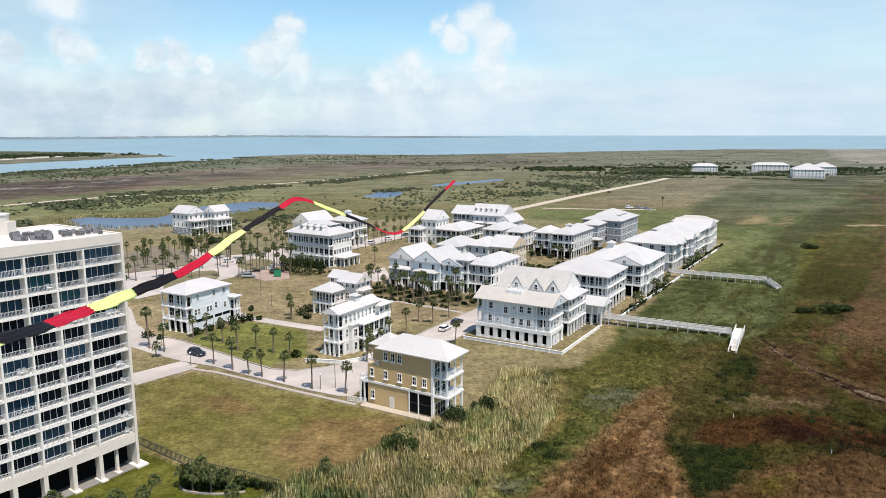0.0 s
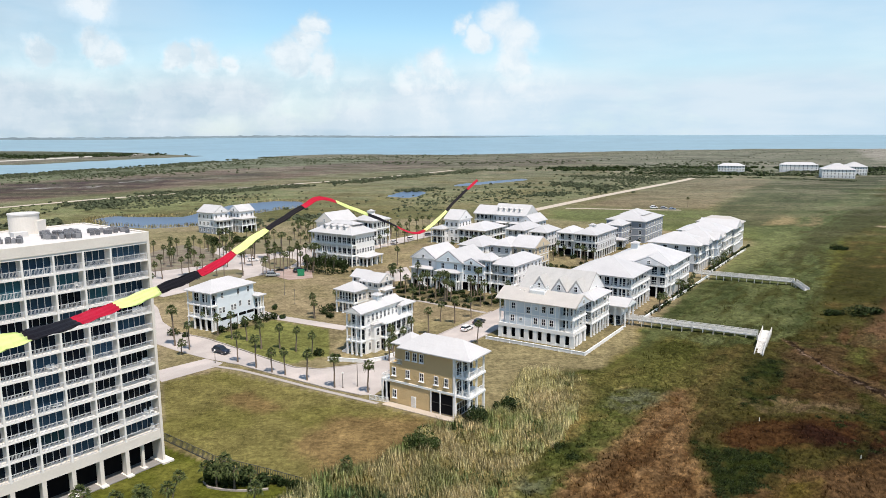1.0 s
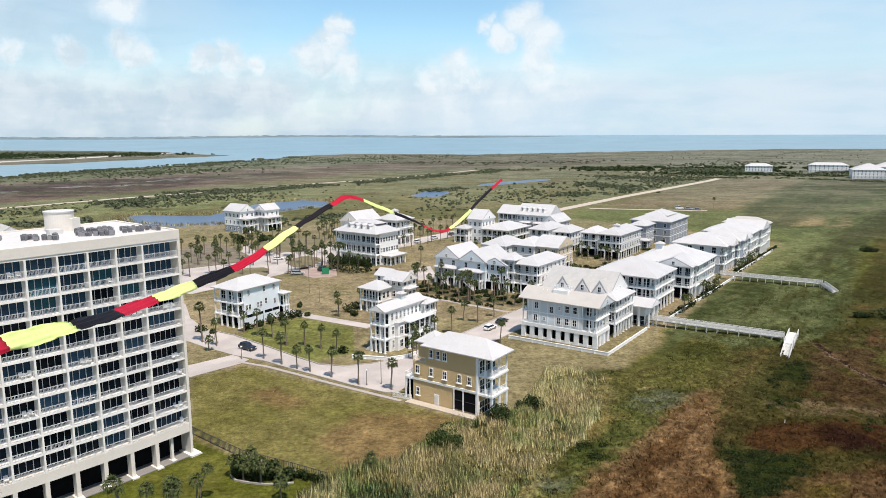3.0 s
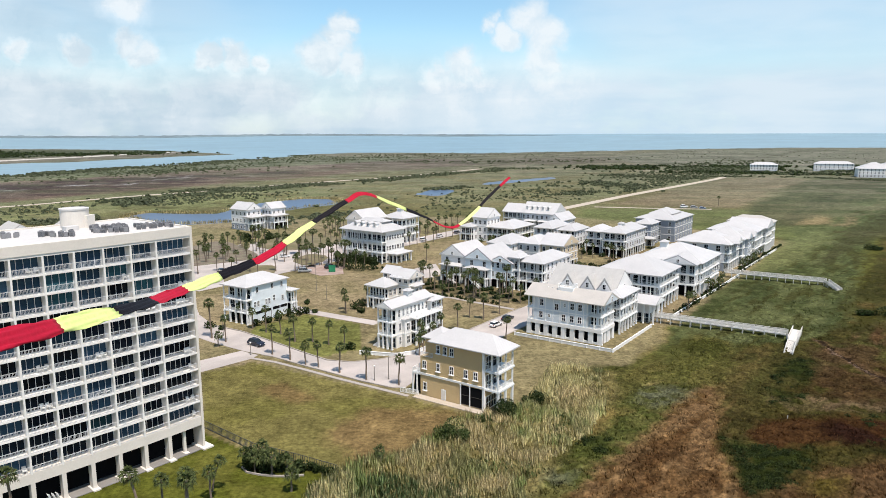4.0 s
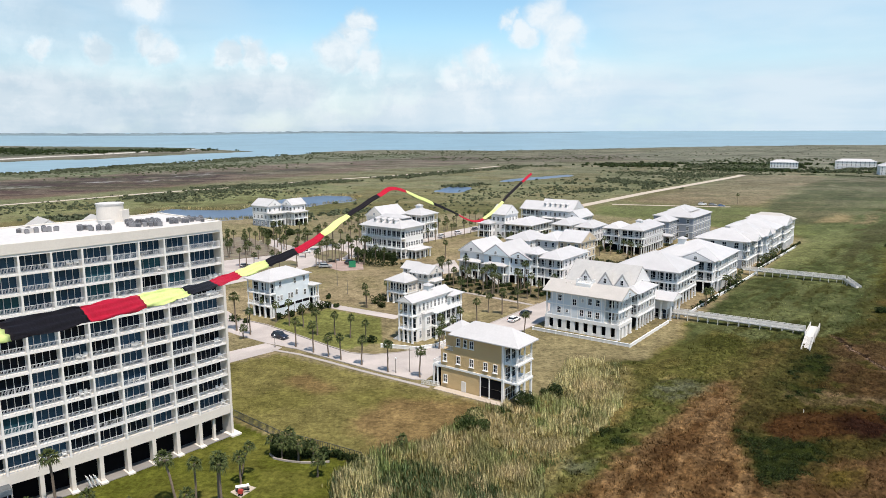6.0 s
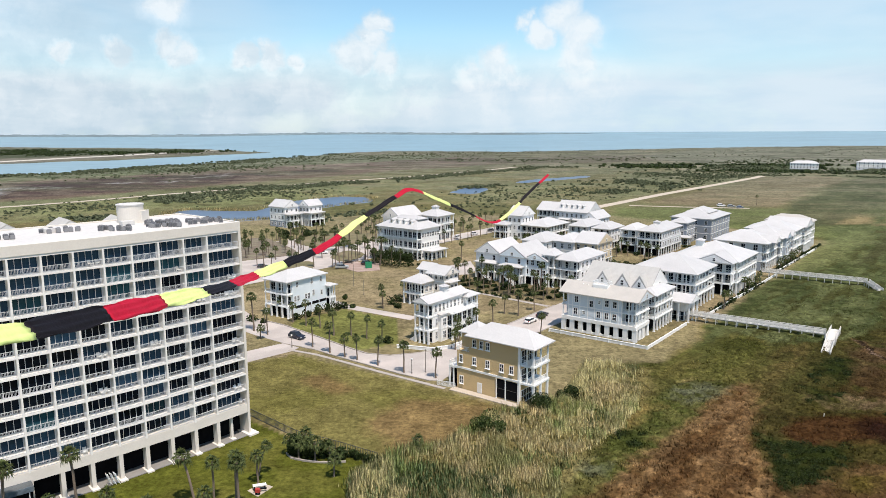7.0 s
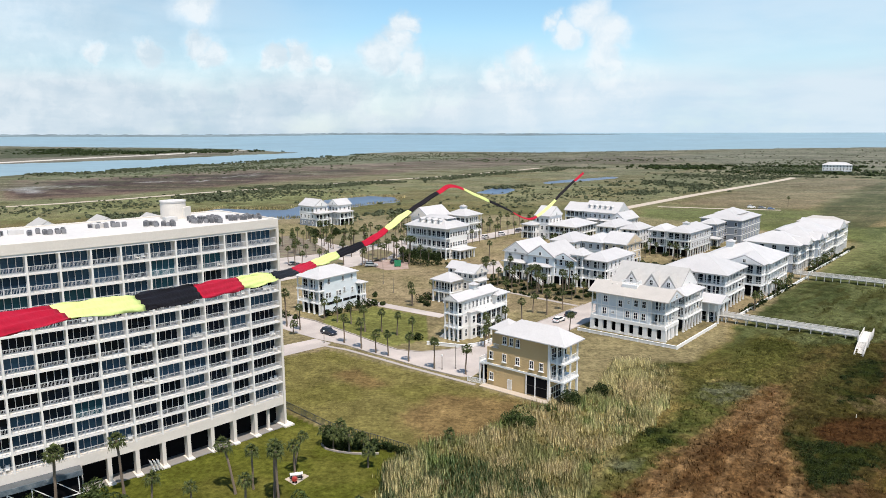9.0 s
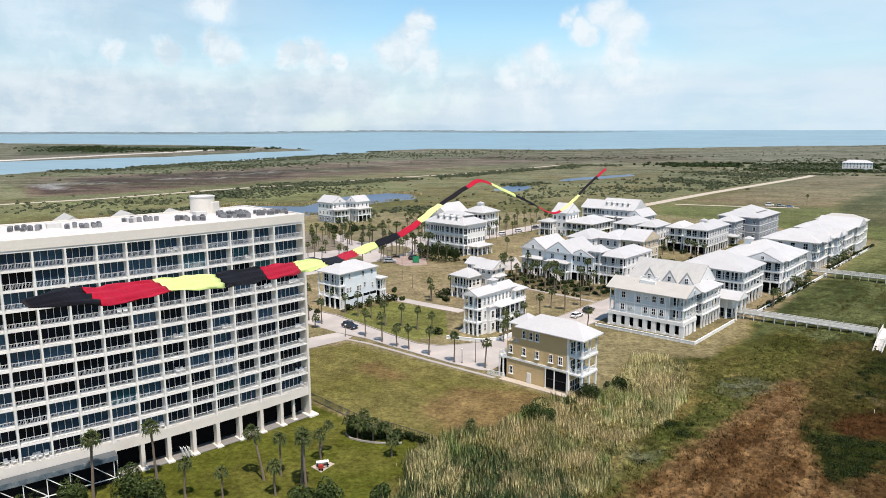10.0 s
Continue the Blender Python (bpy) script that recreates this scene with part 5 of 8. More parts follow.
for x in (-17.45, -16.4):
    part("column", column_mesh(4.2), None, h, "", Matrix.Translation((x, 0.15, 0)))

# pale blue house with the arcaded ground floor, its chapel-like wing and sea-front porches
h = house(30.1, 40.2, "pale blue house with arcaded ground floor and cream roof")
block(h, -21, 0, 0, 8.6, [3.9], M_LGREY, None, ws=0, we=0, open_ground=True, bands=False, bay=99)
bm = bmesh.new()
bm_box(bm, -0.64, 0.64, -0.3, 0.3, 0, 3.1)
bm_box(bm, -0.70, 0.70, -0.34, 0.34, 0, 0.3)
pier_m = finish(bm, "pier", M_WHITE)
for k in range(9):
    part("pier", pier_m, None, h, "", Matrix.Translation((-20.6 + 20.2 * k / 8, 0.3, 0)))
for k in range(1, 4):
    part("pier", pier_m, None, h, "", Matrix.Translation((-0.4, 0.3 + 8.0 * k / 3, 0)) @ Matrix.Rotation(radians(90), 4, "Z"))
bm = bmesh.new()
bm_box(bm, -21.0, 0.0, 0.14, 0.36, 0, 0.62)
part("sill_wall", bm, M_WHITE, h, "low white wall between the piers")
bm = bmesh.new()
bm_box(bm, -21.1, 0.1, -0.12, 8.6, 3.08, 4.05)
part("floor_band", bm, M_WHITE, h)
for k, z in enumerate((4.05, 7.25)):
    bm = bmesh.new()
    bm_box(bm, -19.0, -4.2, 0, 8.6, z, z + 3.2)
    part("wall", bm, M_BLUE, h)
    bm = bmesh.new()
    bm_box(bm, -21, -2.2, 2.6, 8.6, z, z + 3.2)
    part("wall", bm, M_BLUE, h)
    for x in (-17.9, -15.8, -13.5, -11.5, -9.2, -7.0, -4.9):
        bm = bmesh.new()
        bm_box(bm, x - 0.11, x + 0.11, -0.05, 0.02, z, z + 3.2)
        part("batten", bm, M_TRIM, h)
    if k:
        bm = bmesh.new()
        bm_box(bm, -21.1, 0.1, -0.1, 8.65, z - 0.2, z + 0.05)
        part("floor_band", bm, M_TRIM, h)
    for x in (-20.8, -19.2, -4.0, -2.1, -0.25):
        part("column", column_mesh(3.15), None, h, "", Matrix.Translation((x, 0.2, z + 0.02)))
    for y in (2.2, 4.3, 6.4, 8.3):
        part("column", column_mesh(3.15), None, h, "", Matrix.Translation((-0.25, y, z + 0.02)))
    part("railing", rail_cached(3.8), None, h, "", Matrix.Translation((-4.0, 0.2, z + 0.05)))
    part("railing", rail_cached(1.5), None, h, "", Matrix.Translation((-20.8, 0.2, z + 0.05)))
    part("railing", rail_cached(8.2), None, h, "", Matrix.Translation((-0.25, 0.2, z + 0.05)) @ Matrix.Rotation(radians(90), 4, "Z"))
    for y in (4.0, 6.8):
        add_window(h, "e", y, z + 0.15, 1.3, 2.2, -2.196, M_TRIM)
    add_window(h, "s", -3.2, z + 0.15, 1.3, 2.2, 2.596, M_TRIM)
for x, z in ((-16.8, 8.2), (-12.5, 7.5), (-8.1, 8.2), (-5.9, 8.2), (-17.0, 4.9), (-10.4, 4.9), (-8.1, 4.9), (-5.95, 4.9)):
    add_window(h, "s", x, z, 0.95, 1.6, -0.004, M_TRIM)
add_window(h, "s", -14.6, 5.3, 0.6, 0.7, -0.004, M_TRIM)
add_window(h, "s", -10.2, 8.6, 0.5, 0.8, -0.004, M_TRIM)
bm, _ = roof_bm("gable_u", -21, 0, 0, 8.6, 10.45, 26, 0.8)
part("roof", bm, M_ROOF_CREAM, h)
gable_wall(h, "gable_u", -21, 0, 0, 8.6, 10.45, 26, 0.8, M_BLUE, M_TRIM)
bm = bmesh.new()
bm_box(bm, -13.4, -9.2, 2.4, 5.4, 11.4, 13.0)
deck = part("roof_deck", bm, M_TRIM, h, "small railed lookout deck on the roof")
for m_ in (Matrix.Translation((-13.4, 2.45, 13.0)), Matrix.Translation((-13.4, 5.35, 13.0))):
    part("railing", rail_cached(4.2), None, deck, "", m_)
for x in (-13.35, -9.25):
    part("railing", rail_cached(2.9), None, deck, "", Matrix.Translation((x, 2.45, 13.0)) @ Matrix.Rotation(radians(90), 4, "Z"))
for x in (-16.5, -15.2):
    bm = bmesh.new()
    bm_box(bm, x - 0.15, x + 0.15, 3.0, 3.3, 11.5, 12.7)
    part("vent_pipe", bm, M_TRIM, h)

h = house(26.3, 57.4, "white villa with a steep grey gabled roof and dormers")
block(h, -19.5, 0, 0, 13, [3.8, 3.6, 2.4], M_WSIDE, "gable_u", 37, M_ROOF_GREY, ws=5, we=3, over=0.5)
for x in (-13.6, -7.6, -2.6):
    dormer(h, x, -0.3, 9.8, 4.6, 0.2, 6.4, M_WSIDE, M_ROOF_GREY, 57)
block(h, -1.0, 4.0, -5.0, 8, [3.6, 3.3, 3.0], M_WSIDE, "hip", 22, porch_e=2.0, porch_s=1.6, ws=2, we=4, open_ground=True, bay=2.2)
h = house(34.6, 66.6, "small white open pavilion with a metal roof", "pavilion")
block(h, -6, 0, 0, 7.5, [5.6], M_WSIDE, "gable_u", 22, porch_e=1.8, porch_s=1.5, ws=2, we=2)

h = house(31.0, 82.4, "white three-storey house with hip roof and balconies")
block(h, -20, 0, 0, 18.5, [3.9, 3.4, 3.3], M_WSIDE, "hip", 24, porch_s=2.0, porch_e=2.2, ws=5, we=5, open_ground=True, bay=3.0, win=(1.5, 2.15))
h = house(35.4, 106.0, "white house with cross-gabled roof and roof lantern")
hz = block(h, -22, 0, 4, 27, [3.9, 3.4, 3.3], M_WSIDE, "hip", 22, porch_e=2.2, ws=5, we=6, open_ground=True, win=(1.5, 2.15))
block(h, -12, -0.8, 0, 14, [3.9, 3.4, 3.3], M_WSIDE, "gable_v", 24, porch_s=1.8, ws=3, we=3, open_ground=True, win=(1.5, 2.15))
cupola(h, -15, 12, 14.2, 2.4, 1.4)
h = house(33.6, 155.6, "pale blue-grey apartment house with balconies and white roof")
block(h, -20, 0, 0, 16, [3.6, 3.4, 3.4], M_LGREY, "hip", 24, porch_e=2.0, ws=4, we=4, ground_m=M_GREY, win=(1.5, 2.15))
block(h, -15, 1.2, 16.5, 34, [3.6, 3.4, 3.4], M_STEEL, "hip", 26, porch_e=2.0, ws=0, we=5, win=(1.5, 2.15))
block(h, -12, 2.2, 20, 26, [3.6, 3.4, 3.4], M_STEEL, "gable_u", 32, ws=0, we=2, win=(1.5, 2.15))
for y0, y1, e in ((3.5, 10.0, 1.9), (26.5, 32.0, 2.9)):
    bm, _ = roof_bm("gable_u", -9.0, e, y0, y1, 10.5, 32, 0.4)
    part("roof", bm, M_ROOF, h)
    gable_wall(h, "gable_u", -9.0, e, y0, y1, 10.5, 32, 0.4, M_WSIDE, M_TRIM)
h = house(35.8, 192.0, "light grey apartment house with a long white hip roof")
block(h, -20, -0.5, 0, 16, [3.8, 3.6, 3.6], M_LGREY, "hip", 22, porch_e=2.0, ws=4, we=4, ground_m=M_GREY, win=(1.5, 2.15))
block(h, -15, 0.6, 16.4, 30, [3.8, 3.6, 3.6], M_LGREY, "gable_u", 24, porch_e=1.8, ws=0, we=4, win=(1.5, 2.15))
block(h, -19, 0.0, 30.4, 41, [4.0, 3.8, 3.8], M_TAN, "hip", 24, M_ROOF_CREAM, porch_e=2.0, ws=2, we=4, win=(1.5, 2.15))
h = house(-6.0, 216.4, "dark grey apartment house with stepped white roof")
block(h, -19.5, 0, 0, 30, [3.6, 3.5, 3.4], M_GREY, "hip", 20, ws=4, we=7, porch_e=0)
bm, _ = roof_bm("hip", -15, -4, 8, 22, 12.6, 22, 0.5)
part("roof", bm, M_ROOF, h)

# palm-fronted row
h = house(-38.6, 80.0, "white gabled house with a front porch on stilts")
block(h, -10.5, 0, 2.0, 17, [3.2, 3.2, 3.1], M_WSIDE, "gable_v", 34, open_ground=True, ws=2, we=3)
block(h, -9.5, -1.0, 0, 3.4, [3.2, 3.0], M_WSIDE, "hip", 18, porch_s=2.0, ws=2, we=0, open_ground=True)
h = house(-27.4, 79.0, "white gabled house with stilts and outdoor stair")
block(h, -10.5, 0, 2.0, 18, [3.2, 3.2, 3.1], M_AQUA, "gable_v", 34, open_ground=True, ws=2, we=3)
block(h, -9.5, -1.0, 0, 3.4, [3.2, 3.0], M_AQUA, "hip", 18, porch_s=2.0, ws=2, we=0, open_ground=True)
for a, y in ((-45.4, 79.0), (-34.2, 78.0)):
    st_root = thing("outdoor_stair", PM(a, y), "white timber outdoor stair up to a front porch", "stair", "porch stairs of the palm row")
    for side in (-0.75, 0.75):
        bm = bmesh.new()
        bm_beam(bm, (4.4, side, 0.12), (0, side, 3.1), 0.08, 0.35)
        part("stringer", bm, M_TRIM, st_root)
        bm = bmesh.new()
        bm_beam(bm, (4.4, side, 1.05), (0, side, 4.1), 0.08, 0.09)
        part("handrail", bm, M_TRIM, st_root)
        for k in range(6):
            bm = bmesh.new()
            bm_box(bm, 4.2 - k * 0.8, 4.28 - k * 0.8, side - 0.03, side + 0.03, 0.15 + k * 0.545, 1.2 + k * 0.545)
            part("baluster", bm, M_TRIM, st_root)
    for k in range(17):
        bm = bmesh.new()
        bm_box(bm, 4.2 - k * 0.258, 4.48 - k * 0.258, -0.72, 0.72, 0.13 + k * 0.182, 0.17 + k * 0.182)
        part("step", bm, M_DECK, st_root)
h = house(-19.5, 82.0, "pale aqua house with wide gable and corner balcony")
block(h, -9.0, 0, 0, 13, [3.2, 3.2, 2.6], M_AQUA, "gable_v", 26, porch_s=0.0, ws=4, we=4, open_ground=True)
block(h, -1.6, 2.4, 0.6, 7, [3.4, 3.5, 4.2], M_AQUA, "hip", 22, porch_s=1.5, porch_e=1.2, ws=1, we=3, open_ground=True)
h = house(-8.9, 83.8, "white house with deep front balconies and hip roof")
block(h, -9.5, 0, 0, 21, [3.3, 3.3, 3.2], M_WSIDE, "hip", 24, porch_s=2.4, ws=3, we=6, open_ground=True)
block(h, -0.5, 1.2, 12, 19, [3.3, 3.3, 3.0], M_WSIDE, None, porch_e=1.5, ws=0, we=3, open_ground=True)

# second row
for a, b, w, d, wall, lab, kind in ((-38, 113, 10.5, 16, M_WSIDE, "white house with a pyramid roof among neighbours", "hip"),
                                    (-28.8, 119, 9.5, 15, M_LGREY, "light grey house with white hip roof", "hip"),
                                    (-19.4, 120.5, 9.5, 14, M_TAN, "tan house with white gabled roof", "gable_u")):
    h = house(a, b, lab)
    block(h, -w, 0, 0, d, F3, wall, kind, 26, ws=3, we=4, open_ground=True)
h = house(-10.2, 161.2, "grey house with stacked screened porches and hip roof")
block(h, -10, 0, 0, 26, [3.5, 3.5, 3.4], M_LGREY, "hip", 25, porch_s=2.6, ws=3, we=8, open_ground=True)
cupola(h, -5, 9, 12.6, 2.2, 1.0)
h = house(-22.4, 165.0, "white house with stacked porches and pyramid roof")
block(h, -7.2, 0, 0, 14, F3, M_LGREY, "hip", 28, porch_s=2.4, ws=2, we=4, open_ground=True)
h = house(-12.6, 198.2, "grey house with low porch and white hip roof")
block(h, -8, 0, 3, 15, F3, M_GREY, "hip", 26, ws=2, we=4)
block(h, -7, 2.0, 0, 4, [3.3], M_GREY, "hip", 20, porch_s=1.5, ws=1, we=1)
for a, b, w, d, fl, lab, wall in ((-35.4, 166.5, 8.5, 15, [2.9, 3, 3], "white cottage with hip roof and porch", M_WSIDE),
                                  (-47.5, 168.0, 9.2, 19, [2.9, 3, 3], "pale cottage with wide hip roof", M_WSIDE)):
    h = house(a, b, lab)
    block(h, -w, 0, 0, d, fl, wall, "hip", 27, porch_s=2.0, ws=2, we=4, open_ground=True)
h = house(-52.5, 188.4, "light grey house with steep white gable")
block(h, -7.5, 0, 0, 15, [3.4, 3.3, 3.2], M_LGREY, "gable_v", 38, ws=2, we=4)
h = house(-65.2, 205.4, "large stone-grey house with five dormers on a white roof")
block(h, -19, 0, 0, 14.5, [3.6, 3.5, 3.4], M_LGREY, "gable_u", 34, ws=7, we=4)
for i in range(5):
    dormer(h, -16.5 + i * 3.1, 1.6, 12.6, 1.3, 1.1, 3.0)
block(h, -31, -19, 1, 14, [3.6, 3.5, 3.2], M_WSIDE, "gable_u", 30, porch_s=2.0, ws=5, we=0)
for x in (-13, -5):
    bm, _ = roof_bm("gable_u", x - 3, x + 3, -2.6, 0.6, 6.6, 18, 0.2, 0.12)
    part("porch_roof", bm, M_ROOF, h)
    for k in (-2.6, 2.6):
        part("column", column_mesh(6.6), None, h, "", Matrix.Translation((x + k, -2.3, 0)))
h = house(-69.0, 169.4, "low pale house with a broad white hip roof")
block(h, -15, 0, 0, 22, [3.4, 3.5], M_WSIDE, "hip", 20, porch_s=2.2, porch_e=2.0, ws=4, we=5, open_ground=True)
h = house(-83.6, 169.5, "white tower house with low side porch")
block(h, -8, 0, 0, 12, [3.8, 3.6, 3.8], M_WSIDE, "gable_u", 34, ws=3, we=4)
block(h, -13, -6, -5, 6, [3.4, 3.4], M_WSIDE, "hip", 20, porch_s=1.8, ws=3, we=2)

# large white inn with verandas
h = house(-87.0, 93.4, "large white inn with stacked verandas and dormered roof", "inn")
hz = block(h, -22, 0, 0, 14.5, [4.4, 4.3, 4.3], M_WHITE, "hip", 29, porch_s=2.6, ws=9, we=7, over=1.0, bay=2.6)
for i in range(4):
    dormer(h, -15.6 + i * 3.5, 1.4, 14.6, 1.6, 1.3, 3.4)
bm, _ = roof_bm("hip", -15.0, -3.5, 5.0, 10.4, 16.4, 20, 0.5)
part("roof", bm, M_ROOF, h)
block(h, 0.02, 4.4, 4.0, 14.0, [3.7], M_WHITE, "hip", 16, porch_s=1.6, porch_e=1.6, ws=2, we=3)
h = house(-121.0, 121.0, "cream house with tall white gable roof behind the inn")
block(h, -11, 0, 0, 16, [4.2, 4.2, 4.2], M_CREAM, "gable_v", 36, ws=3, we=5)
block(h, -12, -1, -3, 2, [4.2, 4.2], M_CREAM, "hip", 22, porch_s=2.0, ws=3, we=0)
h = house(-112.5, 139.0, "white house with hip roof, roof lantern and upper porch")
block(h, -13, 0, 0, 13, [4.0, 4.0, 4.0], M_WHITE, "hip", 24, porch_s=2.0, porch_e=2.0, ws=4, we=4)
cupola(h, -6.5, 6.5, 14.8, 2.6, 1.2)

# cream twin-gabled house and the white house on the corner
h = house(-38.6, 35.0, "cream stepped house with several gabled white roofs")
block(h, -6.2, 1.1, 1.2, 8.8, [3.5, 3.5], M_CREAM, "hip", 27, porch_s=1.6, ws=3, we=3, bay=2.4)
block(h, -6.0, -1.2, 8.8, 14, [3.5, 3.5, 2.6], M_CREAM, "gable_u", 32, ws=2, we=2)
block(h, -1.2, 5.4, 7.4, 14.4, [3.5, 3.5, 2.0], M_CREAM, "gable_u", 30, ws=3, we=3)
block(h, 2.0, 6.4, 9.0, 13.0, [3.4, 3.2], M_CREAM, "hip", 22, ws=0, we=2)

h = house(-10.9, 7.2, "tall white house with front porches and stepped balconies")
block(h, -4.7, 0, 0, 16.4, [3.5, 3.5, 3.5], M_WHITE, "gable_v", 27, porch_s=1.8, ws=2, we=0, bay=1.6, over=0.5)
for y, z in ((3.2, 0.9), (3.2, 4.4), (2.9, 7.9), (4.6, 7.9), (6.2, 7.9), (7.8, 7.9), (9.4, 7.9), (11.0, 7.9), (12.6, 7.9), (14.2, 7.9)):
    add_window(h, "e", y, z, 0.7, 1.8, 0.004, M_TRIM)
block(h, 0.02, 1.0, 3.9, 6.6, [3.5, 3.5], M_WHITE, "hip", 20, ws=0, we=1, over=0.3)
block(h, 0.02, 2.6, 6.6, 17.5, [3.5, 3.5], M_WHITE, None, porch_e=1.9, porch_s=0.0, ws=0, we=5, bay=2.1)
bm = bmesh.new()
bm_box(bm, 0.02, 2.85, 6.4, 17.7, 6.9, 7.15)
deck = part("roof_deck", bm, M_TRIM, h, "white railed deck above the side porches")
part("railing", rail_cached(10.9), None, deck, "", Matrix.Translation((2.7, 6.6, 7.15)) @ Matrix.Rotation(radians(90), 4, "Z"))
part("railing", rail_cached(2.5), None, deck, "", Matrix.Translation((0.1, 6.6, 7.15)))
block(h, -4.2, 1.2, 15.0, 20.0, [3.5, 3.5, 2.6], M_WHITE, "hip", 24, porch_e=1.4, ws=0, we=3)
cupola(h, -2.3, 9.4, 12.0, 1.7, 1.2)
bm = bmesh.new()
for k in range(9):
    bm_box(bm, -6.6 + 0.22 * k, -4.75, 0.3, 1.7, 0.0 + 0.17 * k, 0.17 + 0.17 * k)
part("front_steps", bm, M_WHITE, h, "white front steps")

h = thing("house", PM(-58.9, 3.8, 0, 3), "pale aqua long house with corner balconies and white hip roof", "house", "houses of the seaside village")
block(h, -9.6, 0, 0, 13.6, [3.4, 3.6, 3.7], M_AQUA, None, ws=0, we=0, open_ground=False, bands=False)
block(h, -9.6, 0.05, -2.2, -0.02, [3.4, 3.6, 3.7], M_AQUA, None, porch_s=2.1, ws=3, we=0, open_ground=True, bay=2.4)
bm, _ = roof_bm("hip", -9.6, 0.0, -2.2, 13.6, 10.7, 24, 0.6)
part("roof", bm, M_ROOF, h)
for y, z in ((0.9, 4.6), (2.1, 4.6), (5.2, 4.6), (6.3, 4.6), (8.2, 5.2), (11.6, 4.6), (1.8, 8.7), (7.6, 8.8), (11.4, 8.8)):
    add_window(h, "e", y, z, 0.7, 1.5, 0.004, M_TRIM)
for y in (1.0, 4.3, 7.6, 10.6):
    bm = bmesh.new()
    bm_box(bm, -0.05, 0.04, y, y + 2.7, 2.4, 3.2)
    part("lattice_screen", bm, M_DARK, h, "dark lattice vents under the house")
block(h, -5.0, 1.6, 13.62, 16, [3.4, 3.6], M_AQUA, "hip", 20, porch_e=1.5, ws=0, we=1, open_ground=True)

# twin houses by the pond
h = house(-211.5, 124.0, "white house with tall gable and porch beside the pond")
block(h, -13, 0, 2, 12, [3.8, 3.8, 3.6], M_WSIDE, "gable_u", 34, ws=4, we=3, ground_m=M_GREY)
block(h, -2, 4.4, 2, 11, [3.8, 3.6], M_WSIDE, "hip", 20, porch_s=1.6, porch_e=2.0, ws=2, we=3, ground_m=M_GREY)
h = house(-205.5, 138.5, "white house with hip roof and low porch beside the pond")
block(h, -8, 0, 0, 10, [3.8, 3.8, 3.6], M_WSIDE, "gable_v", 36, ws=3, we=3)
block(h, -6, 3.0, -1.0, 9, [3.8, 3.6], M_WSIDE, "hip", 18, porch_s=1.8, porch_e=2.0, ws=2, we=3, open_ground=True)

# ---- plants ----
def leaf_mat(name, base, var=0.35, rough=0.6):
    m = bpy.data.materials.new(name)
    m.use_nodes = True
    nt = m.node_tree
    p = nt.nodes["Principled BSDF"]
    p.inputs["Roughness"].default_value = rough
    p.inputs["Specular IOR Level"].default_value = 0.08
    g = nt.nodes.new("ShaderNodeNewGeometry")
    r = nt.nodes.new("ShaderNodeMapRange")
    r.inputs[3].default_value, r.inputs[4].default_value = 1 - var, 1 + var
    nt.links.new(g.outputs["Random Per Island"], r.inputs[0])
    v = nt.nodes.new("ShaderNodeVectorMath")
    v.operation = "SCALE"
    v.inputs[0].default_value = base
    nt.links.new(r.outputs[0], v.inputs["Scale"])
    nt.links.new(v.outputs[0], p.inputs["Base Color"])
    return m


def cover_mat(name, gain=1.0):
    """Foliage that carries its own colour per plant."""
    m = bpy.data.materials.new(name)
    m.use_nodes = True
    nt = m.node_tree
    p = nt.nodes["Principled BSDF"]
    p.inputs["Roughness"].default_value = 0.8
    p.inputs["Specular IOR Level"].default_value = 0.02
    a = nt.nodes.new("ShaderNodeAttribute")
    a.attribute_name = "cover"
    g = nt.nodes.new("ShaderNodeNewGeometry")
    r = nt.nodes.new("ShaderNodeMapRange")
    r.inputs[3].default_value, r.inputs[4].default_value = 0.42 * gain, 1.66 * gain
    nt.links.new(g.outputs["Random Per Island"], r.inputs[0])
    v = nt.nodes.new("ShaderNodeVectorMath")
    v.operation = "SCALE"
    nt.links.new(a.outputs["Color"], v.inputs[0])
    nt.links.new(r.outputs[0], v.inputs["Scale"])
    nt.links.new(v.outputs[0], p.inputs["Base Color"])
    back = nt.nodes.new("ShaderNodeBsdfTranslucent")
    nt.links.new(v.outputs[0], back.inputs["Color"])
    both = nt.nodes.new("ShaderNodeMixShader")
    both.inputs[0].default_value = 0.5
    nt.links.new(p.outputs[0], both.inputs[1])
    nt.links.new(back.outputs[0], both.inputs[2])
    nt.links.new(both.outputs[0], nt.nodes["Material Output"].inputs["Surface"])
    return m


M_TRUNK = mat("palm_bark", (0.17, 0.13, 0.095), 0.9, 0.25, 2.0, 9.0, bump=0.5)
M_FROND = leaf_mat("palm_frond", (0.056, 0.070, 0.024), 0.6)
M_FROND_DRY = leaf_mat("dry_palm_frond", (0.13, 0.10, 0.045), 0.35)
M_BUSH = leaf_mat("shrub_leaves", (0.024, 0.036, 0.011), 0.5)
M_BUSH_LIGHT = leaf_mat("light_shrub_leaves", (0.044, 0.062, 0.019), 0.6)
M_COVER = cover_mat("marsh_plants", 1.55)


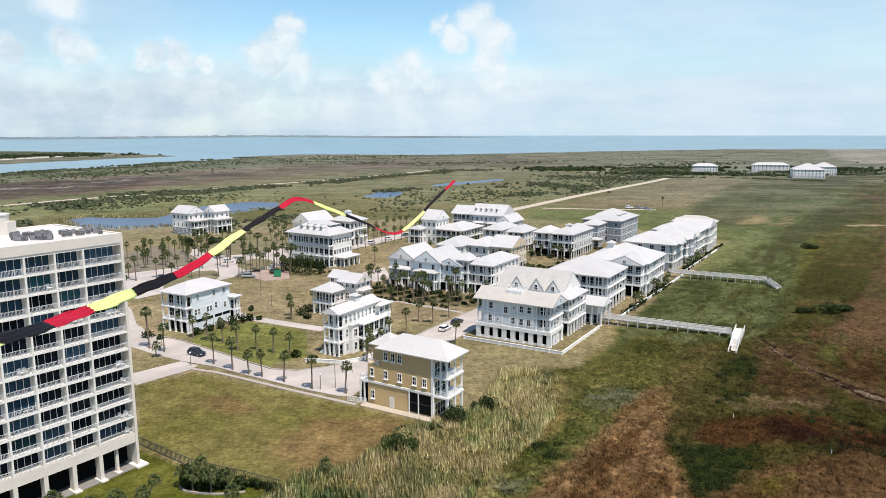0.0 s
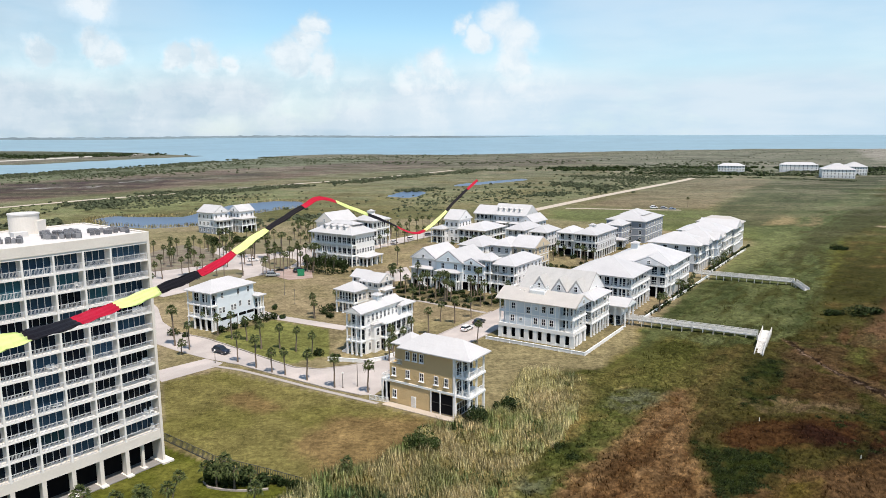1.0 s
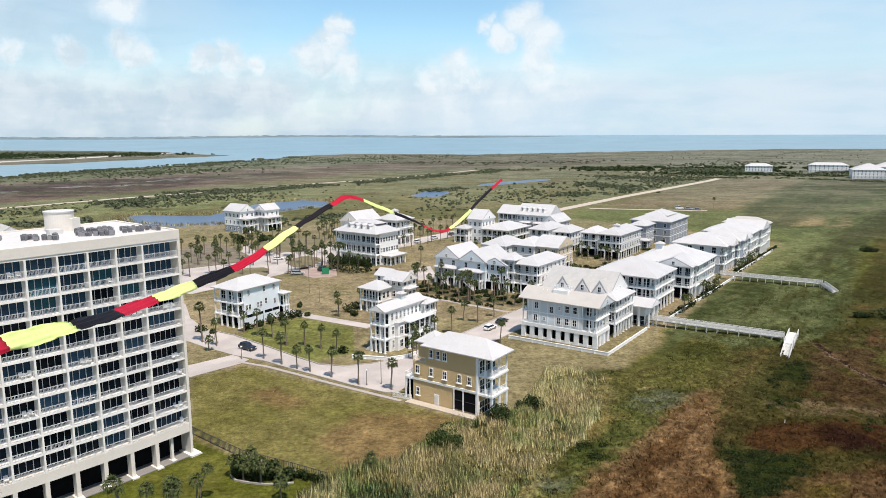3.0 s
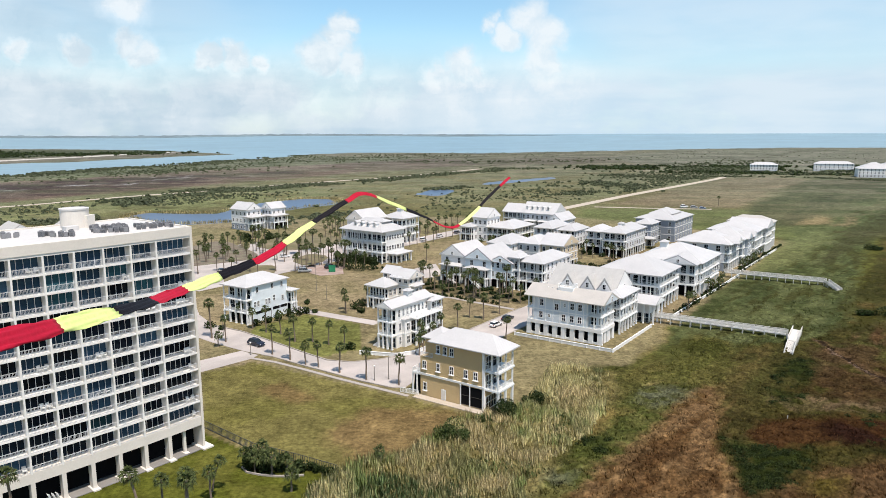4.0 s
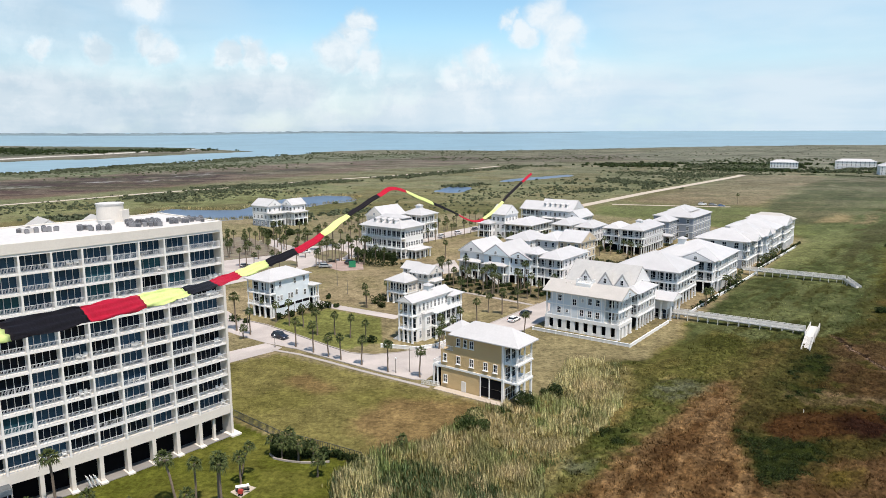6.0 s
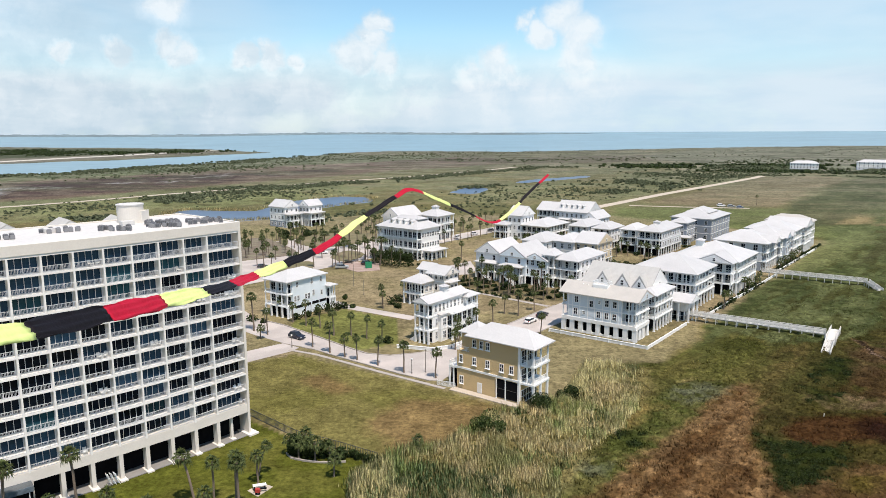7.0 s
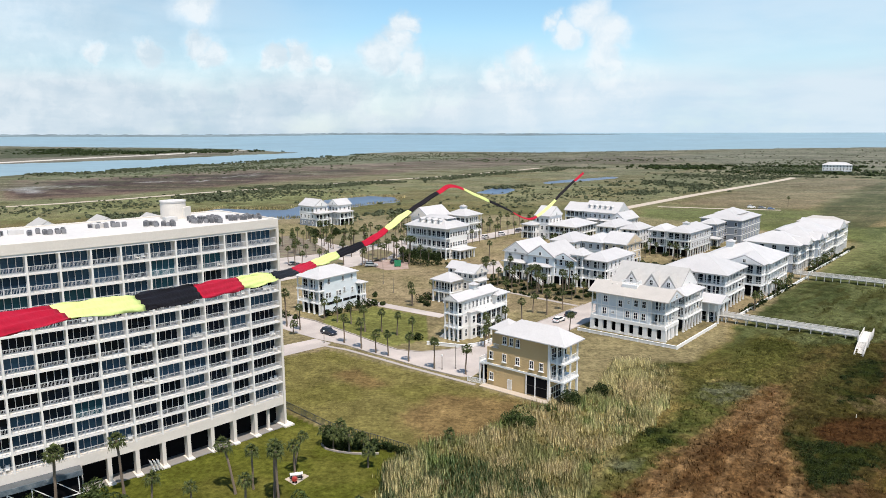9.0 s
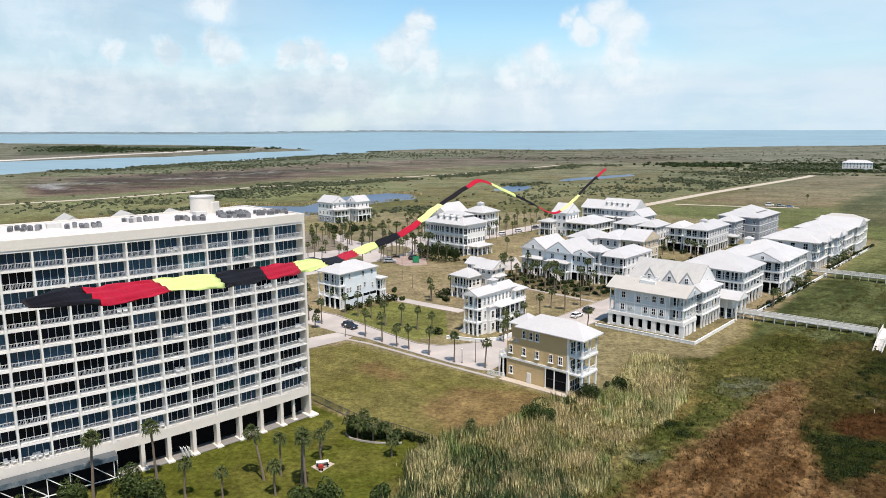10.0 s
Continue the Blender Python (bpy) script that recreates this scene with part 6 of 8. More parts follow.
def tapered(bm, pts, radii, sides=7):
    """A tube along points."""
    rings = []
    for i, (p, r) in enumerate(zip(pts, radii)):
        d = (pts[min(i + 1, len(pts) - 1)] - pts[max(i - 1, 0)]).normalized()
        s = d.orthogonal().normalized()
        t = d.cross(s)
        rings.append([bm.verts.new(p + (s * math.cos(k) + t * math.sin(k)) * r) for k in (2 * math.pi * j / sides for j in range(sides))])
    for a, b in zip(rings, rings[1:]):
        for j in range(sides):
            bm.faces.new((a[j], a[(j + 1) % sides], b[(j + 1) % sides], b[j]))
    bm.faces.new(rings[0][::-1])
    bm.faces.new(rings[-1])


def palm_kind(height, lean, seed, fronds=30, size=1.5):
    """A fan palm: bent trunk, skirt of dry fronds, round head of fan leaves."""
    rnd = random.Random(seed)
    root = thing("palm_tree", Matrix.Translation((0, 0, -60)), "fan palm with slim grey trunk and round green crown", "palm tree", "palms of the village")
    bm = bmesh.new()
    top = Vector((lean, 0, height))
    pts = [Vector((lean * (k / 6) ** 1.6 + 0.04 * math.sin(k * 1.7 + seed), 0.05 * math.sin(k + seed), height * k / 6)) for k in range(7)]
    r = 0.12 + 0.008 * height
    tapered(bm, pts, [r * 1.35, r * 1.05, r, r * 0.95, r * 0.9, r * 0.95, r * 1.1])
    part("trunk", bm, M_TRUNK, root)
    top = pts[-1]

    def fan(bm, way, length, droop, blades=9):
        side = way.cross(Vector((0, 0, 1)))
        side = side.normalized() if side.length > 0.05 else Vector((1, 0, 0))
        up = side.cross(way)
        stem = top + way * length * 0.5 + Vector((0, 0, -droop * 0.15))
        b0 = bm.verts.new(top + side * 0.03)
        b1 = bm.verts.new(top - side * 0.03)
        s0 = bm.verts.new(stem)
        bm.faces.new((b0, b1, s0))
        for j in range(blades):
            a = radians(-78 + 156 * j / (blades - 1)) + rnd.uniform(-0.06, 0.06)
            d = way * math.cos(a) + side * math.sin(a)
            q = length * rnd.uniform(0.45, 0.62) * (1 - 0.25 * abs(math.sin(a)))
            w = side * math.cos(a) - way * math.sin(a)
            mid = stem + d * q * 0.55 + up * 0.05
            tip = stem + d * q + Vector((0, 0, -droop * rnd.uniform(0.3, 0.8)))
            v = [bm.verts.new(stem), bm.verts.new(mid + w * 0.075), bm.verts.new(tip), bm.verts.new(mid - w * 0.075)]
            bm.faces.new(v)
    bm = bmesh.new()
    for k in range(fronds):
        az = 2.399 * k + rnd.uniform(-0.3, 0.3)
        el = math.asin(max(-0.55, min(0.98, 1 - 1.45 * (k + 0.5) / fronds)))
        way = Vector((math.cos(az) * math.cos(el), math.sin(az) * math.cos(el), math.sin(el)))
        fan(bm, way, size * rnd.uniform(0.85, 1.15), 0.35 + 0.5 * (1 - way.z))
    part("crown", bm, M_FROND, root)
    bm = bmesh.new()
    for k in range(8):
        az = 2.399 * k + rnd.uniform(-0.4, 0.4)
        way = Vector((math.cos(az) * 0.55, math.sin(az) * 0.55, -0.83))
        fan(bm, way, size * rnd.uniform(0.6, 0.8), 0.2, 6)
    part("dry_fronds", bm, M_FROND_DRY, root)
    return root


PALMS = [palm_kind(h, l, s, f, z) for h, l, s, f, z in ((4.6, 0.0, 1, 20, 1.35), (5.8, 0.3, 2, 22, 1.35), (6.8, 0.0, 3, 22, 1.45), (8.4, 0.35, 4, 26, 1.6), (7.2, 1.9, 5, 26, 1.6), (3.0, 0.2, 6, 22, 1.4))]
palm_rnd = random.Random(11)
PALM_USED = set()


def palm(x, y, h, kind=None, turn=None):
    if kind is None:
        kind = min((0, 1, 2, 3, 5), key=lambda k: abs((4.6, 5.8, 6.8, 8.4, 7.2, 3.0)[k] - h))
    hs = (4.6, 5.8, 6.8, 8.4, 7.2, 3.0)[kind]
    turn = palm_rnd.uniform(0, 360) if turn is None else turn
    m = Matrix.Translation((x, y, -0.03)) @ Matrix.Rotation(radians(turn), 4, "Z") @ Matrix.Scale(h / hs, 4)
    if kind not in PALM_USED:
        PALM_USED.add(kind)
        PALMS[kind].matrix_basis = m
        return PALMS[kind]
    s = PALMS[kind].matrix_basis.to_scale()[0]
    return copy_thing(PALMS[kind], m @ Matrix.Scale(1 / s, 4))


# along the street and the lawns
for x, y, h in ((-74.7, 169, 9.6), (-69.7, 166, 6.5), (-72.7, 184.4, 5), (-67.1, 179, 4.9), (-62.1, 175.3, 6.6), (-57.7, 174.2, 5.7), (-54.4, 156.8, 6.7), (-51.8, 167.2, 6.3),
                (-48.8, 152.9, 7.0), (-47.3, 167.8, 5.6), (-42.5, 165.3, 5.5), (-38.3, 164.8, 4.4), (-70.2, 162.2, 3.0), (-44.3, 149.9, 4.8), (-40.8, 148.3, 5.6), (-35.1, 144.9, 6.2),
                (-28.2, 140.8, 6.6), (-20.7, 138.1, 6.1)):
    palm(x, y, h)
for x, y, h, kind, turn in ((-48.3, 81.7, 7.4, 4, 160), (-46.2, 83.5, 6.3, 2, 0), (-41.9, 81.4, 8.2, 3, 40), (-40.6, 79.6, 8.4, 3, 130), (-41.9, 89.4, 4.6, 0, 0), (-42.7, 91.9, 5.0, 4, 10),
                            (-57.4, 74.7, 5.6, 1, 0), (-51.9, 75.6, 4.2, 0, 60), (-44.6, 77.6, 4.8, 0, 0), (-30.8, 92.8, 3.1, 5, 0), (-70.6, 72.3, 9.4, 3, 0), (-64.6, 78.8, 8.8, 3, 200)):
    palm(x, y, h, kind, turn)
# in front of the palm-fronted row
for k in range(24):
    p = P(-52 + 46 * ((k * 0.618) % 1), palm_rnd.uniform(64, 78))
    palm(p.x, p.y, palm_rnd.uniform(5.0, 8.5))
# corner street, both verges
for b in range(14, 60, 8):
    for a in (-7.2, 7.4):
        if palm_rnd.random() < 0.8 and not (a > 0 and b > 34 and b < 42):
            p = P(a + palm_rnd.uniform(-0.5, 0.5), b + palm_rnd.uniform(-1.5, 1.5))
            palm(p.x, p.y, palm_rnd.uniform(5, 7))
# lawn beside the white corner house and round it
for a, b in ((-18, 12), (-15.5, 26), (-3, 8), (-5, 16), (-4.5, 11.5), (-20, 40), (-12, 44), (-26, 50), (-48, 30), (-45, 27), (-50, 42)):
    p = P(a, b)
    palm(p.x, p.y, palm_rnd.uniform(4.5, 6.5))
# plaza and gardens by the inn and the pond
for k in range(62):
    a, b = -184 + 76 * ((k * 0.6180339) % 1), 20 + 96 * ((k * 0.4142) % 1)
    p = P(a, b)
    palm(p.x, p.y, palm_rnd.uniform(5, 9))
for k in range(10):
    p = P(-107 + palm_rnd.uniform(-3, 3), 62 + k * 2.6)
    palm(p.x, p.y, palm_rnd.uniform(6, 9))
for k in range(7):
    p = P(-106 + 3.4 * k, 78 + palm_rnd.uniform(-2, 3))
    palm(p.x, p.y, palm_rnd.uniform(5, 7.5))
for b in range(122, 214, 6):
    for a in (-104.5, -121):
        p = P(a + palm_rnd.uniform(-1, 1), b + palm_rnd.uniform(-1, 1))
        palm(p.x, p.y, palm_rnd.uniform(5.5, 8.5))
for k in range(26):
    p = P(-190 + 70 * ((k * 0.618) % 1), 118 + 60 * ((k * 0.37) % 1))
    palm(p.x, p.y, palm_rnd.uniform(4, 6.5))
# rows in the mulched bed
for i in range(4):
    for j in range(6):
        x, y = -136 + 5.6 * i + 3.4 * j, 308 + 7.2 * i - 7.0 * j
        palm(x + palm_rnd.uniform(-1, 1), y + palm_rnd.uniform(-1, 1), palm_rnd.uniform(4.5, 6.5))
palm(159, 507, 6.5)
# between the houses behind
for k in range(34):
    a, b = -74 + 70 * ((k * 0.618) % 1), (108, 146, 152, 158)[k % 4] + palm_rnd.uniform(-3, 3)
    p = P(a, b)
    palm(p.x, p.y, palm_rnd.uniform(4.5, 7))
for k in range(12):
    p = P(3 + palm_rnd.uniform(-2, 8), 108 + k * 8)
    palm(p.x, p.y, palm_rnd.uniform(4.5, 6.5))
for b in (88, 96, 112, 118, 124, 130, 163, 170, 178, 186, 194):
    p = P(37.6 + palm_rnd.uniform(-0.7, 0.7), b)
    palm(p.x, p.y, palm_rnd.uniform(3.0, 5.0))


def scatter(name, spots, label, category, m, blades, lo, hi, width, spread, lean, colours=None, kind="stuff", bend=0.25, seed=0, soft=0.0):
    """Tufts of thin blades at the given spots, in one mesh."""
    rng = np.random.default_rng(seed)
    n = len(spots)
    if n == 0:
        return
    base = np.repeat(spots, blades, 0)
    k = len(base)
    base = base + np.concatenate([rng.normal(0, spread, (k, 2)), np.zeros((k, 1))], 1)
    az = rng.uniform(0, 2 * np.pi, k)
    h = rng.uniform(lo, hi, k) * np.repeat(rng.uniform(0.75, 1.2, n), blades)
    w = width * rng.uniform(0.6, 1.4, k)
    side = np.stack([np.cos(az), np.sin(az), np.zeros(k)], 1)
    out = np.stack([np.cos(az - 1.3), np.sin(az - 1.3), np.zeros(k)], 1) * rng.uniform(0, bend, k)[:, None] + np.array(lean)
    mid = base + out * (h * 0.35)[:, None] + np.array((0, 0, 1.0)) * (h * 0.6)[:, None]
    tip = base + out * h[:, None] + np.array((0, 0, 1.0)) * h[:, None]
    v = np.stack([base - side * w[:, None], base + side * w[:, None], mid + side * (w * 0.8)[:, None], tip, mid - side * (w * 0.8)[:, None]], 1).reshape(-1, 3)
    idx = np.arange(k)[:, None] * 5
    faces = np.concatenate([idx + np.array([0, 1, 2, 4])], 0).tolist() + (idx + np.array([4, 2, 3])).tolist()
    me = bpy.data.meshes.new(name)
    me.from_pydata(v.tolist(), [], faces)
    if soft:
        nrm = np.cross(v[1::5] - v[0::5], v[2::5] - v[1::5])
        nrm /= np.linalg.norm(nrm, axis=1, keepdims=True) + 1e-9
        nrm = nrm * 0.45 + np.array((0, 0, soft))
        me.normals_split_custom_set_from_vertices(np.repeat(nrm / np.linalg.norm(nrm, axis=1, keepdims=True), 5, 0).tolist())
    if colours is not None:
        ca = me.color_attributes.new("cover", "FLOAT_COLOR", "POINT")
        c = np.repeat(np.repeat(colours, blades, 0), 5, 0)
        ca.data.foreach_set("color", np.concatenate([c, np.ones((len(c), 1))], 1).reshape(-1).astype(np.float32))
    me.materials.append(m)
    return tagged(new(name, me), label, category, kind=kind)


def spots_in(poly, per_m2, seed, keep=None):
    rng = np.random.default_rng(seed)
    q = np.array(poly)
    lo, hi = q.min(0), q.max(0)
    n = int((hi - lo).prod() * per_m2)
    p = rng.uniform(lo, hi, (n, 2))
    wx = p[:, 0] + (fbm(p[:, 0], p[:, 1], 8, 3, 5) - 0.5) * 7
    wy = p[:, 1] + (fbm(p[:, 0], p[:, 1], 8, 3, 9) - 0.5) * 7
    p = p[inside(wx, wy, poly)]
    if keep is not None:
        p = p[keep(p[:, 0], p[:, 1], rng)]
    return np.concatenate([p, np.zeros((len(p), 1))], 1)


thin = lambda x, y, rng: rng.uniform(0, 1, len(x)) < np.clip((fbm(x, y, 5, 3, 77) - 0.34) * 5, 0.10, 1)
q = spots_in(REED_BED, 10.5, 1, thin)
k = np.clip((fbm(q[:, 0], q[:, 1], 5, 3, 79) - 0.42) * 5 + np.random.default_rng(3).uniform(-0.4, 0.4, len(q)), 0, 1)[:, None]
k = k * np.clip((136 - q[:, 1]) / 14, 0.15, 1)[:, None]
b = np.clip((fbm(q[:, 0], q[:, 1], 7, 3, 89) - 0.50) * 6 + np.random.default_rng(8).uniform(-0.3, 0.3, len(q)), 0, 1)[:, None]
dense = np.clip((fbm(q[:, 0], q[:, 1], 3.2, 3, 99) - 0.36) * 4, 0.12, 1)
q, k, b = (v[np.random.default_rng(18).uniform(0, 1, len(q)) < dense] for v in (q, k, b))
c = np.array((0.385, 0.350, 0.190)) * (1 - k) + np.array((0.140, 0.180, 0.064)) * k
c = c * (1 - 0.4 * b) + np.array((0.30, 0.225, 0.140)) * 0.4 * b
scatter("reed_bed", q, "dense stand of tall pale reeds beside the yellow house", "reeds", M_COVER, 8, 1.0, 2.3, 0.036, 0.26, (-0.12, 0.20, 0), c, bend=0.42, seed=1, soft=1.0)
q = spots_in(REED_BED, 3.2, 2)
k = np.clip((fbm(q[:, 0], q[:, 1], 6, 3, 81) - 0.46) * 6, 0, 1)[:, None]
c = (np.array((0.210, 0.190, 0.085)) * (1 - k) + np.array((0.075, 0.105, 0.045)) * k) * (0.6 + 0.8 * fbm(q[:, 0], q[:, 1], 3, 3, 83))[:, None]
scatter("reed_undergrowth", q, "green leafy undergrowth among the reeds", "reeds", M_COVER, 8, 0.4, 1.1, 0.055, 0.45, (-0.2, 0.4, 0), c, bend=0.7, seed=2, soft=1.0)
# leafy green rushes at the lawn end of the reed bed
q = spots_in([(-26, 92), (-20, 97), (-10, 97), (-3, 92), (2, 84), (-8, 76), (-28, 76)], 2.6, 12)
c = np.array((0.080, 0.115, 0.052)) * (0.55 + 0.9 * fbm(q[:, 0], q[:, 1], 2.5, 3, 85))[:, None]
scatter("green_rushes", q, "dark green leafy rushes in front of the pale reeds", "rushes", M_COVER, 10, 0.7, 1.8, 0.06, 0.45, (-0.15, 0.2, 0), c, bend=0.6, seed=9, soft=1.0)


def marsh_spots(poly, per_m2, seed):
    q = spots_in(poly, per_m2, seed)
    d = np.hypot(q[:, 0], q[:, 1])
    rng = np.random.default_rng(seed + 50)
    q = q[rng.uniform(0, 1, len(q)) < np.clip((112 / d) ** 2.4, 0.03, 1)]
    c, h, w = ground_zone(q[:, 0], q[:, 1])
    q[:, 2] = np.maximum(h, 0) * 0.8 + np.where(inside(q[:, 0], q[:, 1], MARSH), 0.10, -0.08)
    return q, c


FRONT_NEAR = [(24, 150), (36, 152), (48, 172), (80, 215), (118, 262), (160, 262), (150, 160), (110, 66), (0, 66), (-8, 74), (2, 90), (8, 107), (16, 121), (22, 136)]
q, c = marsh_spots(FRONT_NEAR, 2.3, 5)
tone = np.random.default_rng(15).uniform(0.5, 1.5, (len(q), 1)) * (0.30 + 1.4 * fbm(q[:, 0] * 0.857 - q[:, 1] * 0.515, (q[:, 0] * 0.515 + q[:, 1] * 0.857) * 0.35, 1.6, 3, 87))[:, None]
scatter("marsh_grass", q, "rough tussocky marsh grass in green and brown", "grass", M_COVER, 7, 0.20, 0.58, 0.045, 0.32, (-0.20, 0.45, 0), c * 1.05 * tone, bend=0.6, seed=5, soft=1.0)
LOT = [(-65, 142), (-53, 114), (-24, 98), (0, 120), (-18, 130), (-56, 148)]
q = spots_in(LOT, 1.6, 6)
c, h, w = ground_zone(q[:, 0], q[:, 1])
scatter("lot_grass", q, "short dry grass on the vacant lot", "grass", M_COVER, 6, 0.03, 0.08, 0.022, 0.35, (-0.4, 0.9, 0), c * 1.05, bend=0.6, seed=6, soft=1.2)


def bush_bm(bm, centre, size, leaves, rnd, leaf=0.3):
    """A shrub of many small leaf clumps with an uneven outline."""
    cx, cy, cz = centre
    lumps = [(rnd.uniform(-0.55, 0.55) * size[0], rnd.uniform(-0.55, 0.55) * size[1], rnd.uniform(0.25, 0.75) * size[2], rnd.uniform(0.35, 0.6)) for _ in range(7)]
    for _ in range(leaves):
        lx, ly, lz, lr = rnd.choice(lumps)
        d = Vector((rnd.gauss(0, 1), rnd.gauss(0, 1), rnd.gauss(0, 1))).normalized()
        p = Vector((cx + lx + d.x * lr * size[0], cy + ly + d.y * lr * size[1], max(0.05, cz + lz + d.z * lr * size[2])))
        a = (d + Vector((rnd.gauss(0, 0.6), rnd.gauss(0, 0.6), rnd.gauss(0, 0.6)))).normalized()
        s = a.orthogonal().normalized()
        t = a.cross(s)
        q = leaf * rnd.uniform(0.5, 1.2)
        v = [bm.verts.new(p + s * q), bm.verts.new(p + t * q * 0.7), bm.verts.new(p - s * q), bm.verts.new(p - t * q * 0.7)]
        bm.faces.new(v)


bush_rnd = random.Random(3)


def bush(x, y, sx, sy, sz, label="rounded dark green shrub", leaves=500, leaf=0.25, m=None, turn=0, name="shrub"):
    bm = bmesh.new()
    bush_bm(bm, (0, 0, 0), (sx, sy, sz), leaves, bush_rnd, leaf)
    return solid(name, bm, m or M_BUSH, Matrix.Translation((x, y, 0)) @ Matrix.Rotation(radians(turn), 4, "Z"), label, "shrub", "shrubs and hedges")


bush(1.9, 122.6, 2.7, 2.6, 3.2, "dense dark green shrub beside the yellow house", 2600, 0.17)
bush(8.4, 128.5, 1.9, 1.8, 2.8, "dark green shrub in the reeds", 1500, 0.17)
bush(6.2, 128.6, 1.3, 1.2, 2.0, "dark green shrub in the reeds", 900, 0.17)
for x, y, sx, sy, sz in ((-8.9, 111.8, 3.0, 2.2, 3.0), (-6.0, 111.2, 2.2, 1.8, 2.4)):
    bush(x, y, sx, sy, sz, "wild green shrub at the edge of the reeds", 2000, 0.17, M_BUSH_LIGHT)
bush(-39.2, 99.2, 1.7, 1.5, 3.2, "large dark garden shrub in an edged bed", 3200, 0.19)
bush(-36.6, 99.0, 1.5, 1.4, 2.8, "large dark garden shrub in an edged bed", 2800, 0.19)
bush(-34.0, 99.4, 1.3, 1.3, 2.6, "large dark garden shrub in an edged bed", 2200, 0.19)
bush(-31.2, 99.2, 1.7, 1.0, 1.6, "low dark garden shrub in an edged bed", 600)
for k in range(5):
    bush(-29.6 + k * 1.5, 99.6 - k * 0.62, 1.1, 0.8, 1.2, "low clipped hedge along the fence", 320, 0.2)
for x, y, h in ((-18.7, 102.0, 2.6), (-38.2, 97.9, 2.9), (-35.4, 97.6, 3.3), (-40.6, 99.6, 2.7), (-33.0, 98.2, 2.4), (-37.6, 100.4, 3.4)):
    palm(x, y, h, 5)
for x, y, sx, sy, sz in ((-67.0, 74.5, 2.6, 2.2, 3.6), (-62.3, 73.6, 2.6, 2.0, 2.6), (-36.0, 78.0, 2.4, 2.0, 3.0), (-40.1, 77.0, 2.2, 1.8, 2.0), (-73.2, 71.5, 2.6, 2.2, 2.6), (-79.5, 69.5, 2.6, 2.2, 2.4), (-84.0, 70.0, 2.0, 1.8, 2.4), (-29, 79.5, 1.5, 1.5, 2.2)):
    bush(x, y, sx, sy, sz, "dense tropical garden shrub on the lawn", 2200, 0.20, M_BUSH_LIGHT)
for x, y, s in ((114.8, 202.8, 3.4), (122, 205, 2.4), (108, 203, 2.0), (169.7, 321, 2.6), (171.5, 320, 2.0)):
    bush(x, y, s * 1.3, s * 0.9, s * 0.8, "low dark shrub in the marsh", 700, 0.3)
# round dark bushes by the pond houses and the clipped hedge before the inn
bush(-123.7, 329.5, 3.4, 3.0, 3.6, "large round dark green bush on the plaza", 1500, 0.34)
bush(-114.4, 338.7, 3.2, 3.0, 3.8, "large round dark green bush on the plaza", 1500, 0.34)
for k in range(9):
    p = P(-108.5 + 2.7 * k, 89.8 + 0.5 * math.sin(k * 2.1))
    bush(p.x, p.y, 1.9, 1.5, 3.0, "tall dark hedge in front of the inn", 700, 0.3)
# broad-crowned palms before the inn
for x, y, hgt in ((-90.5, 288.0, 9.0), (-86.9, 294.9, 9.5), (-83.4, 305.0, 9.0), (-60.5, 266.8, 10.0), (-97.5, 296.0, 8.5)):
    palm(x, y, hgt, 3).matrix_basis @= Matrix.Diagonal((1.7, 1.7, 1.0, 1))
# planting beside the houses
def planting(spots):
    for a, b, s in spots:
        p = P(a, b)
        bush(p.x, p.y, s, s, s * 1.1, "green garden shrub planted beside a house", 260, 0.28)


planting(((-20.5, 2.5, 1.5), (-14.6, 2.0, 1.2), (36.6, 90, 1.2), (36.8, 100, 1.0), (37.2, 113, 1.4), (37.2, 120, 1.6), (37.2, 127, 1.2), (36.4, 164, 1.2), (36.8, 171, 1.4), (36.8, 178, 1.2), (36.8, 186, 1.5), (38, 200, 1.4), (-56.4, 3, 1.7), (-56.2, 6.5, 1.7), (-55.8, 10, 1.8), (-55.5, 14, 2.0)))
planting(((-55.5, 17.5, 1.9), (-54.8, 20, 1.4), (-53, 22, 1.0), (-65.5, -5.6, 1.6), (-61, -5.4, 1.2), (-46.5, 33.0, 2.0), (-47.5, 36.5, 1.8), (-42, 30.4, 1.4), (-101, 84, 3.0), (-97, 81, 3.4), (-93, 79, 3.6), (-89, 78, 3.4), (-85, 78, 3.0), (-82.5, 82, 2.4), (-4.2, 80, 1.5), (-12, 79, 1.4)))
planting(((-21, 78, 1.4), (-31, 75, 1.3), (-40, 75, 1.4), (-50, 77, 1.3), (-14, 159, 1.6), (-19, 159.5, 1.6), (-25, 161.5, 1.8), (-29, 162, 1.5), (-2, 221, 1.6), (-3, 228, 1.8), (-2.6, 236, 1.6), (-9, 214, 1.6), (-192, 108, 2.6), (-176, 109, 2.6), (-63, 28.5, 1.2)))


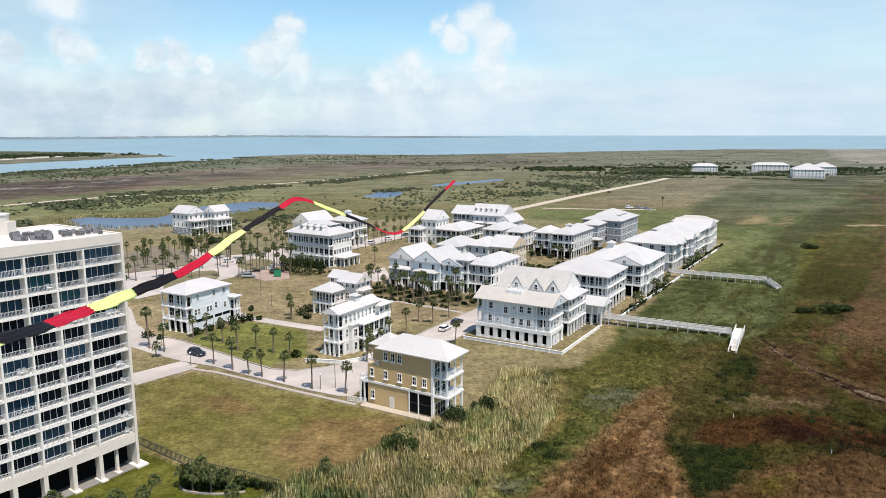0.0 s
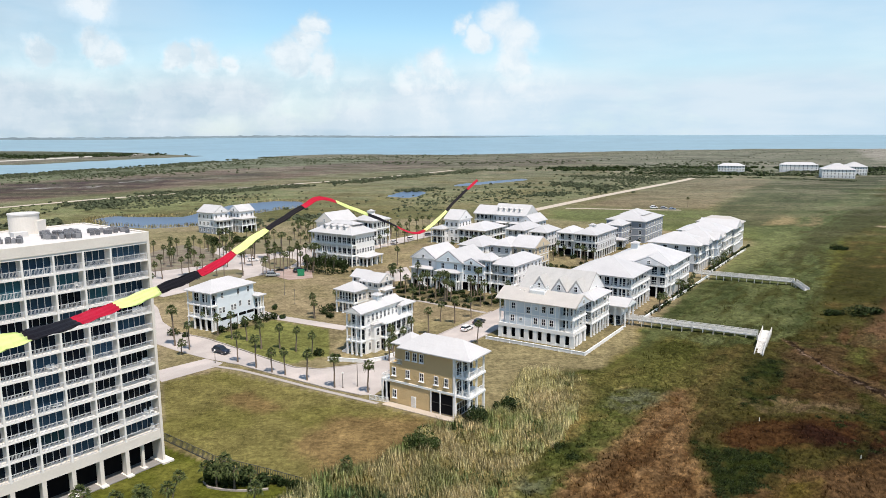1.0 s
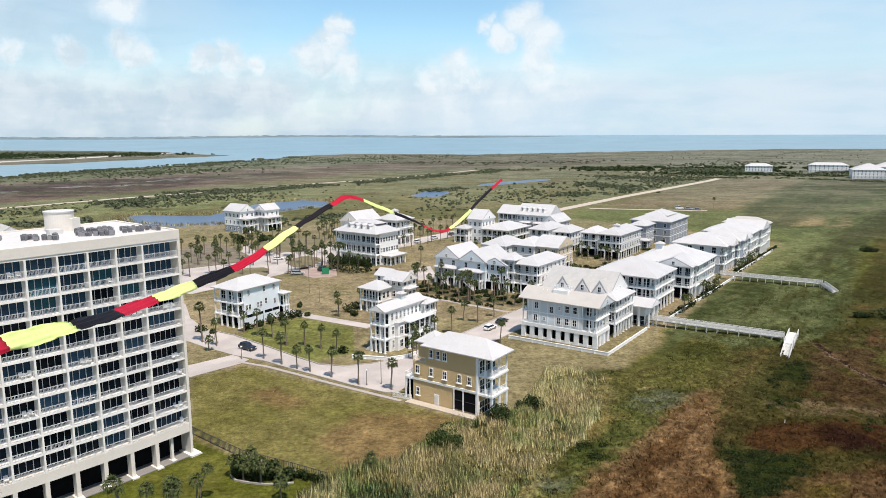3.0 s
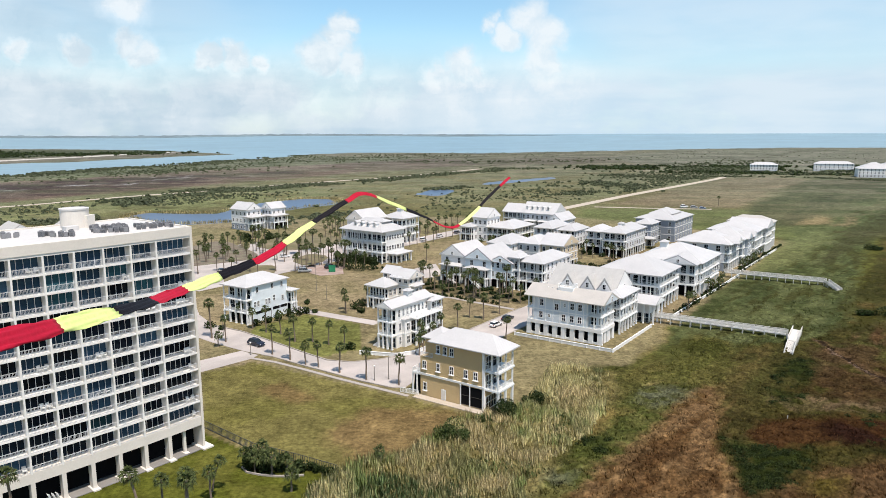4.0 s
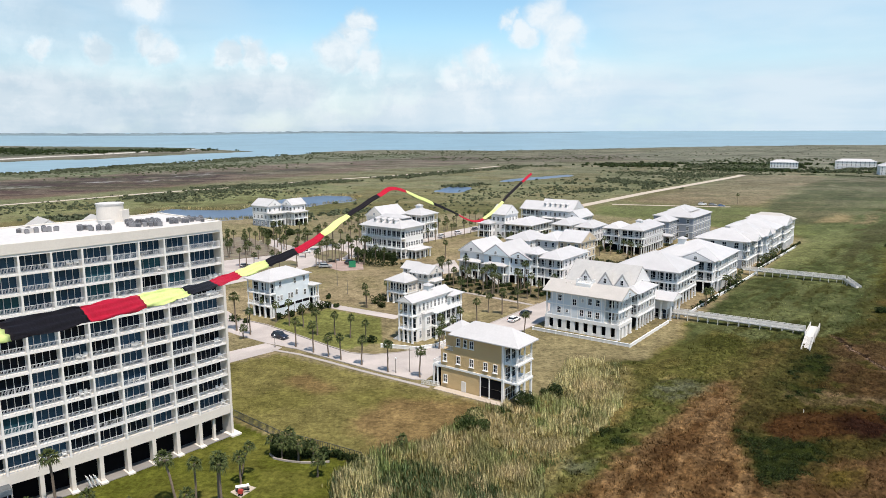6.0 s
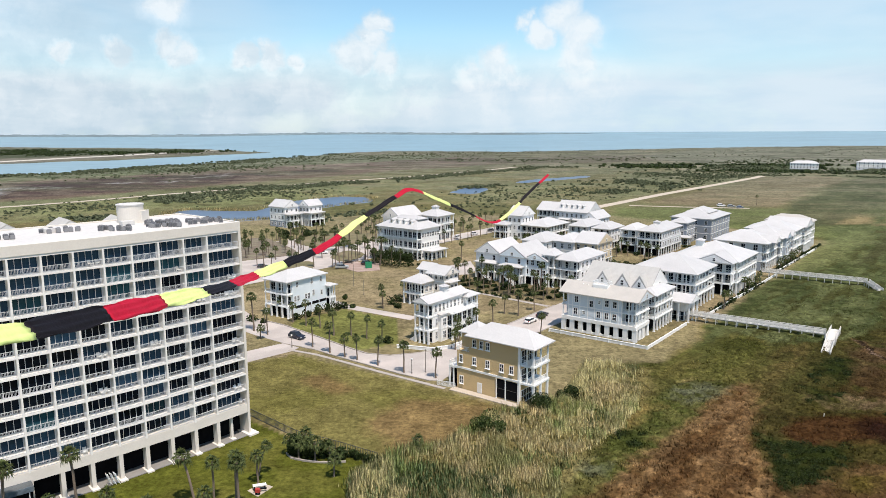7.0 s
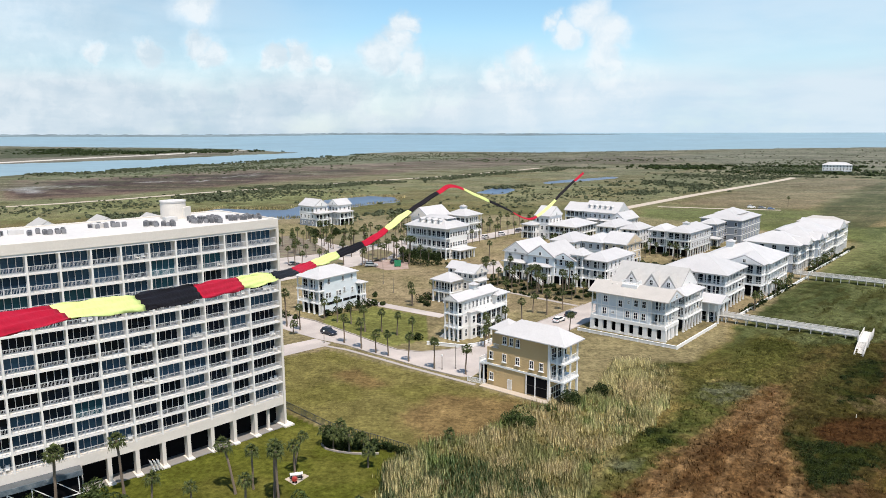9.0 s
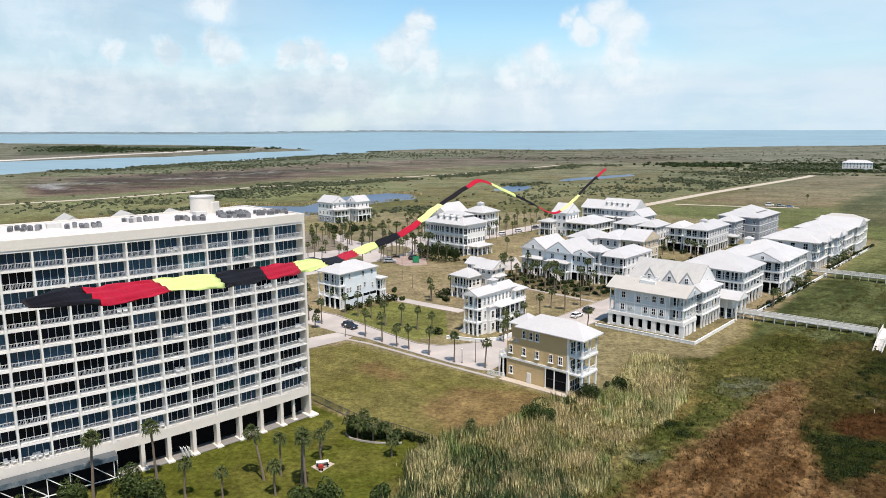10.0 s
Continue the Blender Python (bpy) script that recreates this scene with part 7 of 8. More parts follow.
# planting strips between the houses and along their garden walls
for a0, b0, a1, b1, n in ((-36, 108, -8, 110, 22), (-40, 136, -8, 138, 20), (-12, 150, -2, 156, 8), (36.4, 84, 37.2, 104, 14), (37.0, 108, 38.0, 134, 20), (37.2, 158, 37.6, 192, 22), (38, 196, 38.6, 236, 22), (-56, 60, -12, 62.5, 24), (-88, 84, -70, 87, 10), (12, 78, 28, 80, 8), (8, 100, 12, 104, 5), (-14, 190, 2, 197, 10)):
    for k in range(n):
        t = (k + bush_rnd.uniform(-0.3, 0.3)) / n
        p = P(a0 + (a1 - a0) * t + bush_rnd.uniform(-0.4, 0.4), b0 + (b1 - b0) * t + bush_rnd.uniform(-0.8, 0.8))
        s = bush_rnd.uniform(0.5, 1.1)
        bush(p.x, p.y, s * 1.1, s, s * 1.1, "dark green garden shrub planted beside a house", 170, 0.2)


# dark gardens before the palm-fronted row
for k in range(34):
    p = P(-51 + 45 * ((k * 0.618) % 1), 66.5 + 12.5 * ((k * 0.3247) % 1))
    s = bush_rnd.uniform(0.7, 1.4)
    bush(p.x, p.y, s * 1.2, s, s * 0.8, "dark green garden shrub under the palms", 240, 0.3)


def far_scrub(name, spots, sizes, label, seed, m=None, per=20, colours=None):
    """Scrub too far off to count: many small crowns of leaf clumps in one mesh."""
    rng = np.random.default_rng(seed)
    n = len(spots)
    d = rng.normal(0, 1, (n, per, 3))
    d /= np.linalg.norm(d, axis=2, keepdims=True)
    d[:, :, 2] = np.abs(d[:, :, 2])
    s = sizes[:, None, None] * np.array((1.0, 1.0, 0.75)) * rng.uniform(0.55, 1.0, (n, per, 1)) * rng.uniform(0.8, 1.3, (n, 1, 3))
    c = spots[:, None, :] + d * s + np.array((0, 0, 0.1)) * sizes[:, None, None]
    a = rng.normal(0, 1, (n, per, 3))
    b = np.cross(a, d)
    b /= np.linalg.norm(b, axis=2, keepdims=True) + 1e-6
    e = np.cross(b, d)
    q = sizes[:, None, None] * 0.41
    v = np.stack([c + b * q, c + e * q, c - b * q, c - e * q], 2).reshape(-1, 3)
    f = (np.arange(n * per)[:, None] * 4 + np.arange(4)).tolist()
    me = bpy.data.meshes.new(name)
    me.from_pydata(v.tolist(), [], f)
    if colours is not None:
        ca = me.color_attributes.new("cover", "FLOAT_COLOR", "POINT")
        k = np.repeat(colours, per * 4, 0)
        ca.data.foreach_set("color", np.concatenate([k, np.ones((len(k), 1))], 1).reshape(-1).astype(np.float32))
    me.materials.append(m or M_SCRUB)
    return tagged(new(name, me), label, "scrub", kind="stuff")


M_SCRUB = leaf_mat("coastal_scrub", (0.070, 0.082, 0.046), 0.45, 0.8)
rng = np.random.default_rng(9)


def band_spots(line, n, wide, seed):
    r = np.random.default_rng(seed)
    line = np.array(line, float)
    k = r.uniform(0, len(line) - 1.001, n)
    i = k.astype(int)
    p = line[i] + (line[i + 1] - line[i]) * (k - i)[:, None]
    p = p + r.normal(0, wide, (n, 2))
    return np.concatenate([p, np.zeros((n, 1))], 1)


def open_ground_only(spots):
    """Leaves out spots on the sandy track and the mown field."""
    x, y = spots[:, 0], spots[:, 1]
    ok = ~inside(x, y, MOWN)
    line = [(38, 470), (47, 487), (110, 590), (235, 780), (262, 825)]
    for (x0, y0), (x1, y1) in zip(line, line[1:]):
        t = np.clip(((x - x0) * (x1 - x0) + (y - y0) * (y1 - y0)) / ((x1 - x0) ** 2 + (y1 - y0) ** 2), 0, 1)
        ok &= np.hypot(x - x0 - t * (x1 - x0), y - y0 - t * (y1 - y0)) > 9
    return spots[ok]


def scrub_belt(name, line, n, wide, lo, hi, lab, seed):
    spots = open_ground_only(band_spots(line, int(n * 1.7), wide, seed))
    c_, h_, w_ = ground_zone(spots[:, 0], spots[:, 1])
    clump = fbm(spots[:, 0], spots[:, 1] * 0.6, 34, 3, seed + 200) + np.random.default_rng(seed + 70).uniform(-0.10, 0.10, len(spots))
    spots = spots[(w_ < 0.5) & (clump > 0.47)]
    far_scrub(name, spots, rng.uniform(lo, hi, len(spots)), lab, seed, M_BUSH if name == "far_trees" else None)


scrub_belt("scrub_belt", [(-296, 521), (-254, 610), (-193, 688), (-128, 763), (-61, 886), (12, 972)], 1300, 9, 0.8, 2.4, "dark scrub belt along the marsh track", 1)
scrub_belt("scattered_scrub", [(-380, 400), (-300, 470), (-230, 540), (-190, 590)], 500, 26, 0.5, 1.6, "scattered dark bushes on the grassland", 2)
scrub_belt("scattered_scrub", [(80, 640), (160, 760), (240, 900), (300, 1000)], 700, 40, 0.7, 2.2, "scattered dark bushes on the grassland", 3)
scrub_belt("scattered_scrub", [(-60, 480), (0, 570), (70, 660)], 420, 32, 0.5, 1.5, "scattered dark bushes on the grassland", 4)
scrub_belt("far_trees", [(225, 925), (300, 905), (400, 880), (500, 900)], 800, 8, 1.4, 3.4, "row of dark trees and palms before far houses", 5)
scrub_belt("far_trees", [(140, 1030), (300, 1030), (450, 1010), (640, 990)], 1500, 24, 1.8, 4.2, "row of dark trees and palms before far houses", 6)
scrub_belt("tree_belt", [(240, 1010), (315, 985), (344, 935), (385, 897), (470, 915), (560, 900)], 1500, 18, 1.5, 3.8, "grey-green trees and palms round the far houses", 16)
scrub_belt("hedge_belt", [(236, 838), (299, 836), (350, 822), (388, 788), (440, 760)], 420, 4, 0.8, 1.8, "low hedge before the far houses", 17)
scrub_belt("far_trees", [(-1500, 1900), (-1150, 1560), (-1020, 1640), (-850, 1790)], 1500, 60, 1.6, 4.4, "trees on the far spit across the channel", 7)
scrub_belt("scattered_scrub", [(-430, 1250), (-300, 1500), (-40, 1690), (330, 1900)], 600, 60, 0.9, 2.0, "scattered dark bushes on the far shore", 8)
scrub_belt("scattered_scrub", [(100, 1200), (500, 1600), (900, 2000)], 260, 170, 0.8, 2.0, "scattered dark bushes on the far grassland", 10)
scrub_belt("scattered_scrub", [(-175, 455), (-118, 485), (-150, 415), (-110, 420)], 170, 14, 0.8, 2.2, "green bushes round the pond", 12)
scrub_belt("scrub_belt", [(-640, 770), (-585, 930), (-560, 1110), (-500, 1300), (-440, 1550)], 1100, 15, 1.0, 2.8, "dark green scrub along the channel bank", 15)
scrub_belt("scattered_scrub", [(-560, 760), (-480, 1000), (-330, 1300), (-200, 1450)], 520, 75, 1.0, 2.4, "dark bushes along the channel marsh", 14)
scrub_belt("scattered_scrub", [(530, 700), (700, 950), (900, 1300)], 260, 40, 1.2, 3.4, "dark bushes along the dunes", 13)


# tan reeds round the pond
q = band_spots(WATER["pond"] + WATER["pond"][:1], 900, 2.6, 91)
c_, h_, w_ = ground_zone(q[:, 0], q[:, 1])
q = q[w_ < 0.6]
scatter("pond_reeds", q, "pale tan reeds fringing the pond", "reeds", M_COVER, 6, 1.0, 2.4, 0.10, 1.0, (0, 0, 0), np.array((0.26, 0.22, 0.11)) * np.random.default_rng(92).uniform(0.5, 1.3, (len(q), 1)), bend=0.4, seed=93, soft=1.0)

# thick clumps of scrub that stand out on the grassland
thick = np.concatenate([band_spots(line, n, wide, 60 + k) for k, (line, n, wide) in enumerate((
    ([(-293, 612), (-250, 640), (-223, 625), (-190, 690)], 330, 7), ([(-290, 507), (-262, 500), (-276, 545)], 90, 7), ([(-285, 386), (-249, 411)], 90, 8), ([(96, 745), (142, 660)], 170, 13),
    ([(60, 590), (80, 615)], 60, 9), ([(130, 862), (225, 796)], 190, 11), ([(-10, 1000), (60, 1010)], 80, 10), ([(-60, 640), (-30, 668)], 60, 6), ([(-600, 790), (-560, 980), (-470, 1210)], 420, 16),
    ([(-480, 880), (-400, 1010)], 160, 22), ([(-150, 1240), (40, 1230), (220, 1330)], 200, 30), ([(300, 1120), (520, 1250)], 200, 30), ([(-120, 420), (-96, 452)], 50, 7))) ])
thick = open_ground_only(thick)
rng_thick = np.random.default_rng(77)
far_scrub("dense_scrub", thick, rng_thick.uniform(1.1, 2.6, len(thick)), "dense dark clumps of coastal scrub on the grassland", 78, None, 24)

# low dark shrubs in the marsh, too many to count
bm = bmesh.new()
M_MARSH_SHRUB = leaf_mat("marsh_shrub_leaves", (0.024, 0.034, 0.010), 0.8, 0.8)
for zone, per, seed in (([(40, 118), (43, 112), (53, 112), (51, 105), (47, 101), (38, 95), (37, 99), (38, 109)], 0.62, 41), ([(66, 158), (75, 162), (73, 152), (66, 142), (61, 134), (55, 131), (57, 138), (62, 147)], 0.60, 42), ([(15, 118), (21, 116), (18, 108), (13, 111)], 0.40, 43),
                        ([(66, 132), (80, 128), (74, 108), (62, 113)], 0.10, 45)):
    for x, y, z in spots_in(zone, per, seed, thin):
        s = bush_rnd.uniform(0.7, 1.5)
        bush_bm(bm, (x, y, 0.1), (s, s, s * 0.5), int(210 * s), bush_rnd, 0.13)
solid("marsh_shrubs", bm, M_MARSH_SHRUB, Matrix(), "low dark green shrubs scattered over the marsh", "shrubs", kind="stuff")

# ---- boardwalks, walls, vehicles and clutter ----
M_BOARDWALK = mat("bleached_boardwalk_timber", (0.62, 0.60, 0.56), 0.8, 0.12, 0.8, 8.0)
M_POST = mat("grey_timber_post", (0.38, 0.35, 0.31), 0.85, 0.15, 1.0, 8.0)


def boardwalk(p, q, z0, z1, width, label, rail=1.05):
    """A raised timber walk from p to q: deck, side rails, posts."""
    p, q = Vector((p[0], p[1], 0)), Vector((q[0], q[1], 0))
    L = (q - p).length
    ang = math.atan2(q.y - p.y, q.x - p.x)
    root = thing("boardwalk", Matrix.Translation(p) @ Matrix.Rotation(ang, 4, "Z"), label, "boardwalk", "boardwalks over the marsh")
    zz = lambda x: z0 + (z1 - z0) * x / L
    n = int(L / 0.30)
    bm = bmesh.new()
    bm_box(bm, 0, 0.26, -width / 2, width / 2, -0.05, 0)
    plank = finish(bm, "plank", M_BOARDWALK)
    for i in range(n):
        part("plank", plank, None, root, "", Matrix.Translation((i * 0.30, 0, zz(i * 0.30))))
    for s in (-1, 1):
        y = s * (width / 2 - 0.06)
        for h, t in ((rail, 0.14), (rail * 0.72, 0.17), (rail * 0.45, 0.17), (rail * 0.2, 0.17)):
            bm = bmesh.new()
            bm_beam(bm, (0, y, zz(0) + h), (L, y, zz(L) + h), 0.10 if h == rail else 0.05, t)
            part("rail", bm, M_BOARDWALK, root)
        bm = bmesh.new()
        bm_beam(bm, (0, y * 0.8, zz(0) - 0.18), (L, y * 0.8, zz(L) - 0.18), 0.12, 0.26)
        part("joist", bm, M_POST, root)
        k = max(2, round(L / 2.6))
        for i in range(k + 1):
            x = L * i / k
            bm = bmesh.new()
            bm_box(bm, x - 0.09, x + 0.09, y - 0.09, y + 0.09, -0.3, zz(x) + rail)
            part("post", bm, M_BOARDWALK, root)
    return root


boardwalk((44.3, 193.0), (75.4, 177.4), 1.7, 1.5, 1.9, "weathered pale timber boardwalk raised on posts")
# cross platform with steps at both ends
boardwalk((79.6, 181.6), (74.2, 171.4), 1.5, 1.5, 2.3, "pale timber viewing platform at the boardwalk's end")
boardwalk((74.2, 171.4), (70.2, 163.8), 1.45, 0.1, 2.0, "pale timber ramp from the platform to the grass", 0.9)
boardwalk((84.5, 257.0), (114.8, 243.4), 1.9, 1.5, 1.8, "weathered pale timber boardwalk raised on posts")
boardwalk((114.8, 243.4), (115.6, 235.5), 1.5, 0.1, 1.8, "pale timber ramp from boardwalk to the grass", 0.9)


def low_wall(points, h, t, m, label, name="garden_wall", category="wall", group="low garden walls"):
    pts = [Vector((p[0], p[1], 0)) for p in points]
    root = thing(name, Matrix.Translation(pts[0]), label, category, group)
    for a, b in zip(pts, pts[1:]):
        a, b = a - pts[0], b - pts[0]
        bm = bmesh.new()
        bm_beam(bm, a + Vector((0, 0, h / 2)), b + Vector((0, 0, h / 2)), t, h)
        part("wall", bm, m, root)
        bm = bmesh.new()
        bm_beam(bm, a + Vector((0, 0, h + 0.04)), b + Vector((0, 0, h + 0.04)), t + 0.12, 0.08)
        part("coping", bm, M_TRIM, root)
        n = max(1, round((b - a).length / 3.2))
        for i in range(n + 1):
            p = a.lerp(b, i / n)
            part("pillar", column_mesh(h + 0.12, t + 0.12), None, root, "", Matrix.Translation(p))
    return root


def fence(points, h, label, m=None, step=0.18):
    pts = [Vector((p[0], p[1], 0)) for p in points]
    root = thing("picket_fence", Matrix.Translation(pts[0]), label, "fence", "fences")
    for a, b in zip(pts, pts[1:]):
        d = b - a
        ob = part("fence_panel", railing_mesh(d.length, h, step, 0.04, 0.0, m or M_TRIM, "fence_panel"), None, root, "",
                  Matrix.Translation(a - pts[0]) @ Matrix.Rotation(math.atan2(d.y, d.x), 4, "Z"))
    return root


low_wall([P(7.5, 36.2), P(34.6, 36.8), P(34.8, 64)], 0.75, 0.2, M_WHITE, "low white garden wall round the blue house")
low_wall([P(36.5, 73.5), P(37.0, 105)], 0.7, 0.2, M_WHITE, "low white garden wall along the sea front")
low_wall([P(37.4, 106), P(38.5, 151)], 0.7, 0.2, M_WHITE, "low white garden wall along the sea front")
low_wall([P(37.5, 157), P(39, 221)], 0.7, 0.2, M_WHITE, "low white garden wall along the sea front")
fence([P(8.2, -13.4), P(12.5, -12.6)], 1.1, "white picket fence beside the yellow house")
low_wall([P(-15.5, 0.6), P(-7.0, 4.0), P(-4.6, 8.5), P(-4.4, 22)], 0.8, 0.25, M_WHITE, "low white wall round the corner house")
sheet("path", [P(12.0, -14.2), P(29.5, -13.9), P(29.5, -12.1), P(12.0, -12.2)], 0.10, M_SAND, "narrow tan path along the yellow house", "path")
M_MESH = mat("dark_wire_fence", (0.05, 0.055, 0.05), 0.6, 0.1)
fence([(-53.5, 114.2), (-41.2, 105.6), (-31.5, 101.6), (-25.0, 98.6)], 1.5, "dark wire fence between lawn and vacant lot", M_MESH, 0.35)
# edged planting bed
bm = bmesh.new()
edge = [(-40.9, 99.6), (-39.6, 98.0), (-37.2, 97.3), (-34.6, 97.0), (-32.0, 97.2), (-30.2, 97.7)]
for a, b in zip(edge, edge[1:]):
    bm_beam(bm, (a[0], a[1], 0.12), (b[0], b[1], 0.12), 0.30, 0.26)
solid("bed_edging", bm, M_KERB, Matrix(), "pale curved concrete edging of a planting bed", "edging", kind="structure")

# kerbs
for name, pts in (("kerb", [P(5.5, -12.5), P(-2.4, -13.2), P(-20, -13.3), P(-31.5, -13.0), P(-35, -13.6)]), ("kerb", [P(-66, -3.7), P(-55, -3.1), P(-40, -4.8), P(-27, -6.5), P(-18.8, -7.3), P(-13, -5.0), P(-9, 0.3), P(-6.7, 5), P(-5.2, 10), P(-5.2, 62)]), ("kerb", [P(5.7, 160), P(5.7, 20), P(5.8, -4.7), P(7.2, -8)])):
    bm = bmesh.new()
    for a, b in zip(pts, pts[1:]):
        bm_beam(bm, a + Vector((0, 0, 0.07)), b + Vector((0, 0, 0.07)), 0.30, 0.16)
    solid(name, bm, M_KERB, Matrix(), "pale concrete kerb along the street", "kerb", kind="structure")

M_TYRE = mat("tyre_rubber", (0.02, 0.02, 0.02), 0.85, 0.1)
M_RIM = mat("alloy_rim", (0.45, 0.45, 0.46), 0.35, 0.05, metal=0.8)
M_CARGLASS = mat("car_glass", (0.02, 0.025, 0.03), 0.08, 0.1)
M_LAMP = mat("headlamp", (0.7, 0.7, 0.68), 0.2, 0.05)
M_TAIL = mat("tail_lamp", (0.35, 0.02, 0.02), 0.3, 0.05)


def car(x, y, turn, colour, label, L=4.7, W=1.85, H=1.7):
    """A car: body, glazed cabin, roof, four wheels with rims, lamps. Its nose points along +x."""
    root = thing("car", Matrix.Translation((x, y, 0.045)) @ Matrix.Rotation(radians(turn), 4, "Z"), label, "car", "parked cars")
    paint = mat("car_paint", colour, 0.3, 0.04, spec=0.6)

    def hull(prof, w0, w1, name, m, parent):
        bm = bmesh.new()
        a = [bm.verts.new((px, -w, pz)) for px, pz, w in prof]
        b = [bm.verts.new((px, w, pz)) for px, pz, w in prof]
        bm.faces.new(a)
        bm.faces.new(b[::-1])
        n = len(a)
        for i in range(n):
            j = (i + 1) % n
            bm.faces.new((a[j], a[i], b[i], b[j]))
        bmesh.ops.bevel(bm, geom=list(bm.edges), offset=0.05, segments=1, affect="EDGES")
        bmesh.ops.recalc_face_normals(bm, faces=bm.faces)
        return part(name, bm, m, parent)
    h, w = L / 2, W / 2
    z = H
    hull([(-h, 0.35, w), (h, 0.35, w), (h, 0.62, w * 0.97), (h * 0.92, 0.55 * z, w * 0.97), (h * 0.45, 0.60 * z, w), (-h * 0.92, 0.62 * z, w), (-h, 0.55 * z, w * 0.97)], w, w, "body", paint, root)
    hull([(h * 0.46, 0.585 * z, w * 0.93), (h * 0.16, 0.94 * z, w * 0.78), (-h * 0.72, 0.94 * z, w * 0.78), (-h * 0.90, 0.60 * z, w * 0.93)], w, w, "glazing", M_CARGLASS, root)
    hull([(h * 0.18, 0.93 * z, w * 0.79), (h * 0.10, z, w * 0.74), (-h * 0.66, z, w * 0.74), (-h * 0.74, 0.93 * z, w * 0.79)], w, w, "roof", paint, root)
    for sx in (-0.62, 0.62):
        for sy in (-1, 1):
            bm = bmesh.new()
            bmesh.ops.create_cone(bm, cap_ends=True, segments=14, radius1=0.35, radius2=0.35, depth=0.24)
            wm = Matrix.Translation((sx * h, sy * (w - 0.09), 0.35)) @ Matrix.Rotation(radians(90), 4, "X")
            wheel = part("wheel", bm, M_TYRE, root, "", wm)
            bm = bmesh.new()
            bmesh.ops.create_cone(bm, cap_ends=True, segments=10, radius1=0.21, radius2=0.21, depth=0.26)
            part("rim", bm, M_RIM, wheel)
    for sy in (-1, 1):
        bm = bmesh.new()
        bm_box(bm, h - 0.06, h + 0.015, sy * w * 0.7 - 0.18, sy * w * 0.7 + 0.18, 0.66, 0.82)
        part("headlight", bm, M_LAMP, root)
        bm = bmesh.new()
        bm_box(bm, -h - 0.015, -h + 0.06, sy * w * 0.78 - 0.13, sy * w * 0.78 + 0.13, 0.72, 0.95)
        part("tail_light", bm, M_TAIL, root)
    return root


car(-60.8, 163.6, -31, (0.012, 0.016, 0.03), "dark navy sport utility car on the pale street", 4.9, 1.95, 1.8)
car(0.0, 185.3, 59, (0.75, 0.75, 0.74), "white saloon car on the street beside palms", 4.6, 1.8, 1.5)
car(3.4, 192.0, 59, (0.025, 0.03, 0.035), "dark car on the street beside palms", 4.6, 1.8, 1.5)
car(-73.8, 256.5, 10, (0.35, 0.36, 0.36), "silver pickup car by the lawn", 5.2, 1.95, 1.75)
car(-65.5, 264.5, 50, (0.02, 0.022, 0.022), "dark truck beside the green bin", 5.2, 2.0, 1.9)
car(-91, 287.5, 20, (0.72, 0.72, 0.72), "white car on the plaza", 4.6, 1.8, 1.5)
car(-105.6, 254.8, 28, (0.03, 0.03, 0.035), "dark car on the curved plaza road", 4.7, 1.85, 1.5)
car(132, 496, 5, (0.74, 0.74, 0.73), "white van parked on the sandy field track", 5.4, 2.0, 2.2)
car(138, 493, -20, (0.30, 0.31, 0.32), "grey pickup parked on the sandy field track", 5.2, 1.95, 1.8)
car(142.5, 488, -10, (0.10, 0.16, 0.28), "blue car on the sandy field track", 4.7, 1.85, 1.6)
for b, c, lab in ((152, (0.6, 0.6, 0.6), "silver car on the back road"), (166, (0.7, 0.7, 0.7), "white car on the back road"), (182, (0.1, 0.1, 0.11), "dark car on the back road")):
    p = P(-110, b)
    car(p.x, p.y, 59, c, lab)

# green skip
root = thing("dumpster", Matrix.Translation((-63.4, 258.0, 0.02)) @ Matrix.Rotation(radians(15), 4, "Z") @ Matrix.Diagonal((0.66, 1, 1.25, 1)), "green steel rubbish container beside the street", "dumpster")
M_GREEN = mat("green_steel", (0.02, 0.22, 0.10), 0.5, 0.12)
bm = bmesh.new()
for x0, x1, y0, y1, z0, z1 in ((-1.9, 1.9, -0.9, 0.9, 0.15, 0.3),):
    bm_box(bm, x0, x1, y0, y1, z0, z1)
part("floor", bm, M_GREEN, root)
for x0, x1, y0, y1 in ((-1.9, 1.9, -0.95, -0.85), (-1.9, 1.9, 0.85, 0.95), (-1.95, -1.85, -0.85, 0.85), (1.85, 1.95, -0.85, 0.85)):
    bm = bmesh.new()
    bm_box(bm, x0, x1, y0, y1, 0.15, 1.9)
    part("side_panel", bm, M_GREEN, root)
for x in (-1.5, -0.5, 0.5, 1.5):
    bm = bmesh.new()
    bm_box(bm, x - 0.06, x + 0.06, -1.03, -0.95, 0.2, 1.85)
    part("rib", bm, M_GREEN, root)
for x in (-1.4, 1.4):
    bm = bmesh.new()
    bm_box(bm, x - 0.15, x + 0.15, -0.8, 0.8, 0, 0.16)
    part("skid", bm, M_TYRE, root)

# poles, lamps and signs
M_POLE = mat("weathered_pole", (0.16, 0.14, 0.12), 0.8, 0.15)


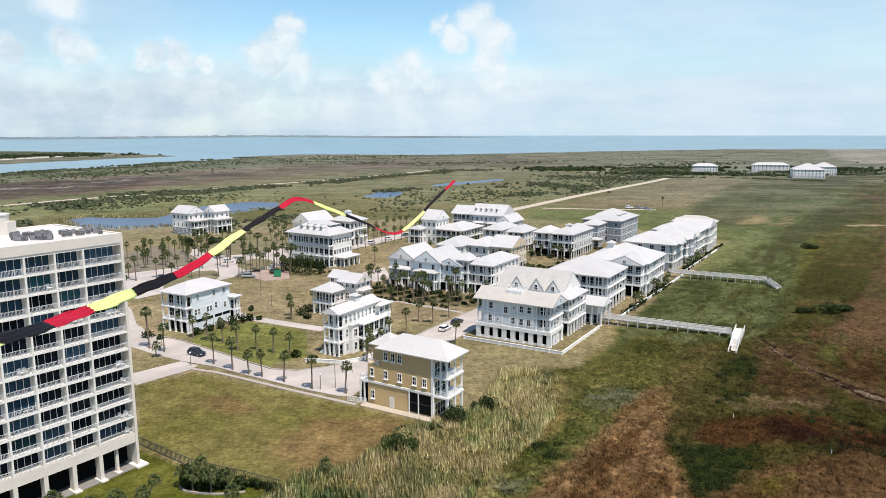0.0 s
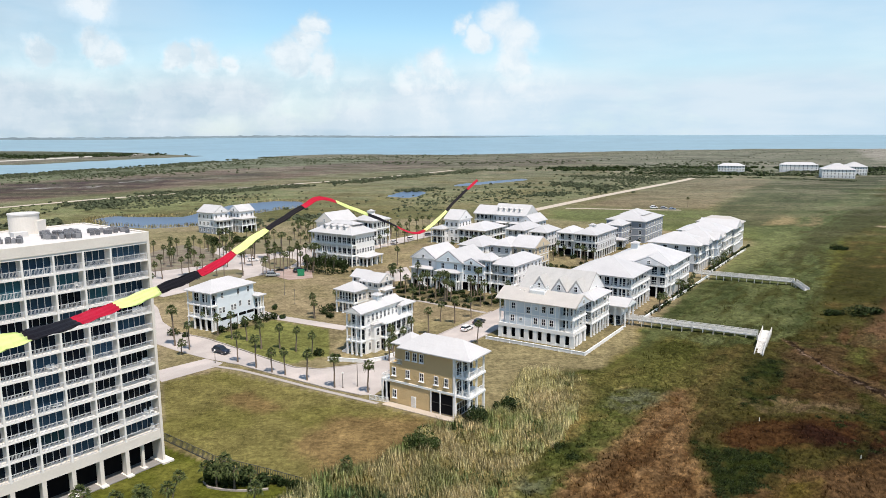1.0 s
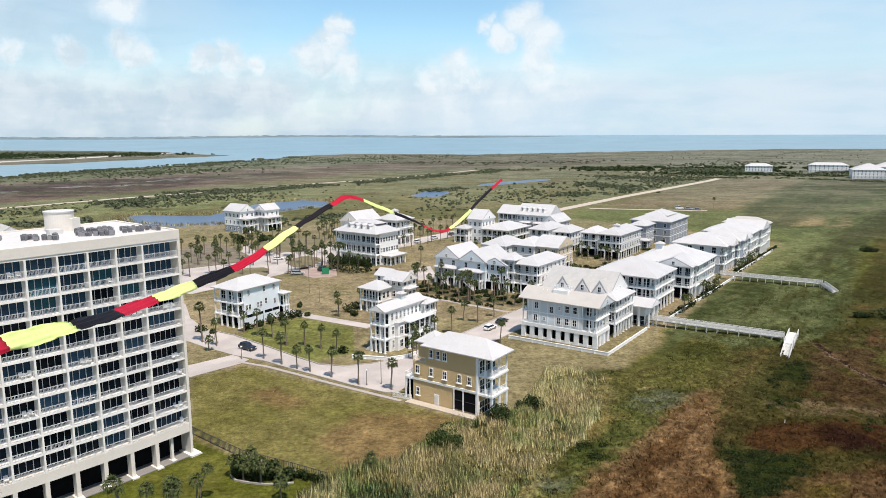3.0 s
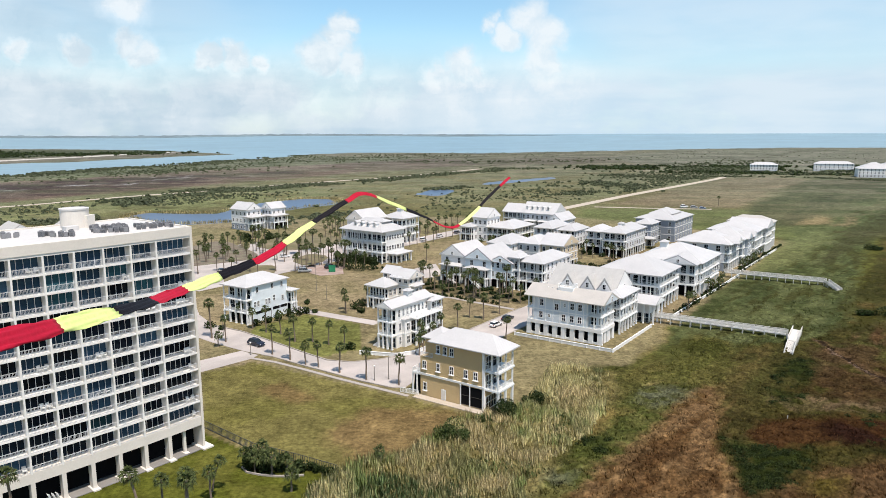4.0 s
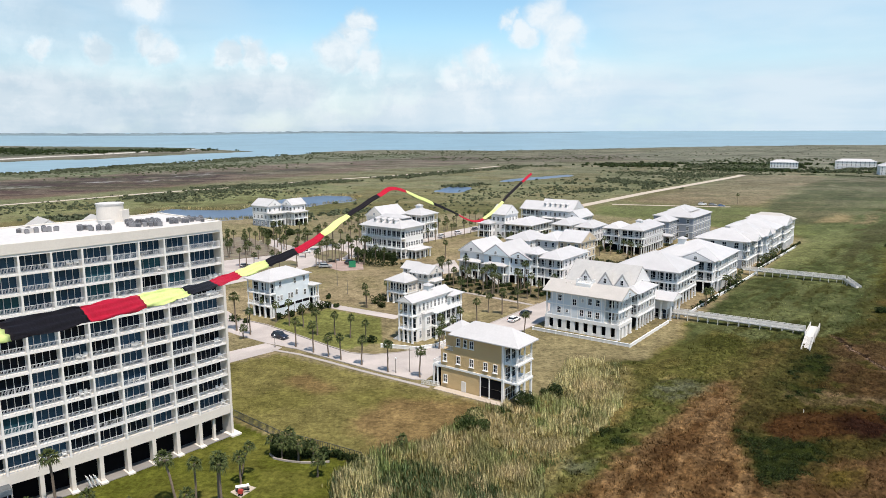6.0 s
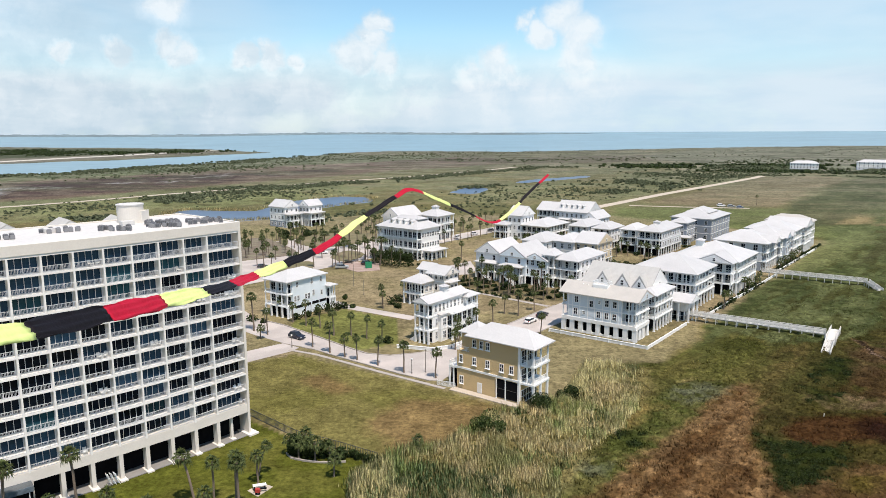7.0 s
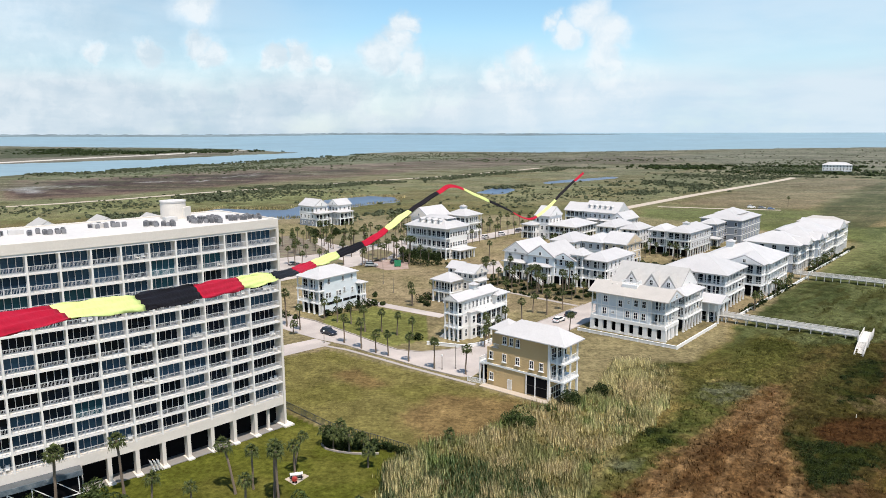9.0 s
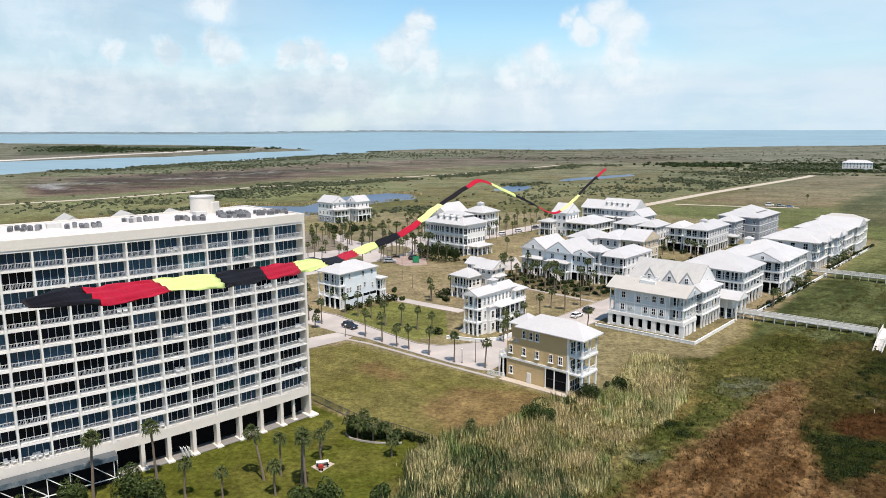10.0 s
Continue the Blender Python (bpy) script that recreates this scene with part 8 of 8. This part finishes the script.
def pole(x, y, h, label, lamp=False, name="utility_pole", r=0.09):
    root = thing(name, Matrix.Translation((x, y, 0)), label, "pole", "street poles")
    bm = bmesh.new()
    tapered(bm, [Vector((0, 0, 0)), Vector((0, 0, h * 0.5)), Vector((0, 0, h))], [r, r * 0.85, r * 0.65], 8)
    part("shaft", bm, M_POLE, root)
    bm = bmesh.new()
    tapered(bm, [Vector((0, 0, 0)), Vector((0, 0, 0.25))], [r * 2.0, r * 1.6], 8)
    part("foot", bm, M_POLE, root)
    if lamp:
        bm = bmesh.new()
        bmesh.ops.create_icosphere(bm, subdivisions=2, radius=0.22, matrix=Matrix.Translation((0, 0, h + 0.15)))
        part("globe", bm, M_TRIM, root)
    return root


for x, y, h, lamp in ((-61.3, 225.9, 9, False), (-54.7, 213.4, 5, False), (-23.4, 141.5, 5.5, False), (-26.4, 140.6, 3.2, True), (-59.5, 156, 3.0, True), (-72.5, 171.5, 5, False), (-64, 186, 4, False), (-18.5, 205, 5, False)):
    pole(x, y, h, "slim street lamp with a pale globe" if lamp else "slim dark street pole", lamp, "street_lamp" if lamp else "utility_pole")

# things on the condominium roof
M_METAL = mat("grey_unit_metal", (0.20, 0.20, 0.205), 0.5, 0.15, 3.0, 20.0)
M_FAN = mat("dark_fan_grille", (0.08, 0.08, 0.085), 0.6, 0.15)


def roof_unit(m):
    root = thing("air_conditioner", m, "grey rooftop air-conditioning unit with a fan grille", "air conditioner", "rooftop air-conditioning units")
    bm = bmesh.new()
    bm_box(bm, -0.45, 0.45, -0.45, 0.45, 0.12, 1.25)
    bmesh.ops.bevel(bm, geom=list(bm.edges), offset=0.03, segments=1, affect="EDGES")
    part("casing", bm, M_METAL, root)
    bm = bmesh.new()
    bmesh.ops.create_cone(bm, cap_ends=True, segments=12, radius1=0.36, radius2=0.32, depth=0.12, matrix=Matrix.Translation((0, 0, 1.30)))
    part("fan_grille", bm, M_FAN, root)
    for s in (-0.33, 0.33):
        bm = bmesh.new()
        bm_box(bm, s - 0.05, s + 0.05, -0.5, 0.5, 0, 0.14)
        part("skid", bm, M_METAL, root)
    for k in range(5):
        bm = bmesh.new()
        bm_box(bm, -0.38, 0.38, -0.475, -0.45, 0.25 + k * 0.19, 0.35 + k * 0.19)
        part("louvre", bm, M_FAN, root)
    return root


unit = None
unit_rnd = random.Random(8)
# groups of units: first unit, step along the row, number along and number of rows
for gx, gy, sx, sy, n, rows in ((-67.8, 94.8, 0.86, 0.2, 6, 2), (-62.2, 99.4, 0.74, 0.24, 7, 5), (-57.5, 103.7, 0.72, 0.48, 7, 3), (-74.9, 91.0, 0.72, 0.7, 6, 2), (-77.2, 84.4, 0.75, 0.7, 3, 2),
                                 (-79.4, 83.0, 0.75, 0.7, 3, 2), (-86.0, 79.0, 0.75, 0.45, 4, 2), (-83.6, 80.6, 0.75, 0.5, 3, 2), (-90.0, 74.6, 0.75, 0.6, 4, 2), (-95.0, 71.0, 0.75, 0.6, 4, 2), (-102.0, 67.0, 0.75, 0.5, 4, 2)):
    for i in range(n):
        for j in range(rows):
            if unit is not None and unit_rnd.random() < 0.16:
                continue
            spot = (gx + i * sx * 1.0 - j * 0.78 + unit_rnd.uniform(-0.2, 0.2), gy + i * sy * 1.0 + j * 1.1 + unit_rnd.uniform(-0.25, 0.25), TOWER_TOP + 1.3)
            m = Matrix.Translation(spot) @ Matrix.Rotation(math.atan2(sy, sx) + radians(unit_rnd.choice((0, 0, 90, 180, 8, -10))), 4, "Z") @ Matrix.Diagonal((0.84, 0.84, unit_rnd.uniform(0.65, 0.95), 1))
            if unit is None:
                unit = roof_unit(m)
            else:
                copy_thing(unit, m)
# water tank
root = thing("water_tank", Matrix.Translation((-69.2, 105.6, TOWER_TOP + 1.3)), "white cylindrical rooftop plant room", "water tank")
bm = bmesh.new()
bmesh.ops.create_cone(bm, cap_ends=True, segments=36, radius1=2.15, radius2=2.15, depth=3.0, matrix=Matrix.Translation((0, 0, 1.5)))
part("drum", bm, M_CONC, root)
bm = bmesh.new()
bmesh.ops.create_cone(bm, cap_ends=True, segments=36, radius1=2.25, radius2=2.25, depth=0.2, matrix=Matrix.Translation((0, 0, 3.08)))
part("rim", bm, M_ROOFM, root)
bm = bmesh.new()
bm_box(bm, 0.8, 2.5, -0.6, 1.6, 0, 2.0)
part("stair_house", bm, M_CONC, root)
for k in range(4):
    bm = bmesh.new()
    bm_box(bm, -1.2, 0.8, -0.8, 0.8, 0, 0.7)
    solid("roof_vent", bm, M_ROOFM, ROOF_M(3 + 3 * k, 12), "low white roof vent box", "vent", "roof vents")

# low terrace with a canopy edge against the condominium, truss below
root = thing("terrace", BAY_M(8, 0, 0) @ Matrix.Diagonal((1, -1, 1, 1)), "low cream terrace with white steel trusses below", "terrace")
bm = bmesh.new()
bm_box(bm, 0.0, 40, 0.1, 2.0, 4.3, 4.5)
part("deck", bm, mat("grey_deck_sheet", (0.085, 0.095, 0.10), 0.85, 0.3, 0.6, 4.0), root, "grey weathered deck sheeting")
M_TARP = mat("blue_grey_tarpaulin", (0.085, 0.115, 0.14), 0.8, 0.45, 0.8, 5.0, second=(0.15, 0.17, 0.18))
bm = bmesh.new()
bm_box(bm, 0.0, 40, 2.0, 2.1, 3.7, 4.52)
part("tarpaulin", bm, M_TARP, root, "blue-grey tarpaulin along the edge")
# near-black block added below the deck in place of its shade
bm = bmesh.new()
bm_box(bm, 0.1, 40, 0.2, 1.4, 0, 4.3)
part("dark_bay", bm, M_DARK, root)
for k in range(12):
    x = 0.6 + k * 3.0
    bm = bmesh.new()
    bm_beam(bm, (x, 1.85, 0), (x, 1.85, 4.3), 0.12)
    part("strut", bm, M_TRIM, root)
    bm = bmesh.new()
    bm_beam(bm, (x, 1.85, 0.9), (x + 3.0, 1.85, 3.6), 0.10)
    part("brace", bm, M_TRIM, root)
bm = bmesh.new()
bm_beam(bm, (0, 1.9, 0.9), (38, 1.9, 0.9), 0.12)
part("chord", bm, M_TRIM, root)

# picnic place on the lawn
sheet("paving", [(-42.6, 87.0), (-41.3, 89.5), (-39.2, 88.6), (-40.4, 85.5)], 0.06, M_SAND, "small pink-tan paved square on the lawn", "paving")
root = thing("picnic_table", Matrix.Translation((-40.9, 87.6, 0.06)) @ Matrix.Rotation(radians(25), 4, "Z"), "picnic table with benches on a paved square", "table")
for n_, x0, x1, y0, y1, z0, z1 in (("tabletop", -1.0, 1.0, -0.4, 0.4, 0.70, 0.76), ("bench", -1.0, 1.0, -0.95, -0.65, 0.42, 0.48), ("bench", -1.0, 1.0, 0.65, 0.95, 0.42, 0.48)):
    bm = bmesh.new()
    bm_box(bm, x0, x1, y0, y1, z0, z1)
    part(n_, bm, M_TRIM if n_ == "tabletop" else M_DARK, root)
for x in (-0.75, 0.75):
    bm = bmesh.new()
    bm_box(bm, x - 0.05, x + 0.05, -0.85, 0.85, 0.34, 0.42)
    part("cross_bar", bm, M_DARK, root)
    for y in (-0.45, 0.45):
        bm = bmesh.new()
        bm_beam(bm, (x, y * 1.5, 0), (x, y * 0.6, 0.72), 0.09)
        part("leg", bm, M_DARK, root)
M_RED = mat("red_cooler_plastic", (0.42, 0.05, 0.04), 0.5, 0.1)
root = thing("grill", Matrix.Translation((-40.6, 86.1, 0.06)), "red box grill beside the picnic table", "grill")
bm = bmesh.new()
bm_box(bm, -0.35, 0.35, -0.3, 0.3, 0.35, 0.95)
bmesh.ops.bevel(bm, geom=list(bm.edges), offset=0.06, segments=2, affect="EDGES")
part("body", bm, M_RED, root)
for x in (-0.25, 0.25):
    bm = bmesh.new()
    bm_box(bm, x - 0.05, x + 0.05, -0.22, 0.22, 0, 0.36)
    part("leg", bm, M_DARK, root)
# white loungers stacked by a pier
for k in range(3):
    root = thing("lounge_chair", BAY_M(5, 0.12, -0.8) @ Matrix.Translation((0.9 + 0.5 * k, 0.2 * k, 0)), "white slatted lounge chair leaning at a pier", "chair", "stacked lounge chairs")
    for s in (-0.3, 0.3):
        bm = bmesh.new()
        bm_beam(bm, (s * 0.2, s, 0), (0.6 + s * 0.2, s, 2.0), 0.08)
        part("side_rail", bm, M_TRIM, root)
    for j in range(7):
        bm = bmesh.new()
        bm_beam(bm, (0.1 + 0.07 * j, -0.3, 0.25 + 0.26 * j), (0.1 + 0.07 * j, 0.3, 0.25 + 0.26 * j), 0.06)
        part("slat", bm, M_TRIM, root)

# far houses
for x, y, w, d, fl, lab in ((340, 916, 32, 14, [3.6, 3.2, 3.0], "far white apartment house behind trees"), (442, 950, 46, 14, [3.6, 3.2, 2.6], "far white apartment row behind trees"),
                            (428, 822, 34, 30, [3.6, 3.2, 3.0], "far white house with long roofs near the beach"), (478, 880, 26, 24, [3.6, 3.4, 3.2], "far white apartment row behind trees")):
    h = thing("apartment_house", Matrix.Translation((x, y, 0)) @ Matrix.Rotation(radians(-20), 4, "Z"), lab, "house", "far houses")
    block(h, -w / 2, w / 2, 0, d, fl, M_WHITE, "hip", 24, ws=9, we=3, ground_m=M_LGREY)

# roofs of houses behind the condominium
for px, py, lab in ((-196, 258, "grey-roofed house behind the condominium"), (-214, 244, "grey-roofed house behind the condominium"), (-178, 268, "grey-roofed house behind the condominium")):
    h = thing("house", Matrix.Translation((px, py, 0)) @ Matrix.Rotation(radians(-40), 4, "Z"), lab, "house", "houses behind the condominium")
    block(h, -16, 0, 0, 12, [4.2, 4.2, 4.4], M_LGREY, "gable_u", 32, M_ROOF_GREY, ws=3, we=3)

# low far shore on the horizon
def far_shore():
    me = bpy.data.meshes.new("backdrop_shore")
    verts, faces = [], []
    n = 260
    for i in range(n + 1):
        a = radians(-48 + 54 * i / n)
        r = 4560 + 160 * math.sin(i * 0.05)
        base = float(far_rise(np.array(r))) - 1.5
        edge = min(1.0, (n - i) / 40)
        h = (11.0 + 4.5 * noise.noise((i * 0.35, 0, 0)) + 3.0 * noise.noise((i * 1.3, 4, 0))) * edge + 1.0
        x, y = math.sin(a), math.cos(a)
        verts += [(x * (r - 120), y * (r - 120), base - 2), (x * r, y * r, base + max(h, 1.5)), (x * (r + 200), y * (r + 200), base - 2)]
    for i in range(n):
        k = i * 3
        faces += [(k, k + 3, k + 4, k + 1), (k + 1, k + 4, k + 5, k + 2)]
    me.from_pydata(verts, [], faces)
    # the air's blue haze is mixed into the shore's base colour
    me.materials.append(mat("haze_tinted_shore", (0.13, 0.175, 0.19), 0.95, 0.3, 0.004, 0.02))
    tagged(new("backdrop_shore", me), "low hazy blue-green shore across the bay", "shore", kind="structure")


far_shore()


# furniture on the balconies
M_FURN = mat("white_resin_furniture", (0.70, 0.70, 0.68), 0.5, 0.08)


def balcony_chair(m):
    root = thing("balcony_chair", m, "white resin armchair on a balcony", "chair", "chairs on the balconies")
    bm = bmesh.new()
    bm_box(bm, -0.28, 0.28, -0.28, 0.28, 0.38, 0.46)
    part("seat", bm, M_FURN, root)
    bm = bmesh.new()
    bm_beam(bm, (0, 0.26, 0.42), (0, 0.42, 0.98), 0.54, 0.06)
    part("backrest", bm, M_FURN, root)
    for sx in (-0.28, 0.28):
        bm = bmesh.new()
        bm_box(bm, sx - 0.03, sx + 0.03, -0.28, 0.28, 0.62, 0.67)
        part("armrest", bm, M_FURN, root)
        for sy in (-0.25, 0.25):
            bm = bmesh.new()
            bm_box(bm, sx - 0.03, sx + 0.03, sy - 0.03, sy + 0.03, 0, 0.64)
            part("leg", bm, M_FURN, root)
    return root


chair, chair_rnd = None, random.Random(31)
for floor_no in range(11):
    for bay in range(17):
        if chair_rnd.random() < (0.40 if bay == 0 else 0.09):
            for k in range(chair_rnd.choice((1, 2, 2, 3))):
                m = BAY_M(bay, 5.75 + 2.84 * floor_no + 0.004, 0.75) @ Matrix.Diagonal((1, -1, 1, 1)) @ Matrix.Translation((0.8 + 0.85 * k + chair_rnd.uniform(-0.1, 0.1), chair_rnd.uniform(-0.1, 0.15), 0)) @ Matrix.Rotation(radians(180 + chair_rnd.uniform(-35, 35)), 4, "Z")
                if chair is None:
                    chair = balcony_chair(m)
                else:
                    copy_thing(chair, m)


# survey stakes in the marsh
stake = None
for x, y in ((54.6, 124.9), (65.0, 109.9)):
    m = Matrix.Translation((x, y, 0))
    if stake:
        copy_thing(stake, m)
        continue
    stake = thing("marker_stake", m, "white painted marker stake standing in the marsh", "stake", "marker stakes of the marsh")
    bm = bmesh.new()
    bm_box(bm, -0.045, 0.045, -0.045, 0.045, -0.2, 0.95)
    part("post", bm, M_TRIM, stake)
    bm = bmesh.new()
    bmesh.ops.create_cone(bm, cap_ends=True, segments=4, radius1=0.065, radius2=0.0, depth=0.10, matrix=Matrix.Translation((0, 0, 1.0)) @ Matrix.Rotation(radians(45), 4, "Z"))
    part("cap", bm, M_TRIM, stake)

# ---- kite tail drifting over the lots ----
def kite_tail():
    ctrl = [Vector(p) for p in ((-15.1, 0.8, 49.8), (-15.1, 2.0, 49.6), (-15.2, 3.5, 49.4), (-15.4, 5.4, 49.0), (-15.7, 8.8, 48.5), (-15.9, 13.5, 47.7), (-16.0, 19.5, 46.9), (-16.2, 25.7, 46.1), (-16.8, 30.7, 45.5), (-16.6, 35.7, 45.3), (-15.6, 42.0, 45.5), (-14.2, 47.7, 46.8), (-12.2, 51.7, 48.2), (-11.1, 53.7, 48.6), (-9.1, 56.7, 47.4), (-6.9, 59.7, 46.0), (-4.6, 62.7, 44.6), (-2.8, 65.7, 45.4), (-1.1, 68.7, 47.0), (1.1, 71.7, 48.8), (2.7, 73.7, 49.9))]
    rnd = random.Random(21)

    def at(s):
        i = min(int(s), len(ctrl) - 4)
        t = s - i
        a, b, c, d = ctrl[i:i + 4]
        return 0.5 * ((2 * b) + (c - a) * t + (2 * a - 5 * b + 4 * c - d) * t * t + (3 * b - a - 3 * c + d) * t ** 3)
    # even steps of length along the curve
    fine = [at(k * (len(ctrl) - 3) / 900) for k in range(901)]
    run = [0.0]
    for p, q in zip(fine, fine[1:]):
        run.append(run[-1] + (q - p).length)

    def along(s):
        k = int(np.searchsorted(run, s))
        k = max(1, min(k, 900))
        f = (s - run[k - 1]) / (run[k] - run[k - 1] + 1e-9)
        return fine[k - 1].lerp(fine[k], f)
    cloth = []
    for name, c in (("red_ripstop", (0.37, 0.008, 0.028)), ("lime_ripstop", (0.58, 0.68, 0.24)), ("black_ripstop", (0.008, 0.006, 0.008))):
        cloth.append(mat(name, c, 0.6, 0.14, 1.2, 6.0, bump=0.3, spec=0.15))
    root = thing("kite_tail", Matrix.Translation(fine[0]), "long red, lime and black fabric kite tail streaming in the wind", "kite tail")
    total, seg, s, k = run[-1], 4.0, 0.0, 2
    while s < total - 1:
        length = seg * rnd.uniform(0.96, 1.04) if s else 2.5
        e = min(s + length, total)
        bm = bmesh.new()
        rings, sides, n = [], 24, 14
        for i in range(n + 1):
            q = s + (e - s) * i / n
            p = along(q)
            d = (along(min(q + 0.2, total)) - along(max(q - 0.2, 0))).normalized()
            side = d.cross(Vector((0, 0, 1))).normalized()
            up = side.cross(d)
            twist = 0.22 * math.sin(q * 0.30) - 0.70
            side, up = side * math.cos(twist) + up * math.sin(twist), up * math.cos(twist) - side * math.sin(twist)
            taper = (0.10 + 0.25 * (1 - q / total) ** 1.2) * min(1.0, 0.35 + q * 0.28)
            belly = 0.88 + 0.20 * math.sin(math.pi * i / n) ** 0.7 * (1 if k % 3 == 1 else 0.6)
            ring = []
            for j in range(sides):
                a = 2 * math.pi * j / sides
                rr = taper * belly * (1 + 0.10 * math.sin(3 * a + q * 2.6) + rnd.uniform(-0.05, 0.05))
                pleat = 0.17 * taper * math.sin(9.0 * math.cos(a) + q * 0.8) * (0.4 + 0.6 * math.sin(q * 1.9) ** 2)
                ring.append(bm.verts.new(p - fine[0] + side * math.cos(a) * rr * 1.3 + up * (math.sin(a) * rr * 0.10 + pleat)))
            rings.append(ring)
        for a, b in zip(rings, rings[1:]):
            for j in range(sides):
                bm.faces.new((a[j], a[(j + 1) % sides], b[(j + 1) % sides], b[j]))
        bm.faces.new(rings[0][::-1])
        bm.faces.new(rings[-1])
        bmesh.ops.recalc_face_normals(bm, faces=bm.faces)
        for f in bm.faces:
            f.smooth = True
        part("tail_segment", bm, cloth[(0, 1, 2)[k % 3]], root, ("red fabric segment", "lime fabric segment", "black fabric segment")[k % 3])
        s, k = e, k + 1
    return root


kite_tail()
